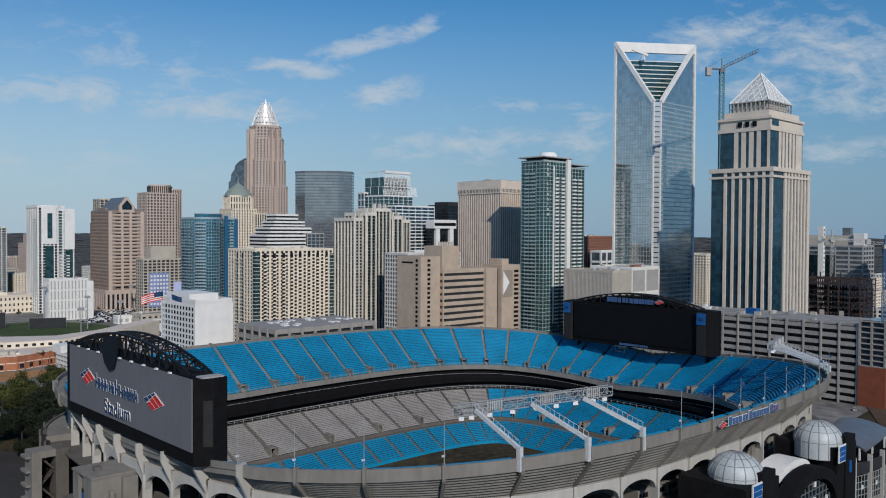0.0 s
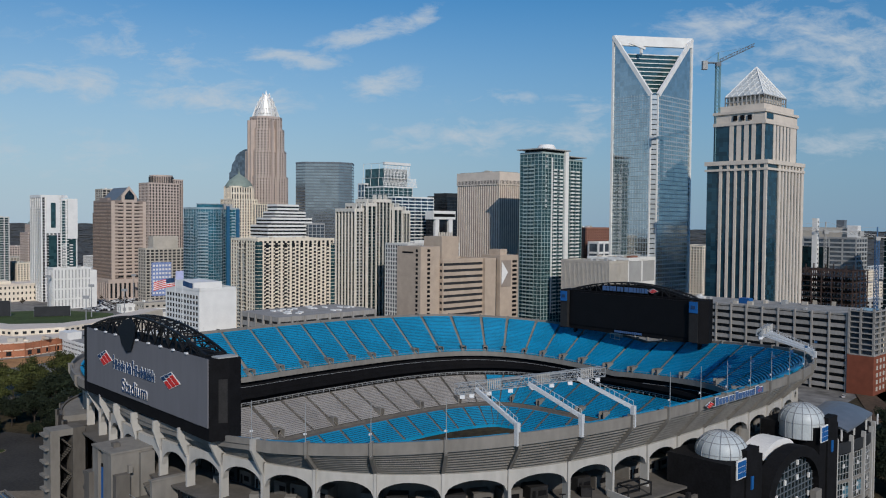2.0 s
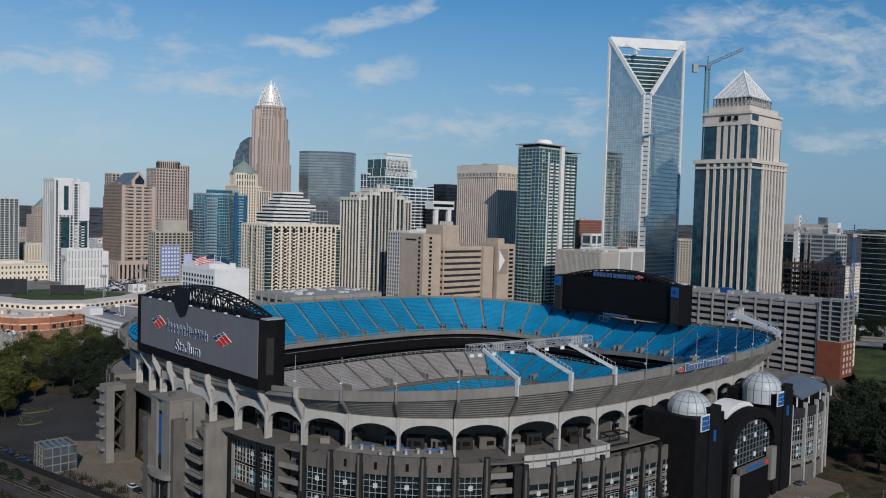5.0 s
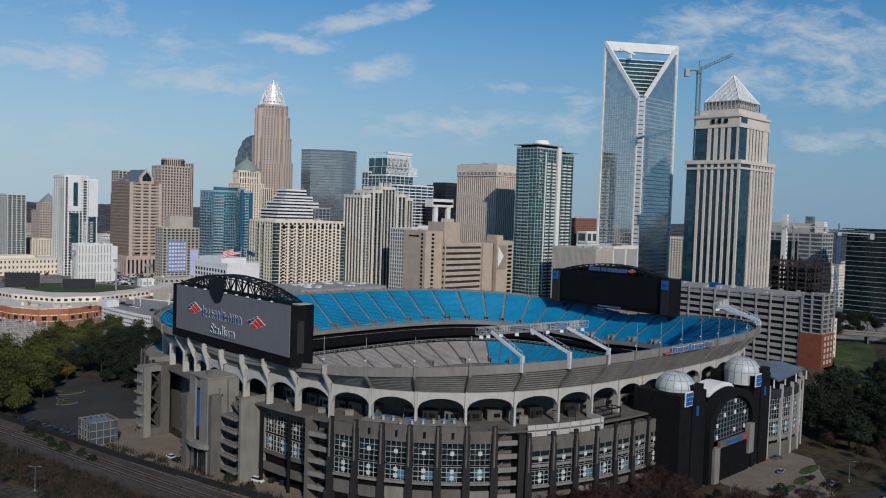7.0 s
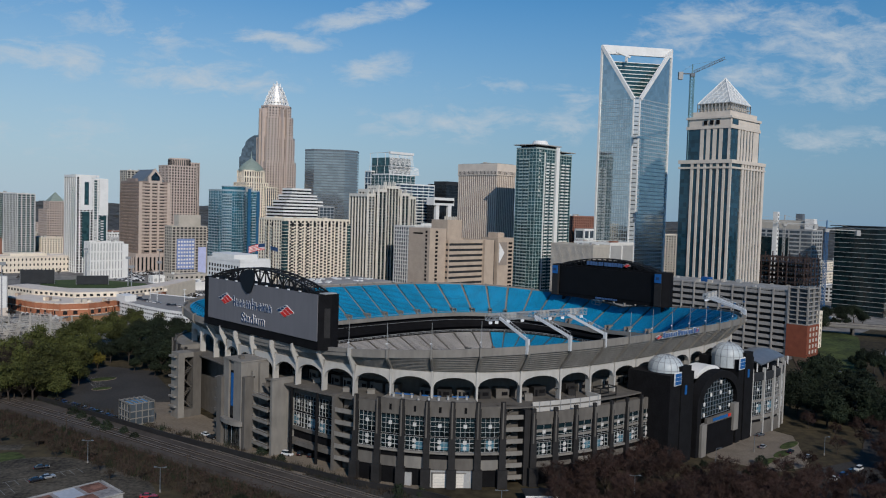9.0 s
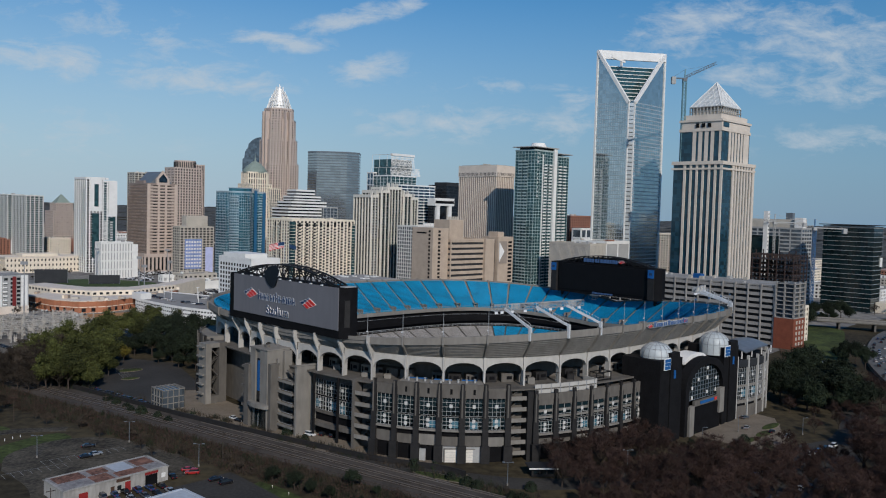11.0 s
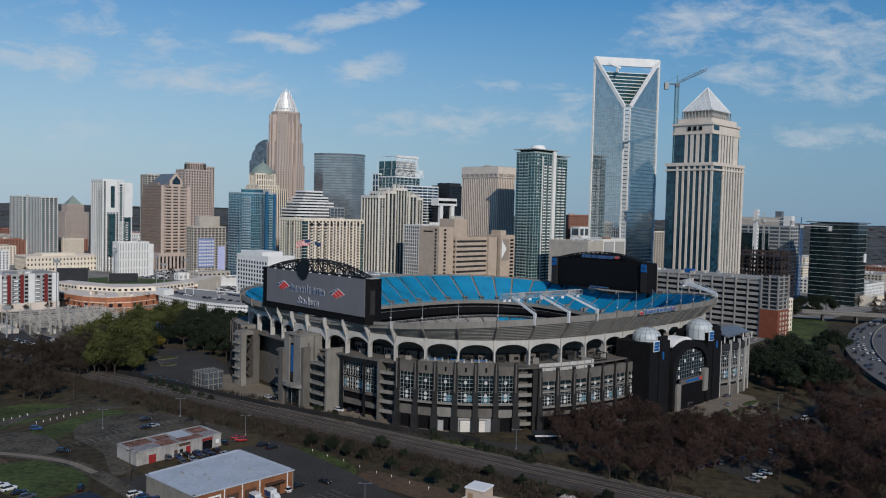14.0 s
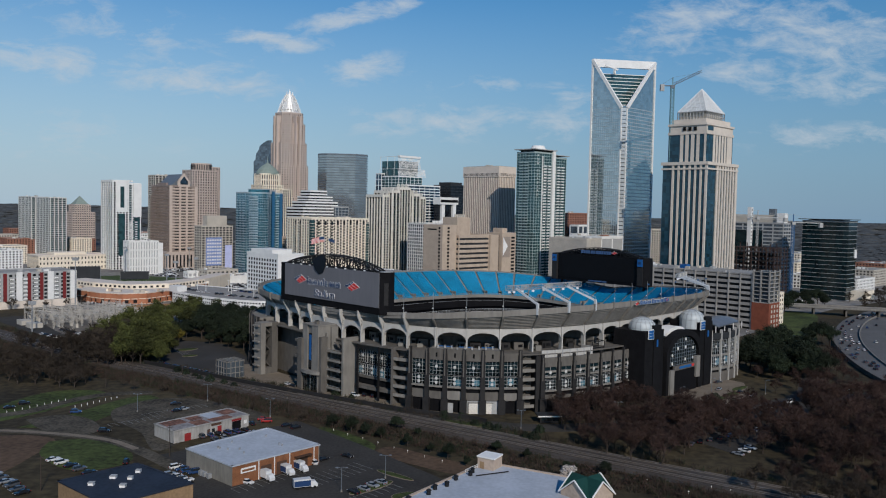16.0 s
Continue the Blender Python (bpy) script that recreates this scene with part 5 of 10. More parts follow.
def facade(pts, z0, z1, floor, bay, band, pier, out, band_out, bands, piers, skip=()):
    """Floor bands and piers round a closed outline (anticlockwise seen from above)."""
    n = max(1, round((z1 - z0) / floor))
    h = (z1 - z0) / n
    for e in range(len(pts)):
        if e in skip:
            continue
        a, b = pts[e], pts[(e + 1) % len(pts)]
        length = math.hypot(b[0] - a[0], b[1] - a[1])
        if band:
            for k in range(n + 1):
                lo, hi = max(z0, z0 + (k - band / 2) * h), min(z1, z0 + (k + band / 2) * h)
                edge_box(bands, a, b, -band_out * 0.9, length + band_out * 0.9, -0.05, band_out, lo, hi)
        if pier:
            step = bay if not isinstance(bay, (tuple, list)) else bay[e % len(bay)]
            m = max(1, round(length / step))
            s = length / m
            for k in range(m + 1):
                lo, hi = max(-out * 0.9, (k - pier / 2) * s), min(length + out * 0.9, (k + pier / 2) * s)
                edge_box(piers, a, b, lo, hi, -0.04, out, z0, z1)


def rect(p0, q0, p1, q1):
    return [(p0, q0), (p1, q0), (p1, q1), (p0, q1)]


def block(t, pts, z0, z1, core, frame=None, floor=3.6, bay=4.0, band=0.35, pier=0.3, out=0.35, band_out=0.25, roof=True, frame2=None, cap=1.2):
    """One storeyed volume of a building."""
    part("wall", Geo().prism(pts, z0, z1), core, t)
    if frame is not None:
        bands, piers = Geo(), Geo()
        facade(pts, z0, z1, floor, bay, band, pier, out, band_out, bands, piers)
        if bands.v:
            tagged(part("floor_band", bands, frame2 or frame, t), kind="stuff")
        if piers.v:
            tagged(part("pier", piers, frame, t), kind="stuff")
    if roof:
        cx, cy = sum(p[0] for p in pts) / len(pts), sum(p[1] for p in pts) / len(pts)
        inner = [(cx + (x - cx) * 0.97, cy + (y - cy) * 0.97) for x, y in pts]
        part("roof", Geo().prism(inner, z1, z1 + 0.3), M_ROOF, t)
        g = Geo()
        for e in range(len(pts)):
            a, b = pts[e], pts[(e + 1) % len(pts)]
            edge_box(g, a, b, -0.2, math.hypot(b[0] - a[0], b[1] - a[1]) + 0.2, -0.5, out + 0.1, z1 - 0.4, z1 + cap)
        tagged(part("parapet", g, frame or core, t), kind="stuff")


def balconies(t, a, b, z0, z1, floor, starts, wide, deep, material):
    """Stacks of balconies on the wall from a to b."""
    g = Geo()
    n = int((z1 - z0) / floor)
    for k in range(n):
        z = z0 + k * floor
        for s in starts:
            edge_box(g, a, b, s, s + wide, 0.0, deep, z, z + 0.35)
            edge_box(g, a, b, s, s + wide, deep - 0.12, deep, z + 0.35, z + 1.25)
    tagged(part("balcony", g, material, t), kind="stuff")


def units(t, p0, q0, p1, q1, z, n, seed, material=None):
    """Plant on a flat roof."""
    rng = random.Random(seed)
    for k in range(n):
        x, y = rng.uniform(p0, p1), rng.uniform(q0, q1)
        w, d, h = rng.uniform(1.5, 4), rng.uniform(1.5, 4), rng.uniform(1.2, 3.2)
        part("roof_unit", Geo().box(x - w / 2, y - d / 2, z, x + w / 2, y + d / 2, z + h), material or rng.choice((P_GREY, P_WHITE, P_GREYB)), t)


def tower(name, label, x, y, wl, wr, z, core, frame=None, floor=3.6, bay_r=4.0, bay_l=4.0, band=0.35, pier=0.3, out=0.35, band_out=0.25, plant=0, **more):
    t = thing(name, label, "building", grid(x, y))
    block(t, rect(0, 0, wr, wl), 0, z, core, frame, floor, (bay_r, bay_l), band, pier, out, band_out, **more)
    if plant:
        units(t, wr * 0.15, wl * 0.15, wr * 0.85, wl * 0.85, z, plant, int(abs(x) + y))
    return t


def silver_tower():
    """Glass tower whose crown is cut by a V at its near corner and framed in white."""
    t = thing("office_tower", "silver glass tower with a white angular frame crown", "building", pose(160.1, 378.0, -1.9, 0, 0, TURN) @ Matrix.Diagonal((1.022, 1.022, 1.022, 1)))
    wr, wl, zv, zt, zi = 57.5, 41.0, 198.0, 250.5, 235.0
    n0, n1 = (5.0, 0.0), (0.0, 3.5)
    part("wall", Geo().prism([n0, (wr, 0), (wr, wl), (0, wl), n1], 0, zv), G_SILV, t)
    part("upper_wall", Geo().prism([(wr - 1, 0.5), (wr - 1, wl - 1), (0.5, wl - 1)], zv, zi), G_TEAL, t, "recessed glass storeys")
    bands = Geo()
    for k in range(11):
        z = zv + 1 + k * 3.6
        edge_box(bands, (0.5, wl - 1), (wr - 1, 0.5), 0, math.hypot(wr, wl) - 2, 0.0, 0.5, z, z + 0.7)
    tagged(part("floor_band", bands, P_WHITE, t), kind="stuff")
    g = Geo()
    for a, b in ((n0, (wr, 0)), ((0, wl), n1)):
        length = math.hypot(b[0] - a[0], b[1] - a[1])
        for k in range(1, 54):
            edge_box(g, a, b, 0, length, 0.02, 0.10, k * 3.7, k * 3.7 + (0.95 if a == n0 else 0.35))
    tagged(part("floor_line", g, P_STEELBAND, t), kind="stuff")
    g = Geo()
    for a, b in ((n0, (wr, 0)), ((0, wl), n1)):
        length = math.hypot(b[0] - a[0], b[1] - a[1])
        for k in range(1, 14):
            edge_box(g, a, b, length * k / 14 - 0.08, length * k / 14 + 0.08, 0.02, 0.14, 0, zv)
    tagged(part("mullion", g, P_STEELBAND, t), kind="stuff")
    g = Geo()
    edge_box(g, n0, (wr, 0), 0, wr - n0[0], 0.0, 0.015, 0, zv)
    part("side_glass", g, G_SIDE, t, "darker grey-green glass")
    # glass gables above the V's foot
    for a, far in ((n0, (wr, 0)), (n1, (0, wl))):
        g = Geo()
        s = Vector((0.0, 0.9, 0)) if a == n0 else Vector((0.9, 0, 0))
        p = [Vector((*a, zv)), Vector((*far, zv)), Vector((*far, zt - 3))]
        q = [v + s for v in p]
        g.poly(*p).poly(*reversed(q))
        for i in range(3):
            j = (i + 1) % 3
            g.poly(p[i], q[i], q[j], p[j])
        part("gable_glass", g, G_SILV, t)
        g = Geo()
        g.bar(Vector((*a, zv - 2)), Vector((*far, zt - 1)), 2.6, 3.2)
        part("crown_frame", g, P_WHITE, t, "white slanting frame")
    part("crown_frame", Geo().bar((0, wl, zt - 4.0), (wr, 0, zt - 4.0), 3.0, 8.4), P_WHITE, t, "white top beam")
    for x, y in ((0, wl), (wr, 0)):
        part("edge_frame", Geo().bar((x, y, 0), (x, y, zt), 1.9), P_WHITE, t)
    for x, y in (n0, n1):
        part("edge_frame", Geo().bar((x, y, 0), (x, y, zv), 1.3), P_WHITE, t)
    g, k = Geo(), 0
    while k * 4.1 < zv - 3:
        edge_box(g, n1, n0, 0.9, 5.2, 0.0, 0.3, k * 4.1, k * 4.1 + 3.3)
        k += 1
    tagged(part("corner_panel", g, P_STEELBAND, t, "pale panels up the cut corner"), kind="stuff")
    part("corner_glass", Geo().prism([n1, n0, (4, 3)], 0, zv), G_SILV, t)
    c = Geo().box(13.5, 22, zi, 15.5, 24, zi + 4).bar((17, 20.5, zi + 4), (7, 29.5, zi + 9), 2.0, 1.8)
    part("maintenance_crane", c, P_WHITE, t, "white roof crane")


silver_tower()


def stone_tower():
    """Stone and blue glass tower with a glass pyramid, under a crane."""
    t = thing("office_tower", "pale stone tower with blue glass strips and a glass pyramid", "building", grid(214.0, 275.0))
    wr, wl = 62.4, 47.4
    part("wall", Geo().prism(rect(0.6, 0.6, wr - 0.6, wl - 0.6), 0, 134), G_NAVY, t)
    lines = Geo()
    for k in range(1, 34):
        lines.prism(rect(0.45, 0.45, wr - 0.45, wl - 0.45), k * 4.0, k * 4.0 + 0.25)
    tagged(part("floor_line", lines, G_TEAL, t), kind="stuff")
    # piers: the left face, then the right face beyond the glass corner bay
    def piers(p0, q0, z0, z1, left, right):
        for s0, s1 in left:
            part("pier", Geo().box(p0 - 0.4, q0 + s0, z0, p0 + 1.2, q0 + s1, z1), P_STONE, t)
        for s0, s1 in right:
            part("pier", Geo().box(p0 + s0, q0 - 0.4, z0, p0 + s1, q0 + 1.2, z1), P_STONE, t)
    left = [(0.0, 2.0), (5.4, 7.4), (11.2, 13.1), (17.0, 18.9), (22.8, 24.7), (28.6, 30.5), (34.4, 36.6)]
    right = [(19.0, 22.4)] + [(25.0 + 5.6 * k, 27.3 + 5.6 * k) for k in range(6)] + [(58.4, wr)]
    piers(0, 0, 17, 134, left, right)
    for z0, z1, o, m in ((0, 3.5, 1.2, P_STONE), (9.5, 12.0, 1.5, P_STONE), (16, 18.4, 1.8, P_STONE), (129.6, 131.2, 0.8, P_STONE), (134, 137, 0.9, P_STONE)):
        part("cornice", Geo().prism(rect(-o, -o, wr + o, wl + o), z0, z1), m, t)
    small = Geo()
    for k in range(12):
        small.box(-1.1, 1.5 + 3.9 * k, 3.5, 0.8, 3.4 + 3.9 * k, 16)
        small.box(1.5 + 5.1 * k, -1.1, 3.5, 4.0 + 5.1 * k, 0.8, 16)
    tagged(part("base_pier", small, P_STONE, t), kind="stuff")
    # inset upper shaft
    i = 4.0
    part("upper_wall", Geo().prism(rect(i, i, wr - i, wl - i), 137, 166), G_NAVY, t)
    piers(i, i, 137, 166, [(0.0, 2.0), (6.8, 9.8), (12.2, 15.6), (18.0, 21.4), (23.8, 27.0)], [(13.5, 17.5), (19.4, 22.8), (25.0, 28.6), (30.8, 34.4), (36.6, 40.0), (42.0, 52.4)])
    part("frieze", Geo().prism(rect(i - 0.8, i - 0.8, wr - i + 0.8, wl - i + 0.8), 163.5, 166.0), P_STONE, t)
    g = Geo()
    for k in range(3):
        g.box(i - 1.0, i + 10.0 + 5.6 * k, 167.0, i + 0.4, i + 12.8 + 5.6 * k, 170.6)
    part("attic_wall", Geo().prism(rect(i, i, wr - i, wl - i), 166, 172), P_STONE, t)
    part("attic_glass", Geo().box(i + 2.5, i - 0.3, 167.2, i + 13, i + 0.5, 171.2), G_NAVY, t)
    tagged(part("attic_window", g, M_BLACK, t), kind="stuff")
    part("cornice", Geo().prism(rect(i - 1.0, i - 1.0, wr - i + 1.0, wl - i + 1.0), 172, 174), P_STONE, t)
    part("parapet", Geo().prism(rect(i + 2, i + 2, wr - i - 2, wl - i - 2), 174, 178.5), P_STONE, t)
    # glass pyramid on a lattice base
    c = Vector((wr / 2 - 1.5, wl / 2, 0))
    hp, hq = 18.5, 15.0
    base = [(c.x - hp, c.y - hq), (c.x + hp, c.y - hq), (c.x + hp, c.y + hq), (c.x - hp, c.y + hq)]
    part("lantern_core", Geo().prism([(c.x + (x - c.x) * 0.85, c.y + (y - c.y) * 0.85) for x, y in base], 178.5, 185.6), P_GREYB, t)
    g = Geo()
    for e in range(4):
        a, b = Vector((*base[e], 0)), Vector((*base[(e + 1) % 4], 0))
        for k in range(10):
            p = a.lerp(b, k / 9)
            g.bar((p.x, p.y, 178.5), (p.x, p.y, 186), 0.7)
        for z in (182, 186):
            g.bar((a.x, a.y, z), (b.x, b.y, z), 0.6)
    tagged(part("lantern_frame", g, P_GREY, t), kind="stuff")
    apex = Vector((c.x, c.y, 209.8))
    g = Geo()
    for e in range(4):
        g.poly((*base[e], 186.3), (*base[(e + 1) % 4], 186.3), apex)
    pyr = part("pyramid", g, G_PYR, t, "pale glass pyramid")
    g = Geo()
    for e in range(4):
        a, b = Vector((*base[e], 186.4)), Vector((*base[(e + 1) % 4], 186.4))
        g.bar(a, apex, 0.7)
        for k in range(1, 6):
            f = k / 6
            g.bar(a.lerp(apex, f), b.lerp(apex, f), 0.35)
            p = a.lerp(b, f)
            g.bar(p, a.lerp(apex, f), 0.35)
            g.bar(p, b.lerp(apex, 1 - f), 0.35)
    tagged(part("glazing_bar", g, P_WHITE, pyr), kind="stuff")


stone_tower()


def tower_crane(name, label, x, y, z0, z, jib, swing, lift, back, m1, m2, w=1.1):
    t = thing(name, label, "crane", pose(x, y, 0))
    g = Geo()
    zz = z0
    while zz < z:
        for a, b in (((-w, -w), (w, -w)), ((w, -w), (w, w)), ((w, w), (-w, w)), ((-w, w), (-w, -w))):
            g.bar((*a, zz), (*b, zz + 3), 0.2 * w)
            g.bar((*a, zz), (*a, zz + 3), 0.29 * w)
            g.bar((*a, zz), (*b, zz), 0.2)
        zz += 3
    tagged(part("mast", g, m1, t, "lattice mast"), kind="stuff")
    part("cab", Geo().box(-1.8, -1.8, z - 1.5, 1.8, 1.8, z + 1.5), m2, t)
    d = Vector((math.cos(radians(swing)), math.sin(radians(swing)), 0))
    tip = d * jib + Vector((0, 0, z + 2 + lift))
    g = Geo()
    s = Vector((-d.y, d.x, 0)) * 0.8 * w
    o = Vector((0, 0, z + 1))
    n = int(jib / 3)
    for k in range(n):
        p, q = o.lerp(tip, k / n), o.lerp(tip, (k + 1) / n)
        for e in (s, -s):
            g.bar(p + e, q + e, 0.25)
            g.bar(p + e, q + Vector((0, 0, 1.5 * w)), 0.18)
        g.bar(p + Vector((0, 0, 1.5 * w)), q + Vector((0, 0, 1.5 * w)), 0.25 * w)
        g.bar(p + s, p - s, 0.16)
    tagged(part("jib", g, m2, t, "lattice jib"), kind="stuff")
    part("counter_jib", Geo().bar(o, o - d * back + Vector((0, 0, -0.2 * back * lift / max(jib, 1))), 1.8, 1.0), m2, t)
    e = o - d * back
    part("counterweight", Geo().box(e.x - 1.8, e.y - 1.8, e.z - 4 - back * lift / max(jib, 1) * 0.4, e.x + 1.8, e.y + 1.8, e.z), P_GREY, t)
    part("mast_head", Geo().bar((0, 0, z), (0, 0, z + 9), 0.8), m1, t)
    g = Geo().bar((0, 0, z + 9), tip, 0.15).bar((0, 0, z + 9), e, 0.15)
    part("stay", g, m2, t)


tower_crane("tower_crane", "teal tower crane with a raised white jib", 189.5, 310, 137, 211, 39, 28, 16, 14, M_TEALSTEEL, P_SLATE, 1.5)
tower_crane("tower_crane", "pale tower crane over a building site", 316, 396, 0, 84, 46, 176, 2, 30, P_GREY, P_GREY, 0.9)
tower_crane("tower_crane", "blue tower crane with a white jib", 320.8, 322, 0, 80, 46, 168, 4, 26, M_STEEL_B, P_GREY, 1.2)


def octagon(cx, cy, r, cut=0.42):
    k = r * (1 - cut)
    return [(cx - k, cy - r), (cx + k, cy - r), (cx + r, cy - k), (cx + r, cy + k), (cx + k, cy + r), (cx - k, cy + r), (cx - r, cy + k), (cx - r, cy - k)]


def crowned_tower():
    t = thing("office_tower", "tallest tower, rosy granite with a silver crown", "building", pose(-274, 908, 0, 0, 0, TURN))
    for r, z0, z1, cut in ((28, 0, 100, 0.3), (26.6, 100, 152, 0.34), (25.0, 152, 190, 0.4), (23.0, 190, 222, 0.45), (20.5, 222, 240, 0.5)):
        block(t, octagon(0, 0, r, cut), z0, z1, G_GREY, P_ROSE, 4.0, 4.2, 0.45, 0.5, 0.5, 0.4, cap=2.0)
    for s in (-1, 1):
        part("bay", Geo().box(-29.4, s * 4 - 3 if s < 0 else 1, 0, -20, s * 4 - 1 if s < 0 else 3, 236), P_ROSE, t)
        part("bay", Geo().box(s * 4 - 3 if s < 0 else 1, -29.4, 0, s * 4 - 1 if s < 0 else 3, -20, 236), P_ROSE, t)
    # ribbed silver tiers that lean in to a point
    for k, (r, z0, z1) in enumerate(((20.6, 240, 250), (18.0, 247, 257), (14.6, 254, 264), (10.8, 261, 270), (6.6, 267, 276))):
        n = 26 - 4 * k
        for j in range(n):
            a = 2 * math.pi * j / n
            x, y = r * math.cos(a), r * math.sin(a)
            part("crown_fin", Geo().bar((x, y, z0), (x * 0.8, y * 0.8, z1 + (2.0 if j % 2 else 0)), 1.1, 1.1), M_CROWN, t)
        part("crown_core", Geo().cyl(0, 0, z0, z1 - 2, r * 0.92, r * 0.7, 16), M_CROWN, t, "silver crown tier")
    part("spire", Geo().cyl(0, 0, 274, 282, 1.6, 0.4, 8), M_CROWN, t)


crowned_tower()

# dark curved-top tower behind it
t = thing("office_tower", "dark glass tower with a curved top", "building", pose(-337, 1010, 0, 0, 0, 8))
g = Geo()
prof = [(-15, 0), (-15, 165), (-12, 168), (-11, 178), (-6, 186), (-5, 192), (2, 199), (9, 203), (16, 204), (16, 0)]
g.strip([[(x, y, z) for x, z in prof] for y in (-12, 12)])
g.poly(*[(x, -12, z) for x, z in prof])
g.poly(*[(x, 12, z) for x, z in prof])
part("wall", g, G_SLATE, t)
# beige tower with a green copper dome
t = thing("office_tower", "beige tower with a green copper dome", "building", grid(-298, 812))
block(t, rect(0, 0, 36, 36), 0, 118, G_GREY, P_CREAM, 4, 4.2, 0.35, 0.5, 0.6, 0.4)
block(t, octagon(18, 18, 17.2, 0.45), 118, 136, G_GREY, P_CREAM, 9, 4.0, 0.25, 0.5, 0.8, 0.5)
g = Geo()
rows = []
for r, z in ((19.0, 136), (18.6, 138), (17.0, 141), (14.0, 145), (9.5, 149), (4.5, 152.5), (1.4, 154.5), (0.3, 160), (0.05, 167)):
    rows.append([(18 + r * math.cos(2 * math.pi * k / 24), 18 + r * math.sin(2 * math.pi * k / 24), z) for k in range(24)])
g.strip(rows, closed=True)
part("dome", g, M_COPPER, t, "green copper dome", smooth=False)
block(t, rect(30, -6, 48, 22), 0, 112, G_DARK, P_CREAM, 4, 3.4, 0.12, 0.35, 0.5, 0.3)

# grey mirrored slab with cut corners
t = thing("office_tower", "grey mirrored glass tower with cut corners", "building", pose(-176, 802, 0))
block(t, [(-23, 0), (22, 0), (39, 14), (39, 40), (-38, 40), (-38, 13)], 0, 168, G_MIRROR, P_SLATE, 4.0, 5, 0.28, 0, 0.2, 0.12, cap=2)
units(t, -15, 8, 15, 30, 168, 5, 3)

tower("apartment_tower", "pale twin-slab high-rise apartments far away", -624, 800, 60, 24, 91, G_TEAL, P_PALE, 3.2, 6, 7, 0.24, 0.2, 0.6, 0.9, plant=6)
tower("apartment_tower", "pale high-rise apartments far away", -680, 860, 60, 24, 92, G_TEAL, P_PALE, 3.2, 6, 7, 0.24, 0.2, 0.6, 0.9, plant=6)
t = tower("office_tower", "stepped pink tower with a pyramid roof", -676, 1010, 40, 40, 66, G_GREY, P_ROSE, 4, 4, 4, 0.5, 0.4)
block(t, rect(6, 6, 34, 34), 66, 80, G_GREY, P_ROSE, 4, 4, 0.5, 0.4)
g = Geo()
for e in range(4):
    b = rect(8, 8, 32, 32)
    g.poly((*b[e], 81), (*b[(e + 1) % 4], 81), (20, 20, 97))
part("pyramid_roof", g, M_COPPER, t, "grey-green pyramid roof")

# white apartment tower
t = thing("apartment_tower", "white apartment tower with dark window strips", "building", grid(-445.5, 572))
block(t, rect(0, 0, 20, 35.5), 0, 113, G_GREY, P_WHITE, 3.1, (4.2, 5.9), 0.2, 0.34, 0.7, 0.3, cap=2.4)
block(t, rect(20.2, 1.5, 37, 33), 0, 110, G_TEAL, P_WHITE, 3.1, (5.6, 6), 0.22, 0.22, 0.5, 0.4, cap=2.0)
part("end_wall", Geo().box(4.5, -1.6, 74, 18.5, 0.0, 115), P_WHITE, t, "blank white wall")
part("glass_strip", Geo().box(9.0, -1.9, 80, 14.0, -1.5, 107), G_TEAL, t, "teal glass strip")
part("end_wall", Geo().box(27, -0.6, 68, 37.4, 1.5, 111.5), P_WHITE, t)
part("glass_strip", Geo().box(7.0, -1.0, 18, 15.5, 0.1, 72), G_TEAL, t, "teal glass strip")
part("glass_strip", Geo().box(28.5, 0.5, 10, 35.5, 1.6, 67), G_TEAL, t, "teal glass strip")
balconies(t, (0, 35.5), (0, 0), 20, 105, 3.1, [3, 10, 17, 24, 30], 3.2, 1.4, P_WHITE)
balconies(t, (20, 1.5), (37, 1.5), 14, 66, 3.1, [1.5, 9], 3.4, 1.4, P_WHITE)
units(t, 4, 6, 30, 28, 113, 6, 12, P_WHITE)
t = tower("office_block", "low white block with a panelled front", -399.7, 500, 17, 36, 39.7, P_GREY, P_WHITE, 10, 3.2, 4, 0.16, 0.62, plant=3)
part("side_frame", Geo().box(36, 0, 0, 42, 12, 38), P_WHITE, t)

# brown granite tower with a gabled top
t = thing("office_tower", "brown granite tower with ribbon windows and gables", "building", grid(-383.3, 605))
block(t, rect(0, 0, 38, 52), 0, 109, G_GREY, P_BROWN, 3.9, (60, 2.6), 0.45, 0.35, 0.5, 0.5, cap=2)
block(t, rect(2, 52.1, 36, 60), 0, 96, G_GREY, P_BROWN, 3.9, (60, 2.6), 0.45, 0.35, 0.5, 0.5)
g = Geo()
for k in range(7, 28):
    for p0, p1 in ((3.0, 13.0), (15.5, 22.5), (25.0, 35.0)):
        g.box(p0, -0.75, 3.9 * k, p1, 0.1, 3.9 * k + 1.75)
tagged(part("sill_band", g, P_BROWNL, t, "light stone bands between the windows"), kind="stuff")
block(t, rect(-7, -9, 54, -1.4), 0, 21, G_GREY, P_ROSE, 21, (5.2, 5.2), 0.22, 0.5, 0.7, 0.5, cap=1.6)
block(t, rect(-7, -1.3, -0.6, 46), 0, 21, G_GREY, P_ROSE, 21, (5.2, 5.2), 0.22, 0.5, 0.7, 0.5, cap=1.6)
for p0, p1 in ((-0.8, 3.0), (13.0, 15.5), (22.5, 25.0), (35.0, 38.8)):
    part("pier", Geo().box(p0, -1.3, 0, p1, 0.2, 110), P_BROWNL, t)
g = Geo()
part("gable_wall", Geo().prism(rect(11, -1.2, 28, 2), 109, 116), P_BROWNL, t)
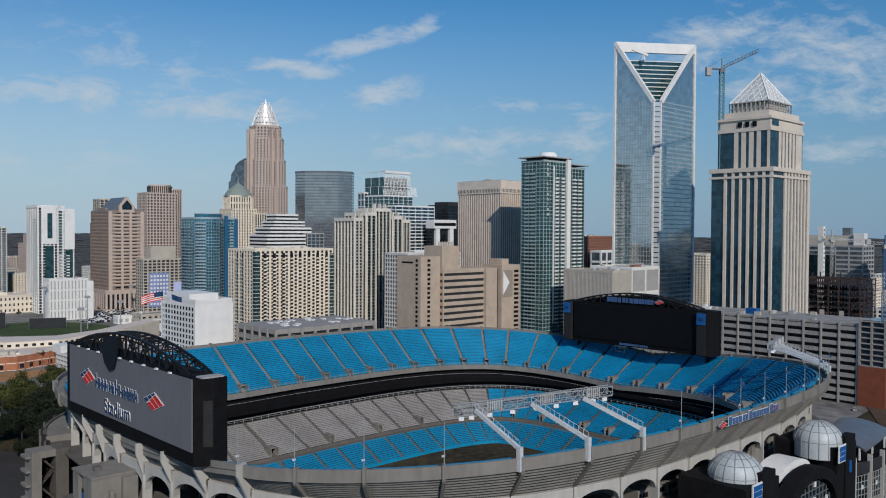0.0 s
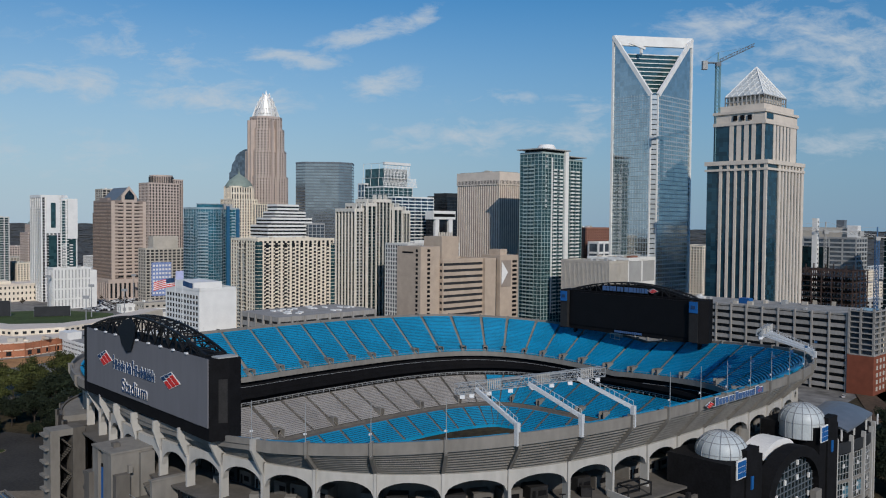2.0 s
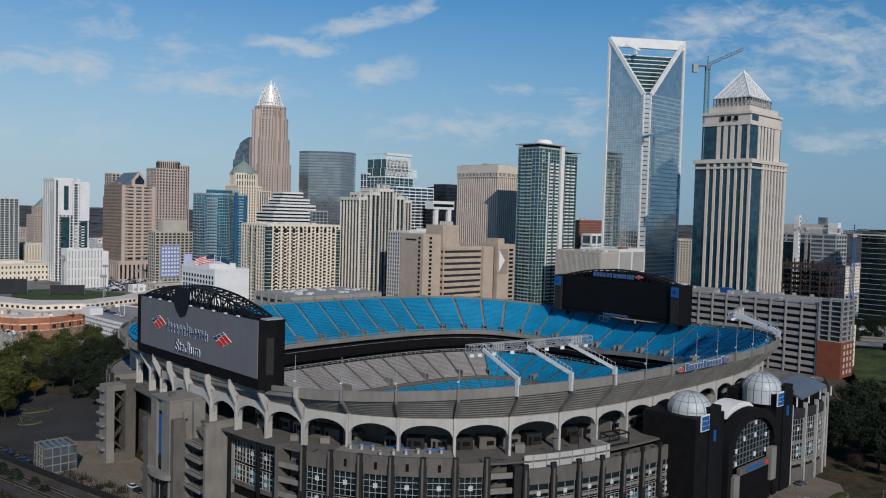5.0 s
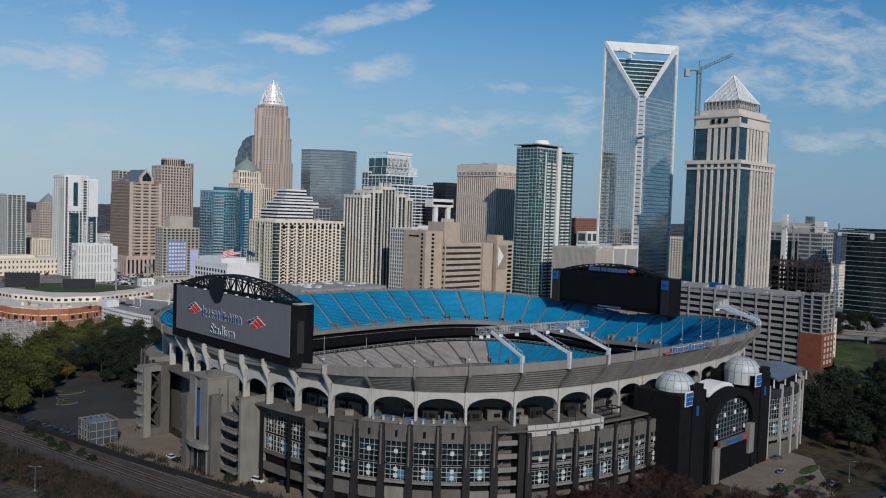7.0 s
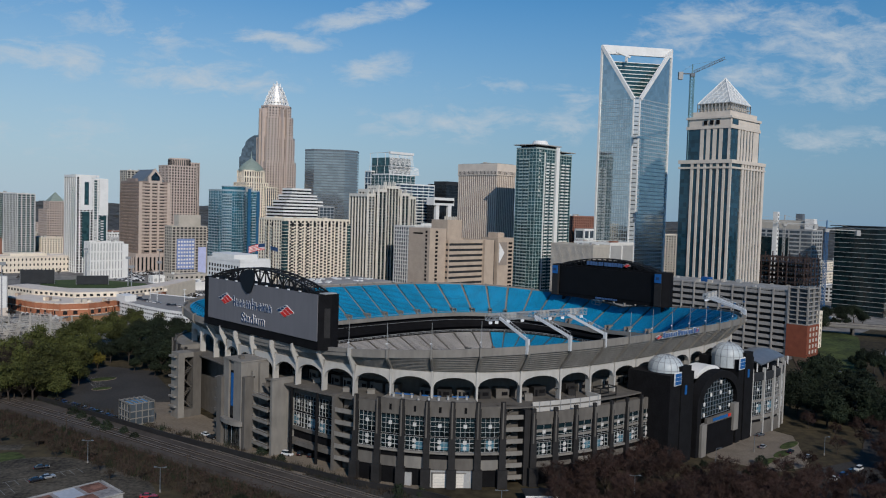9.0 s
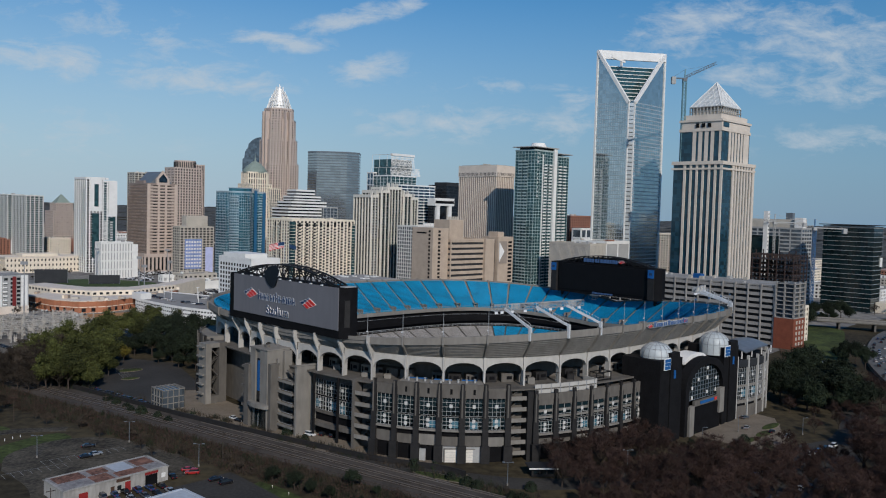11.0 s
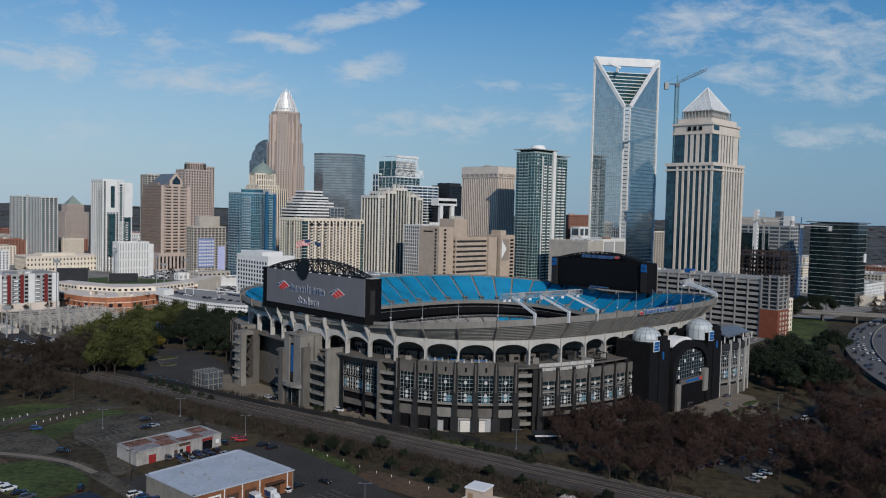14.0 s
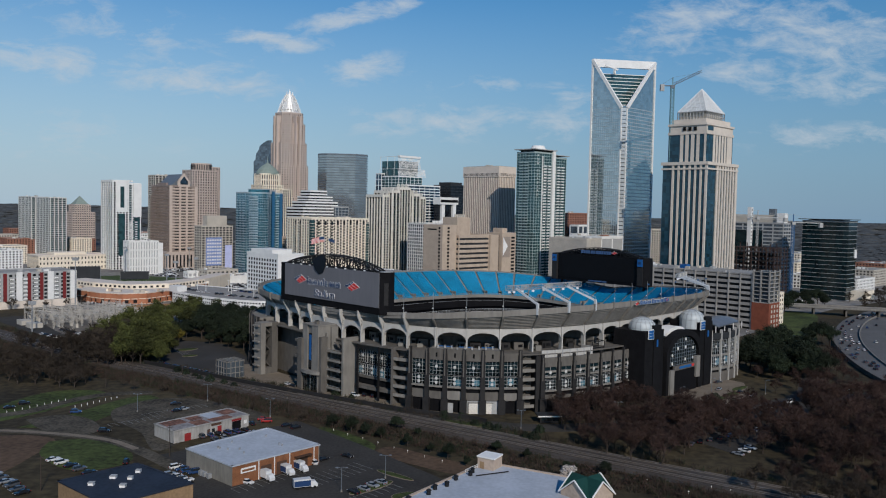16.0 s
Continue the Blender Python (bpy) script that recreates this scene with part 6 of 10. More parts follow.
g = Geo().poly((11, -1.2, 116), (28, -1.2, 116), (19.5, -1.2, 127)).poly((11, 2, 116), (19.5, 2, 127), (28, 2, 116))
g.poly((11, -1.2, 116), (19.5, -1.2, 127), (19.5, 2, 127), (11, 2, 116)).poly((28, -1.2, 116), (28, 2, 116), (19.5, 2, 127), (19.5, -1.2, 127))
part("gable", g, P_BROWNL, t)
part("gable_glass", Geo().poly((14, -1.35, 112), (25, -1.35, 112), (25, -1.35, 116.5), (19.5, -1.35, 123), (14, -1.35, 116.5)), G_DARK, t)
g = Geo().poly((4, 4, 110), (19.5, 4, 126), (19.5, 44, 126), (4, 44, 110)).poly((35, 4, 110), (35, 44, 110), (19.5, 44, 126), (19.5, 4, 126)).poly((4, 4, 110), (35, 4, 110), (19.5, 4, 126)).poly((4, 44, 110), (19.5, 44, 126), (35, 44, 110))
part("gable_roof", g, P_SLATE, t, "grey sloping roof")
part("cresting", Geo().box(-0.8, 10, 109, 2.5, 34, 114), P_BROWN, t)
tower("apartment_tower", "grey apartment tower behind the gabled one", -432, 700, 22, 35.5, 126, G_GREY, P_GREYB, 3.1, 5, 5, 0.3, 0.3, plant=9)
t = tower("office_tower", "tall rosy brown tower with a drum top", -396, 760, 30, 42, 137, G_GREY, P_ROSE, 3.9, 4.2, 4.2, 0.4, 0.45)
block(t, rect(24, 10, 52, 44), 0, 143, G_GREY, P_ROSE, 3.9, 2.6, 0.1, 0.5)
part("drum", Geo().cyl(26, 20, 137, 149, 15, 15, 24), P_ROSE, t)
g = Geo()
for k in range(36):
    a = 2 * math.pi * k / 36
    g.bar((26 + 15.3 * math.cos(a), 20 + 15.3 * math.sin(a), 138), (26 + 15.3 * math.cos(a), 20 + 15.3 * math.sin(a), 147), 1.0)
tagged(part("drum_slot", g, P_DARK, t), kind="stuff")
t = tower("unfinished_block", "unfinished concrete block with blue sheeting", -330, 560, 18, 44, 58, P_DARK, P_GREYB, 3.3, 5, 5, 0.35, 0.3, plant=4)
part("sheeting", Geo().box(6, -0.8, 8, 28, -0.45, 44), M_SHEET, t, "blue and white plastic sheeting")
g = Geo()
for k in range(6):
    for j in range(8):
        g.box(7.4 + 3.5 * k, -0.95, 10 + 4.2 * j, 9.6 + 3.5 * k, -0.82, 12.2 + 4.2 * j)
tagged(part("opening", g, P_WHITE, t), kind="stuff")
part("sheeting", Geo().box(33, -0.8, 0, 43, -0.45, 34), M_SHEET2, t, "pale lilac sheeting")
part("upper_frame", Geo().box(10, 4, 58, 38, 16, 72), P_GREYB, t)

# blue glass apartments with a rounded front
t = thing("apartment_tower", "blue glass apartment tower with a rounded front and pale balconies", "building", grid(-254.5, 500))
curve = [(15.0 + 14.5 * math.cos(radians(180 + 10 * k)), 13.0 + 15.0 * math.sin(radians(180 + 10 * k))) for k in range(19)]
outline = curve + [(44, 4), (44, 37), (0, 37)]
block(t, outline, 0, 101, G_BLUE, P_BLUEGREY, 3.1, 3.4, 0.13, 0.07, 0.25, 0.2, cap=1.5)
bal = Geo()
for k in range(2, 32):
    z = 3.1 * k
    for j0, j1 in ((2, 6), (12, 16)):
        ring_in = [(15.0 + 14.4 * math.cos(radians(180 + 10 * j)), 13.0 + 14.9 * math.sin(radians(180 + 10 * j))) for j in range(j0, j1 + 1)]
        ring_out = [(15.0 + 16.2 * math.cos(radians(180 + 10 * j)), 13.0 + 16.7 * math.sin(radians(180 + 10 * j))) for j in range(j0, j1 + 1)]
        bal.strip([[(*p, z) for p in ring_in], [(*p, z) for p in ring_out], [(*p, z + 1.15) for p in ring_out]])
        bal.strip([[(*p, z - 0.25) for p in ring_in], [(*p, z - 0.25) for p in ring_out], [(*p, z) for p in ring_out]])
tagged(part("balcony", bal, P_BLUEGREY, t, "pale curved balcony"), kind="stuff")
balconies(t, (0, 37), (0, 13), 8, 96, 3.1, [2, 9, 17], 5.0, 1.5, P_BLUEGREY)
balconies(t, (29.5, 4), (44, 4), 8, 96, 3.1, [5.5], 3.6, 1.5, P_BLUEGREY)
part("crown_wall", Geo().prism(curve[1:-1], 101, 105.5), G_BLUE, t, "curved glass screen")
part("crown_rail", Geo().prism([(15 + (x - 15) * 1.05, 13 + (y - 13) * 1.05) for x, y in curve[1:-1]], 105.5, 106.3), P_BLUEGREY, t)
part("penthouse", Geo().prism(rect(20, 10, 40, 30), 101, 106), P_GREY, t)
part("blue_wall", Geo().box(29.6, 3.0, 16, 33.2, 4.1, 104), M_BLUEPAINT, t, "strong blue wall strip")
part("blue_wall", Geo().box(40.8, 3.2, 16, 44.5, 4.1, 101), M_BLUEPAINT, t, "strong blue wall strip")

# white stepped office
t = thing("office_block", "white office block stepping up in bands", "building", grid(-203.2, 600))
for p0, q0, p1, q1, z0, z1 in ((-10, -6, 56, 30, 0, 84), (-3, -2, 50, 28, 84, 92), (4, 2, 44, 26, 92, 99), (8, 4, 36, 24, 99, 107)):
    block(t, rect(p0, q0, p1, q1), z0, z1, G_GREY, P_WHITE, 4.0, 8, 0.52, 0.0, 0.3, 0.5)
block(t, rect(40, -10, 62, 4), 0, 86, G_SLATE, P_GREY, 4, 5, 0.15, 0.1)

# glass tower with a white lattice crown
t = thing("office_tower", "blue-green glass tower with a white lattice crown", "building", grid(-82.7, 640))
block(t, rect(0, 0, 44, 42.5), 0, 130, G_TEAL, P_WHITE, 4, 7, 0.08, 0.06, 0.3, 0.3)
block(t, rect(6, -14, 66, -0.2), 0, 118, G_DARK, P_WHITE, 4, (10, 7), 0.3, 0.05, 0.4, 0.4)
block(t, rect(-2, 34, 8, 46), 0, 134, G_DARK, P_WHITE, 8, 6, 0.12, 0.12, 0.4, 0.4)
g = Geo()
for x0, x1, z0, z1 in ((0, 52, 131, 141), (1, 41, 141, 158)):
    for k in range(int((x1 - x0) / 2.2) + 1):
        x = x0 + k * 2.2
        g.bar((x, 0, z0), (x + 1.5, 4, z1), 0.4)
        if x + 2.2 <= x1:
            g.bar((x, 0, z0), (x + 3.7, 4, z1), 0.25)
    for k in range(6):
        f = k / 5
        g.bar((x0 + 1.5 * f, 4 * f, z0 + (z1 - z0) * f), (x1 + 1.5 * f, 4 * f, z0 + (z1 - z0) * f), 0.5 if k in (0, 5) else 0.3)
    for y in (10, 25, 40):
        g.bar((x0, y, z0), (x0, y, z1), 0.4)
        g.bar((x0, 0, z1), (x0, y, z1), 0.5)
tagged(part("lattice", g, P_WHITE, t, "white lattice screen"), kind="stuff")
part("crown_core", Geo().prism(rect(4, 5, 40, 40), 130, 152), G_TEAL, t)
part("top_beam", Geo().box(3, 2, 156.5, 43, 6, 159.5), P_WHITE, t)

# cream apartment block with stacked balconies
t = thing("apartment_block", "cream apartment block with stacked balconies", "building", grid(-163.2, 336))
block(t, rect(0, 0, 73, 41.9), 0, 74, G_GREY, P_CREAM, 2.9, (4.2, 4.2), 0.34, 0.42, 0.4, 0.35, cap=1.4)
# full-height dark strips paint the shade of the balcony recesses
g = Geo()
for s in (6.5, 15, 23.5, 31, 39, 47.5, 56, 65):
    edge_box(g, (0, 0), (73, 0), s + 0.2, s + 2.9, 0.0, 0.46, 2, 72)
for s in (13, 21):
    edge_box(g, (0, 41.9), (0, 0), s + 0.2, s + 2.6, 0.0, 0.46, 2, 72)
tagged(part("balcony_shade", g, G_GREY, t, "dark glass strips standing in for the shaded balcony recesses"), kind="stuff")
balconies(t, (0, 0), (73, 0), 3, 71, 2.9, [6.5, 15, 23.5, 31, 39, 47.5, 56, 65], 3.2, 1.5, P_CREAM)
balconies(t, (0, 41.9), (0, 0), 3, 71, 2.9, [13, 21], 3.0, 1.8, P_CREAM)
part("corner_glass", Geo().box(-0.7, -0.8, 0, 3.6, 3.5, 73), G_TEAL, t, "green glass corner")
part("corner_glass", Geo().box(69.6, -0.8, 0, 73.7, 3.5, 71), G_TEAL, t)
g = Geo()
for k in range(25):
    g.box(-0.85, -0.95, 2.9 * k, 3.7, 3.6, 2.9 * k + 0.35)
    g.box(69.5, -0.95, 2.9 * k, 73.85, 3.6, 2.9 * k + 0.35)
tagged(part("corner_band", g, P_CREAM, t), kind="stuff")
units(t, 6, 6, 66, 36, 74, 12, 21, P_CREAM)

# ribbed slab apartments
t = thing("apartment_tower", "grey-brown slab apartments with tall ribs", "building", grid(-95.3, 430))
part("core", Geo().prism(rect(0.5, 3, 63, 26), 0, 96), G_NIGHT, t)
for p0, q0, p1, q1, z in ((0, 0, 8, 29, 99), (10, -4, 20, 27, 104), (22, -1, 39, 27, 108), (41, -4, 51, 27, 101), (53, 0, 64, 27, 98)):
    block(t, rect(p0, q0, p1, q1), 0, z, G_NIGHT, P_RIB, 2.9, (4.3, 4.9), 0.1, 0.17, 1.4, 0.3, cap=2.6, frame2=P_GREY)
    for k in range(1 + int((p1 - p0) / 6)):
        part("roof_fin", Geo().box(p0 + 1 + 6 * k, q0 + 1, z + 2.4, p0 + 2 + 6 * k, q0 + 5, z + 6.5), P_RIB, t)
g = Geo()
for k in range(34):
    g.box(1.5, -0.9, 2.9 * k, 7.5, 0.1, 2.9 * k + 1.1)
tagged(part("balcony", g, P_GREY, t), kind="stuff")
units(t, 4, 4, 60, 24, 104, 9, 33, P_GREYB)

t = tower("office_block", "grey gridded office block with a white roof screen", -46.8, 390, 29.8, 62, 70, G_SLATE, P_PALE, 3.6, 3.4, 3.4, 0.3, 0.28, 0.4, 0.35)
g = Geo()
for k in range(12):
    g.box(8 + 4.4 * k, -0.5, 70, 11.8 + 4.4 * k, 0.6, 74)
tagged(part("roof_screen", g, P_WHITE, t, "white roof screen panels"), kind="stuff")
t = tower("office_tower", "black glass tower behind a white portal frame", -8.3, 700, 35, 32, 121, G_BLACK, P_DARK, 4, 6, 6, 0.15, 0)
part("penthouse", Geo().prism(rect(6, 6, 30, 30), 121, 126), P_DARK, t)
t = thing("portal_frame", "white concrete portal frame of a low block", "building", grid(-25, 640))
part("beam", Geo().box(0, 0, 93, 36, 14, 103), P_WHITE, t)
part("slot", Geo().box(1, -0.3, 96, 35, 0.2, 99.5), M_BLACK, t)
for p in (4, 26):
    part("post", Geo().box(p, 0.5, 0, p + 6, 8, 93), P_WHITE, t)
part("core", Geo().box(1, 4, 0, 36, 14, 92.8), G_BLACK, t)

# ribbed beige tower
t = thing("office_tower", "pale beige tower with close vertical ribs", "building", grid(37.7, 470))
block(t, rect(0, 0, 29.2, 56), 0, 126, P_TAUPE, P_BEIGE, 300, (2.9, 2.9), 0, 0.42, 0.5, 0.2, roof=False)
# brown strips carry the shade of the grooves in their colour
g = Geo()
for e in ((0, 0, 29.2, 0), (0, 56, 0, 0)):
    length = math.hypot(e[2] - e[0], e[3] - e[1])
    n = round(length / 2.9)
    for k in range(n):
        edge_box(g, e[:2], e[2:], (k + 0.36) * length / n, (k + 0.64) * length / n, 0.02, 0.12, 4, 121)
tagged(part("groove_strip", g, P_BROWN, t, "brown strips giving the grooves between the ribs their shade"), kind="stuff")
g = Geo()
for e in ((0, 0, 29.2, 0), (0, 56, 0, 0)):
    length = math.hypot(e[2] - e[0], e[3] - e[1])
    n = round(length / 2.0)
    for k in range(n):
        edge_box(g, e[:2], e[2:], (k + 0.3) * length / n, (k + 0.7) * length / n, 0.9, 1.06, 127.0, 130.4)
tagged(part("attic_slot", g, P_DARK, t, "row of small dark slots"), kind="stuff")
part("attic", Geo().prism(rect(-1.0, -1.0, 30.2, 57), 126, 138.4), P_BEIGE, t)
part("roof", Geo().prism(rect(1, 1, 28, 54), 138.4, 138.9), M_ROOF, t)
units(t, 5, 15, 24, 40, 138.6, 4, 9)

# tan hotel in four masses
t = thing("hotel", "tan concrete hotel of several blocks with ribbon windows", "building", grid(-34, 276))
part("wall", Geo().prism(rect(0, 0, 19, 26), 0, 72), P_TAN, t)
g = Geo()
for k in range(18):
    g.box(-0.15, 3.0, 12 + 3.3 * k, 0.1, 5.2, 13.9 + 3.3 * k)
    g.box(6.5, -0.15, 12 + 3.3 * k, 9.2, 0.1, 13.9 + 3.3 * k)
tagged(part("window", g, M_BLACK, t), kind="stuff")
part("slit", Geo().box(-0.2, 8, 67.0, 0.1, 20, 68.2), M_BLACK, t)
part("penthouse", Geo().prism(rect(34, 14, 52, 34), 60, 79), P_TAN, t)
g = Geo()
for k in range(6):
    g.cyl(37 + 2.6 * k, 20, 79, 82, 0.9, 0.8, 10)
tagged(part("cooling_unit", g, P_GREYB, t), kind="stuff")
block(t, rect(19.2, -3, 66, 26), 0, 61, P_DARK, P_TAN, 4.6, (200, 200), 0.58, 0.02, 0.5, 0.6, cap=1.8)
part("wing_wall", Geo().prism(rect(61, -6, 73, 20), 0, 62.5), P_TAN, t)
part("wing_wall", Geo().prism(rect(76, -8, 97, 12), 0, 64.5), P_TAN, t)
part("wing_gap", Geo().prism(rect(73, -4, 76, 12), 0, 62), P_DARK, t)
g = Geo()
for k in range(16):
    g.box(90, -8.2, 6 + 3.5 * k, 95, -7.9, 7.9 + 3.5 * k)
tagged(part("window", g, M_BLACK, t), kind="stuff")
part("mural_panel", Geo().box(77.0, -8.3, 40, 88, -8.0, 60.5), P_TAUPE, t, "brown patterned wall panel")
part("mural", Geo().poly((77.3, -8.35, 41.5), (84.5, -8.35, 51), (77.3, -8.35, 60)), P_WHITE, t, "white triangle")
part("stair_head", Geo().prism(rect(80, -4, 88, 8), 64.5, 69), P_TAN, t)

# teal glass apartments
t = thing("apartment_tower", "teal glass apartment tower with white balcony stacks", "building", grid(67.0, 384.0))
block(t, rect(0, 0, 36.5, 24.7), 0, 149.2, G_TEAL, P_TEALBAND, 3.15, (4, 4), 0.14, 0.06, 0.25, 0.2)
block(t, rect(36.7, 2, 58.3, 23.7), 0, 145.2, G_TEAL, P_TEALBAND, 3.15, (4, 4), 0.14, 0.06, 0.25, 0.2)
balconies(t, (0, 25), (0, 0), 6, 143, 3.15, [5.0, 11.5], 5.2, 1.6, P_TEALBAND)
balconies(t, (0, 0), (37, 0), 12, 140, 3.15, [14, 22], 4.6, 1.6, P_WHITE)
balconies(t, (37.2, 2), (59, 2), 12, 140, 3.15, [3.5, 11], 5.0, 1.6, P_WHITE)
part("white_rib", Geo().box(29.5, -1.9, 12, 34.0, 0.3, 153), P_WHITE, t, "white vertical rib")
part("white_rib", Geo().box(12.2, -1.0, 12, 13.2, 0.2, 146), P_WHITE, t)
part("roof_slab", Geo().prism(rect(-2.5, -2.5, 36, 27), 152.5, 153.4), P_GREY, t)
part("roof_slab", Geo().prism(rect(38, -1, 61, 26), 148, 148.8), P_GREY, t)
part("penthouse", Geo().prism(rect(3, 3, 33, 22), 150, 152.4), P_DARK, t)
part("roof_vault", Geo().cyl(20, 12, 153.4, 158, 9, 6.5, 20), P_WHITE, t)
for k, ch in enumerate("NOWLEASING"):
    o = lettering(t, ch, 4.6, -0.75, 145.5 - 4.3 * k - (3.4 if k > 2 else 0), 3.4, P_WHITE)

t = tower("apartment_block", "brick and pale apartment block behind the centre", 146, 620, 20, 52, 84, G_GREY, P_BRICK, 3.2, 4, 4, 0.4, 0.5, plant=7)
block(t, rect(2, -20, 44, -6), 0, 68, G_SLATE, P_WHITE, 12, 12, 0.2, 0.2, 0.6, 0.6)
t = tower("exhibition_hall", "grey ribbed hall with a white glazed end", 113.5, 330, 47, 26, 59, P_GREY, P_GREYB, 60, 1.3, 1.3, 0.03, 0.5, 0.25, 0.3, plant=4)
block(t, rect(26.2, 0, 66, 40), 0, 61, P_GREY, P_WHITE, 20, 20, 0.16, 0.08, 0.4, 0.4)
part("red_bins", Geo().box(36, 4, 61, 46, 8, 63.5), P_BRICK, t)
units(t, 28, 4, 60, 34, 61, 7, 41)

# parking garage beside the stadium
t = thing("parking_garage", "grey concrete parking garage with open decks", "parking garage", grid(197.8, 125))
wl, wr, zt = 152.0, 40.0, 43.0
# solid dark core paints the shade between the open decks
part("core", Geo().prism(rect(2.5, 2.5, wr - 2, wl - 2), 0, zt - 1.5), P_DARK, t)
for k in range(10):
    z = 1.5 + k * 4.15
    part("deck_wall", Geo().prism(rect(0, 0, wr, wl), z, z + 2.1), M_CONC_G, t)
g = Geo()
for k in range(17):
    g.box(-0.5, k * 9.45 - 0.45, 0, 0.6, k * 9.45 + 0.45, zt)
for k in range(5):
    g.box(k * 9.7 - 0.45, -0.5, 0, k * 9.7 + 0.45, 0.6, zt)
tagged(part("column", g, M_CONC_G, t), kind="stuff")
part("roof_deck", Geo().prism(rect(0.5, 0.5, wr - 0.5, wl - 0.5), zt - 1.6, zt - 0.6), M_ROOF, t)
part("stair_core", Geo().prism(rect(-1, -14, 18, -0.6), 0, 21), P_BRICKD, t, "dark red brick stair core")
g = Geo()
for k in range(9):
    g.prism(rect(-1, -14, 18, -0.6), 21 + 2.9 * k, 21.5 + 2.9 * k)
for p, q in ((-1, -14), (8, -14), (17, -14), (-1, -7.5), (-1, -1.6)):
    g.box(p, q, 21, p + 1, q + 1, 46)
tagged(part("stair_frame", g, M_CONC_G, t), kind="stuff")
part("stair_glass", Geo().prism(rect(0.4, -12.6, 17, -1.6), 21, 45), G_SLATE, t)
g = Geo()
for k in range(5):
    for j in range(3):
        g.box(3.0 + 5.0 * j, -14.25, 2.4 + 3.7 * k, 5.0 + 5.0 * j, -13.95, 4.6 + 3.7 * k)
tagged(part("window", g, P_GREYB, t, "pale framed windows in the brick"), kind="stuff")
part("tarpaulin", Geo().prism([(10, 60), (15, 60), (16, 66), (11, 67)], zt - 0.6, zt + 2.6), M_BANNER, t, "blue tarpaulin")
units(t, 4, 10, 34, 140, zt - 0.6, 14, 66)

# building site and offices beyond it
t = thing("office_block", "grey office block behind a building site", "building", grid(359.9, 428))
block(t, rect(0, 0, 26, 84), 0, 78, G_SLATE, P_GREY, 4.2, (6, 12), 0.36, 0.12, 0.4, 0.5)
part("glass_bay", Geo().box(-0.9, 24, 30, 0.0, 58, 70), G_NIGHT, t, "dark glass bay")
part("penthouse", Geo().prism(rect(5, 4, 22, 76), 78, 88), P_GREYB, t)
part("penthouse", Geo().prism(rect(2, 0, 10, 9), 78, 90), P_WHITE, t)
part("roof_unit", Geo().prism(rect(8, 14, 14, 21), 88, 95), P_SLATE, t)
t = thing("lift_shaft", "tall white lift shaft on the building site", "lift shaft", grid(310.0, 399))
g = Geo().prism(rect(0, 0, 4.4, 4.4), 0, 96)
part("shaft_wall", g, P_WHITE, t)
g = Geo()
for k in range(22):
    g.box(1.5, -0.15, 8 + 4 * k, 2.9, 0.1, 9.6 + 4 * k)
tagged(part("opening", g, P_DARK, t), kind="stuff")
t = thing("building_site", "dark steel frame of a building under construction", "building site", grid(306.5, 330))
g = Geo()
for i in range(5):
    for j in range(7):
        g.bar((i * 8, j * 8, 0), (i * 8, j * 8, 54 + 4 * ((i * j) % 2)), 0.8)
for k in range(12):
    z = 5 + 4.4 * k
    for i in range(5):
        g.bar((i * 8, 0, z), (i * 8, 48, z), 0.55)
    for j in range(7):
        g.bar((0, j * 8, z), (32, j * 8, z), 0.55)
tagged(part("steel_frame", g, P_RUST, t, "rust-dark steel frame"), kind="stuff")
for k in range(6):
    part("floor_slab", Geo().prism(rect(0, 0, 32, 48), 5 + 8.8 * k, 5.4 + 8.8 * k), P_DARK, t)
g = Geo()
for k in range(9):
    g.box(-0.6, 2 + 5 * k, 5.4, -0.3, 5.5 + 5 * k, 20 + (k % 3) * 4.4)
tagged(part("sheeting", g, P_GREYB, t, "pale sheeting on the lower floors"), kind="stuff")
t = thing("office_block", "dark glass office block with pale floor lines", "building", grid(390.4, 345))
block(t, rect(0, 0, 25, 47), 0, 82, G_NIGHT, P_GREY, 4.6, 200, 0.08, 0.0, 0.3, 0.5, cap=1.2)
part("roof_slab", Geo().prism(rect(-2, -3, 27, 51), 84, 84.8), P_DARK, t)
part("penthouse", Geo().prism(rect(4, 6, 20, 42), 82, 84), G_NIGHT, t)
part("white_panel", Geo().box(20, -0.8, 44, 25.6, 0.2, 53), P_WHITE, t)
part("base_wing", Geo().prism(rect(12, -14, 44, -0.8), 0, 10), P_CREAM, t, "cream low wing")
t = thing("office_block", "pale stone block among the trees", "building", grid(395, 560))
block(t, rect(0, 0, 60, 40), 0, 34, G_GREY, P_BEIGE, 4, 4, 0.4, 0.4)
t = thing("apartment_block", "pale yellow block seen between towers", "building", grid(310, 700))
block(t, rect(0, 0, 60, 40), 0, 62, G_GREY, P_CREAM, 3.4, 4, 0.4, 0.4)

# white apartment house behind the stadium's end
t = thing("apartment_block", "white rendered block with small windows", "building", grid(-179.2, 230))
block(t, rect(0, 0, 27, 50), 0, 43, P_WHITE, P_WHITE, 44, 60, 0.01, 0.01, 0.1, 0.1, cap=1.6)
part("attic", Geo().prism(rect(3, 14, 24, 48), 43, 47.5), P_WHITE, t)
g = Geo()
for k in range(10):
    for j in range(11):
        g.box(-0.3, 2.3 + 4.3 * j, 4 + 3.7 * k, 0.1, 4.1 + 4.3 * j, 6.2 + 3.7 * k)
tagged(part("window", g, G_GREY, t), kind="stuff")
units(t, 5, 8, 22, 44, 44, 6, 55, P_WHITE)
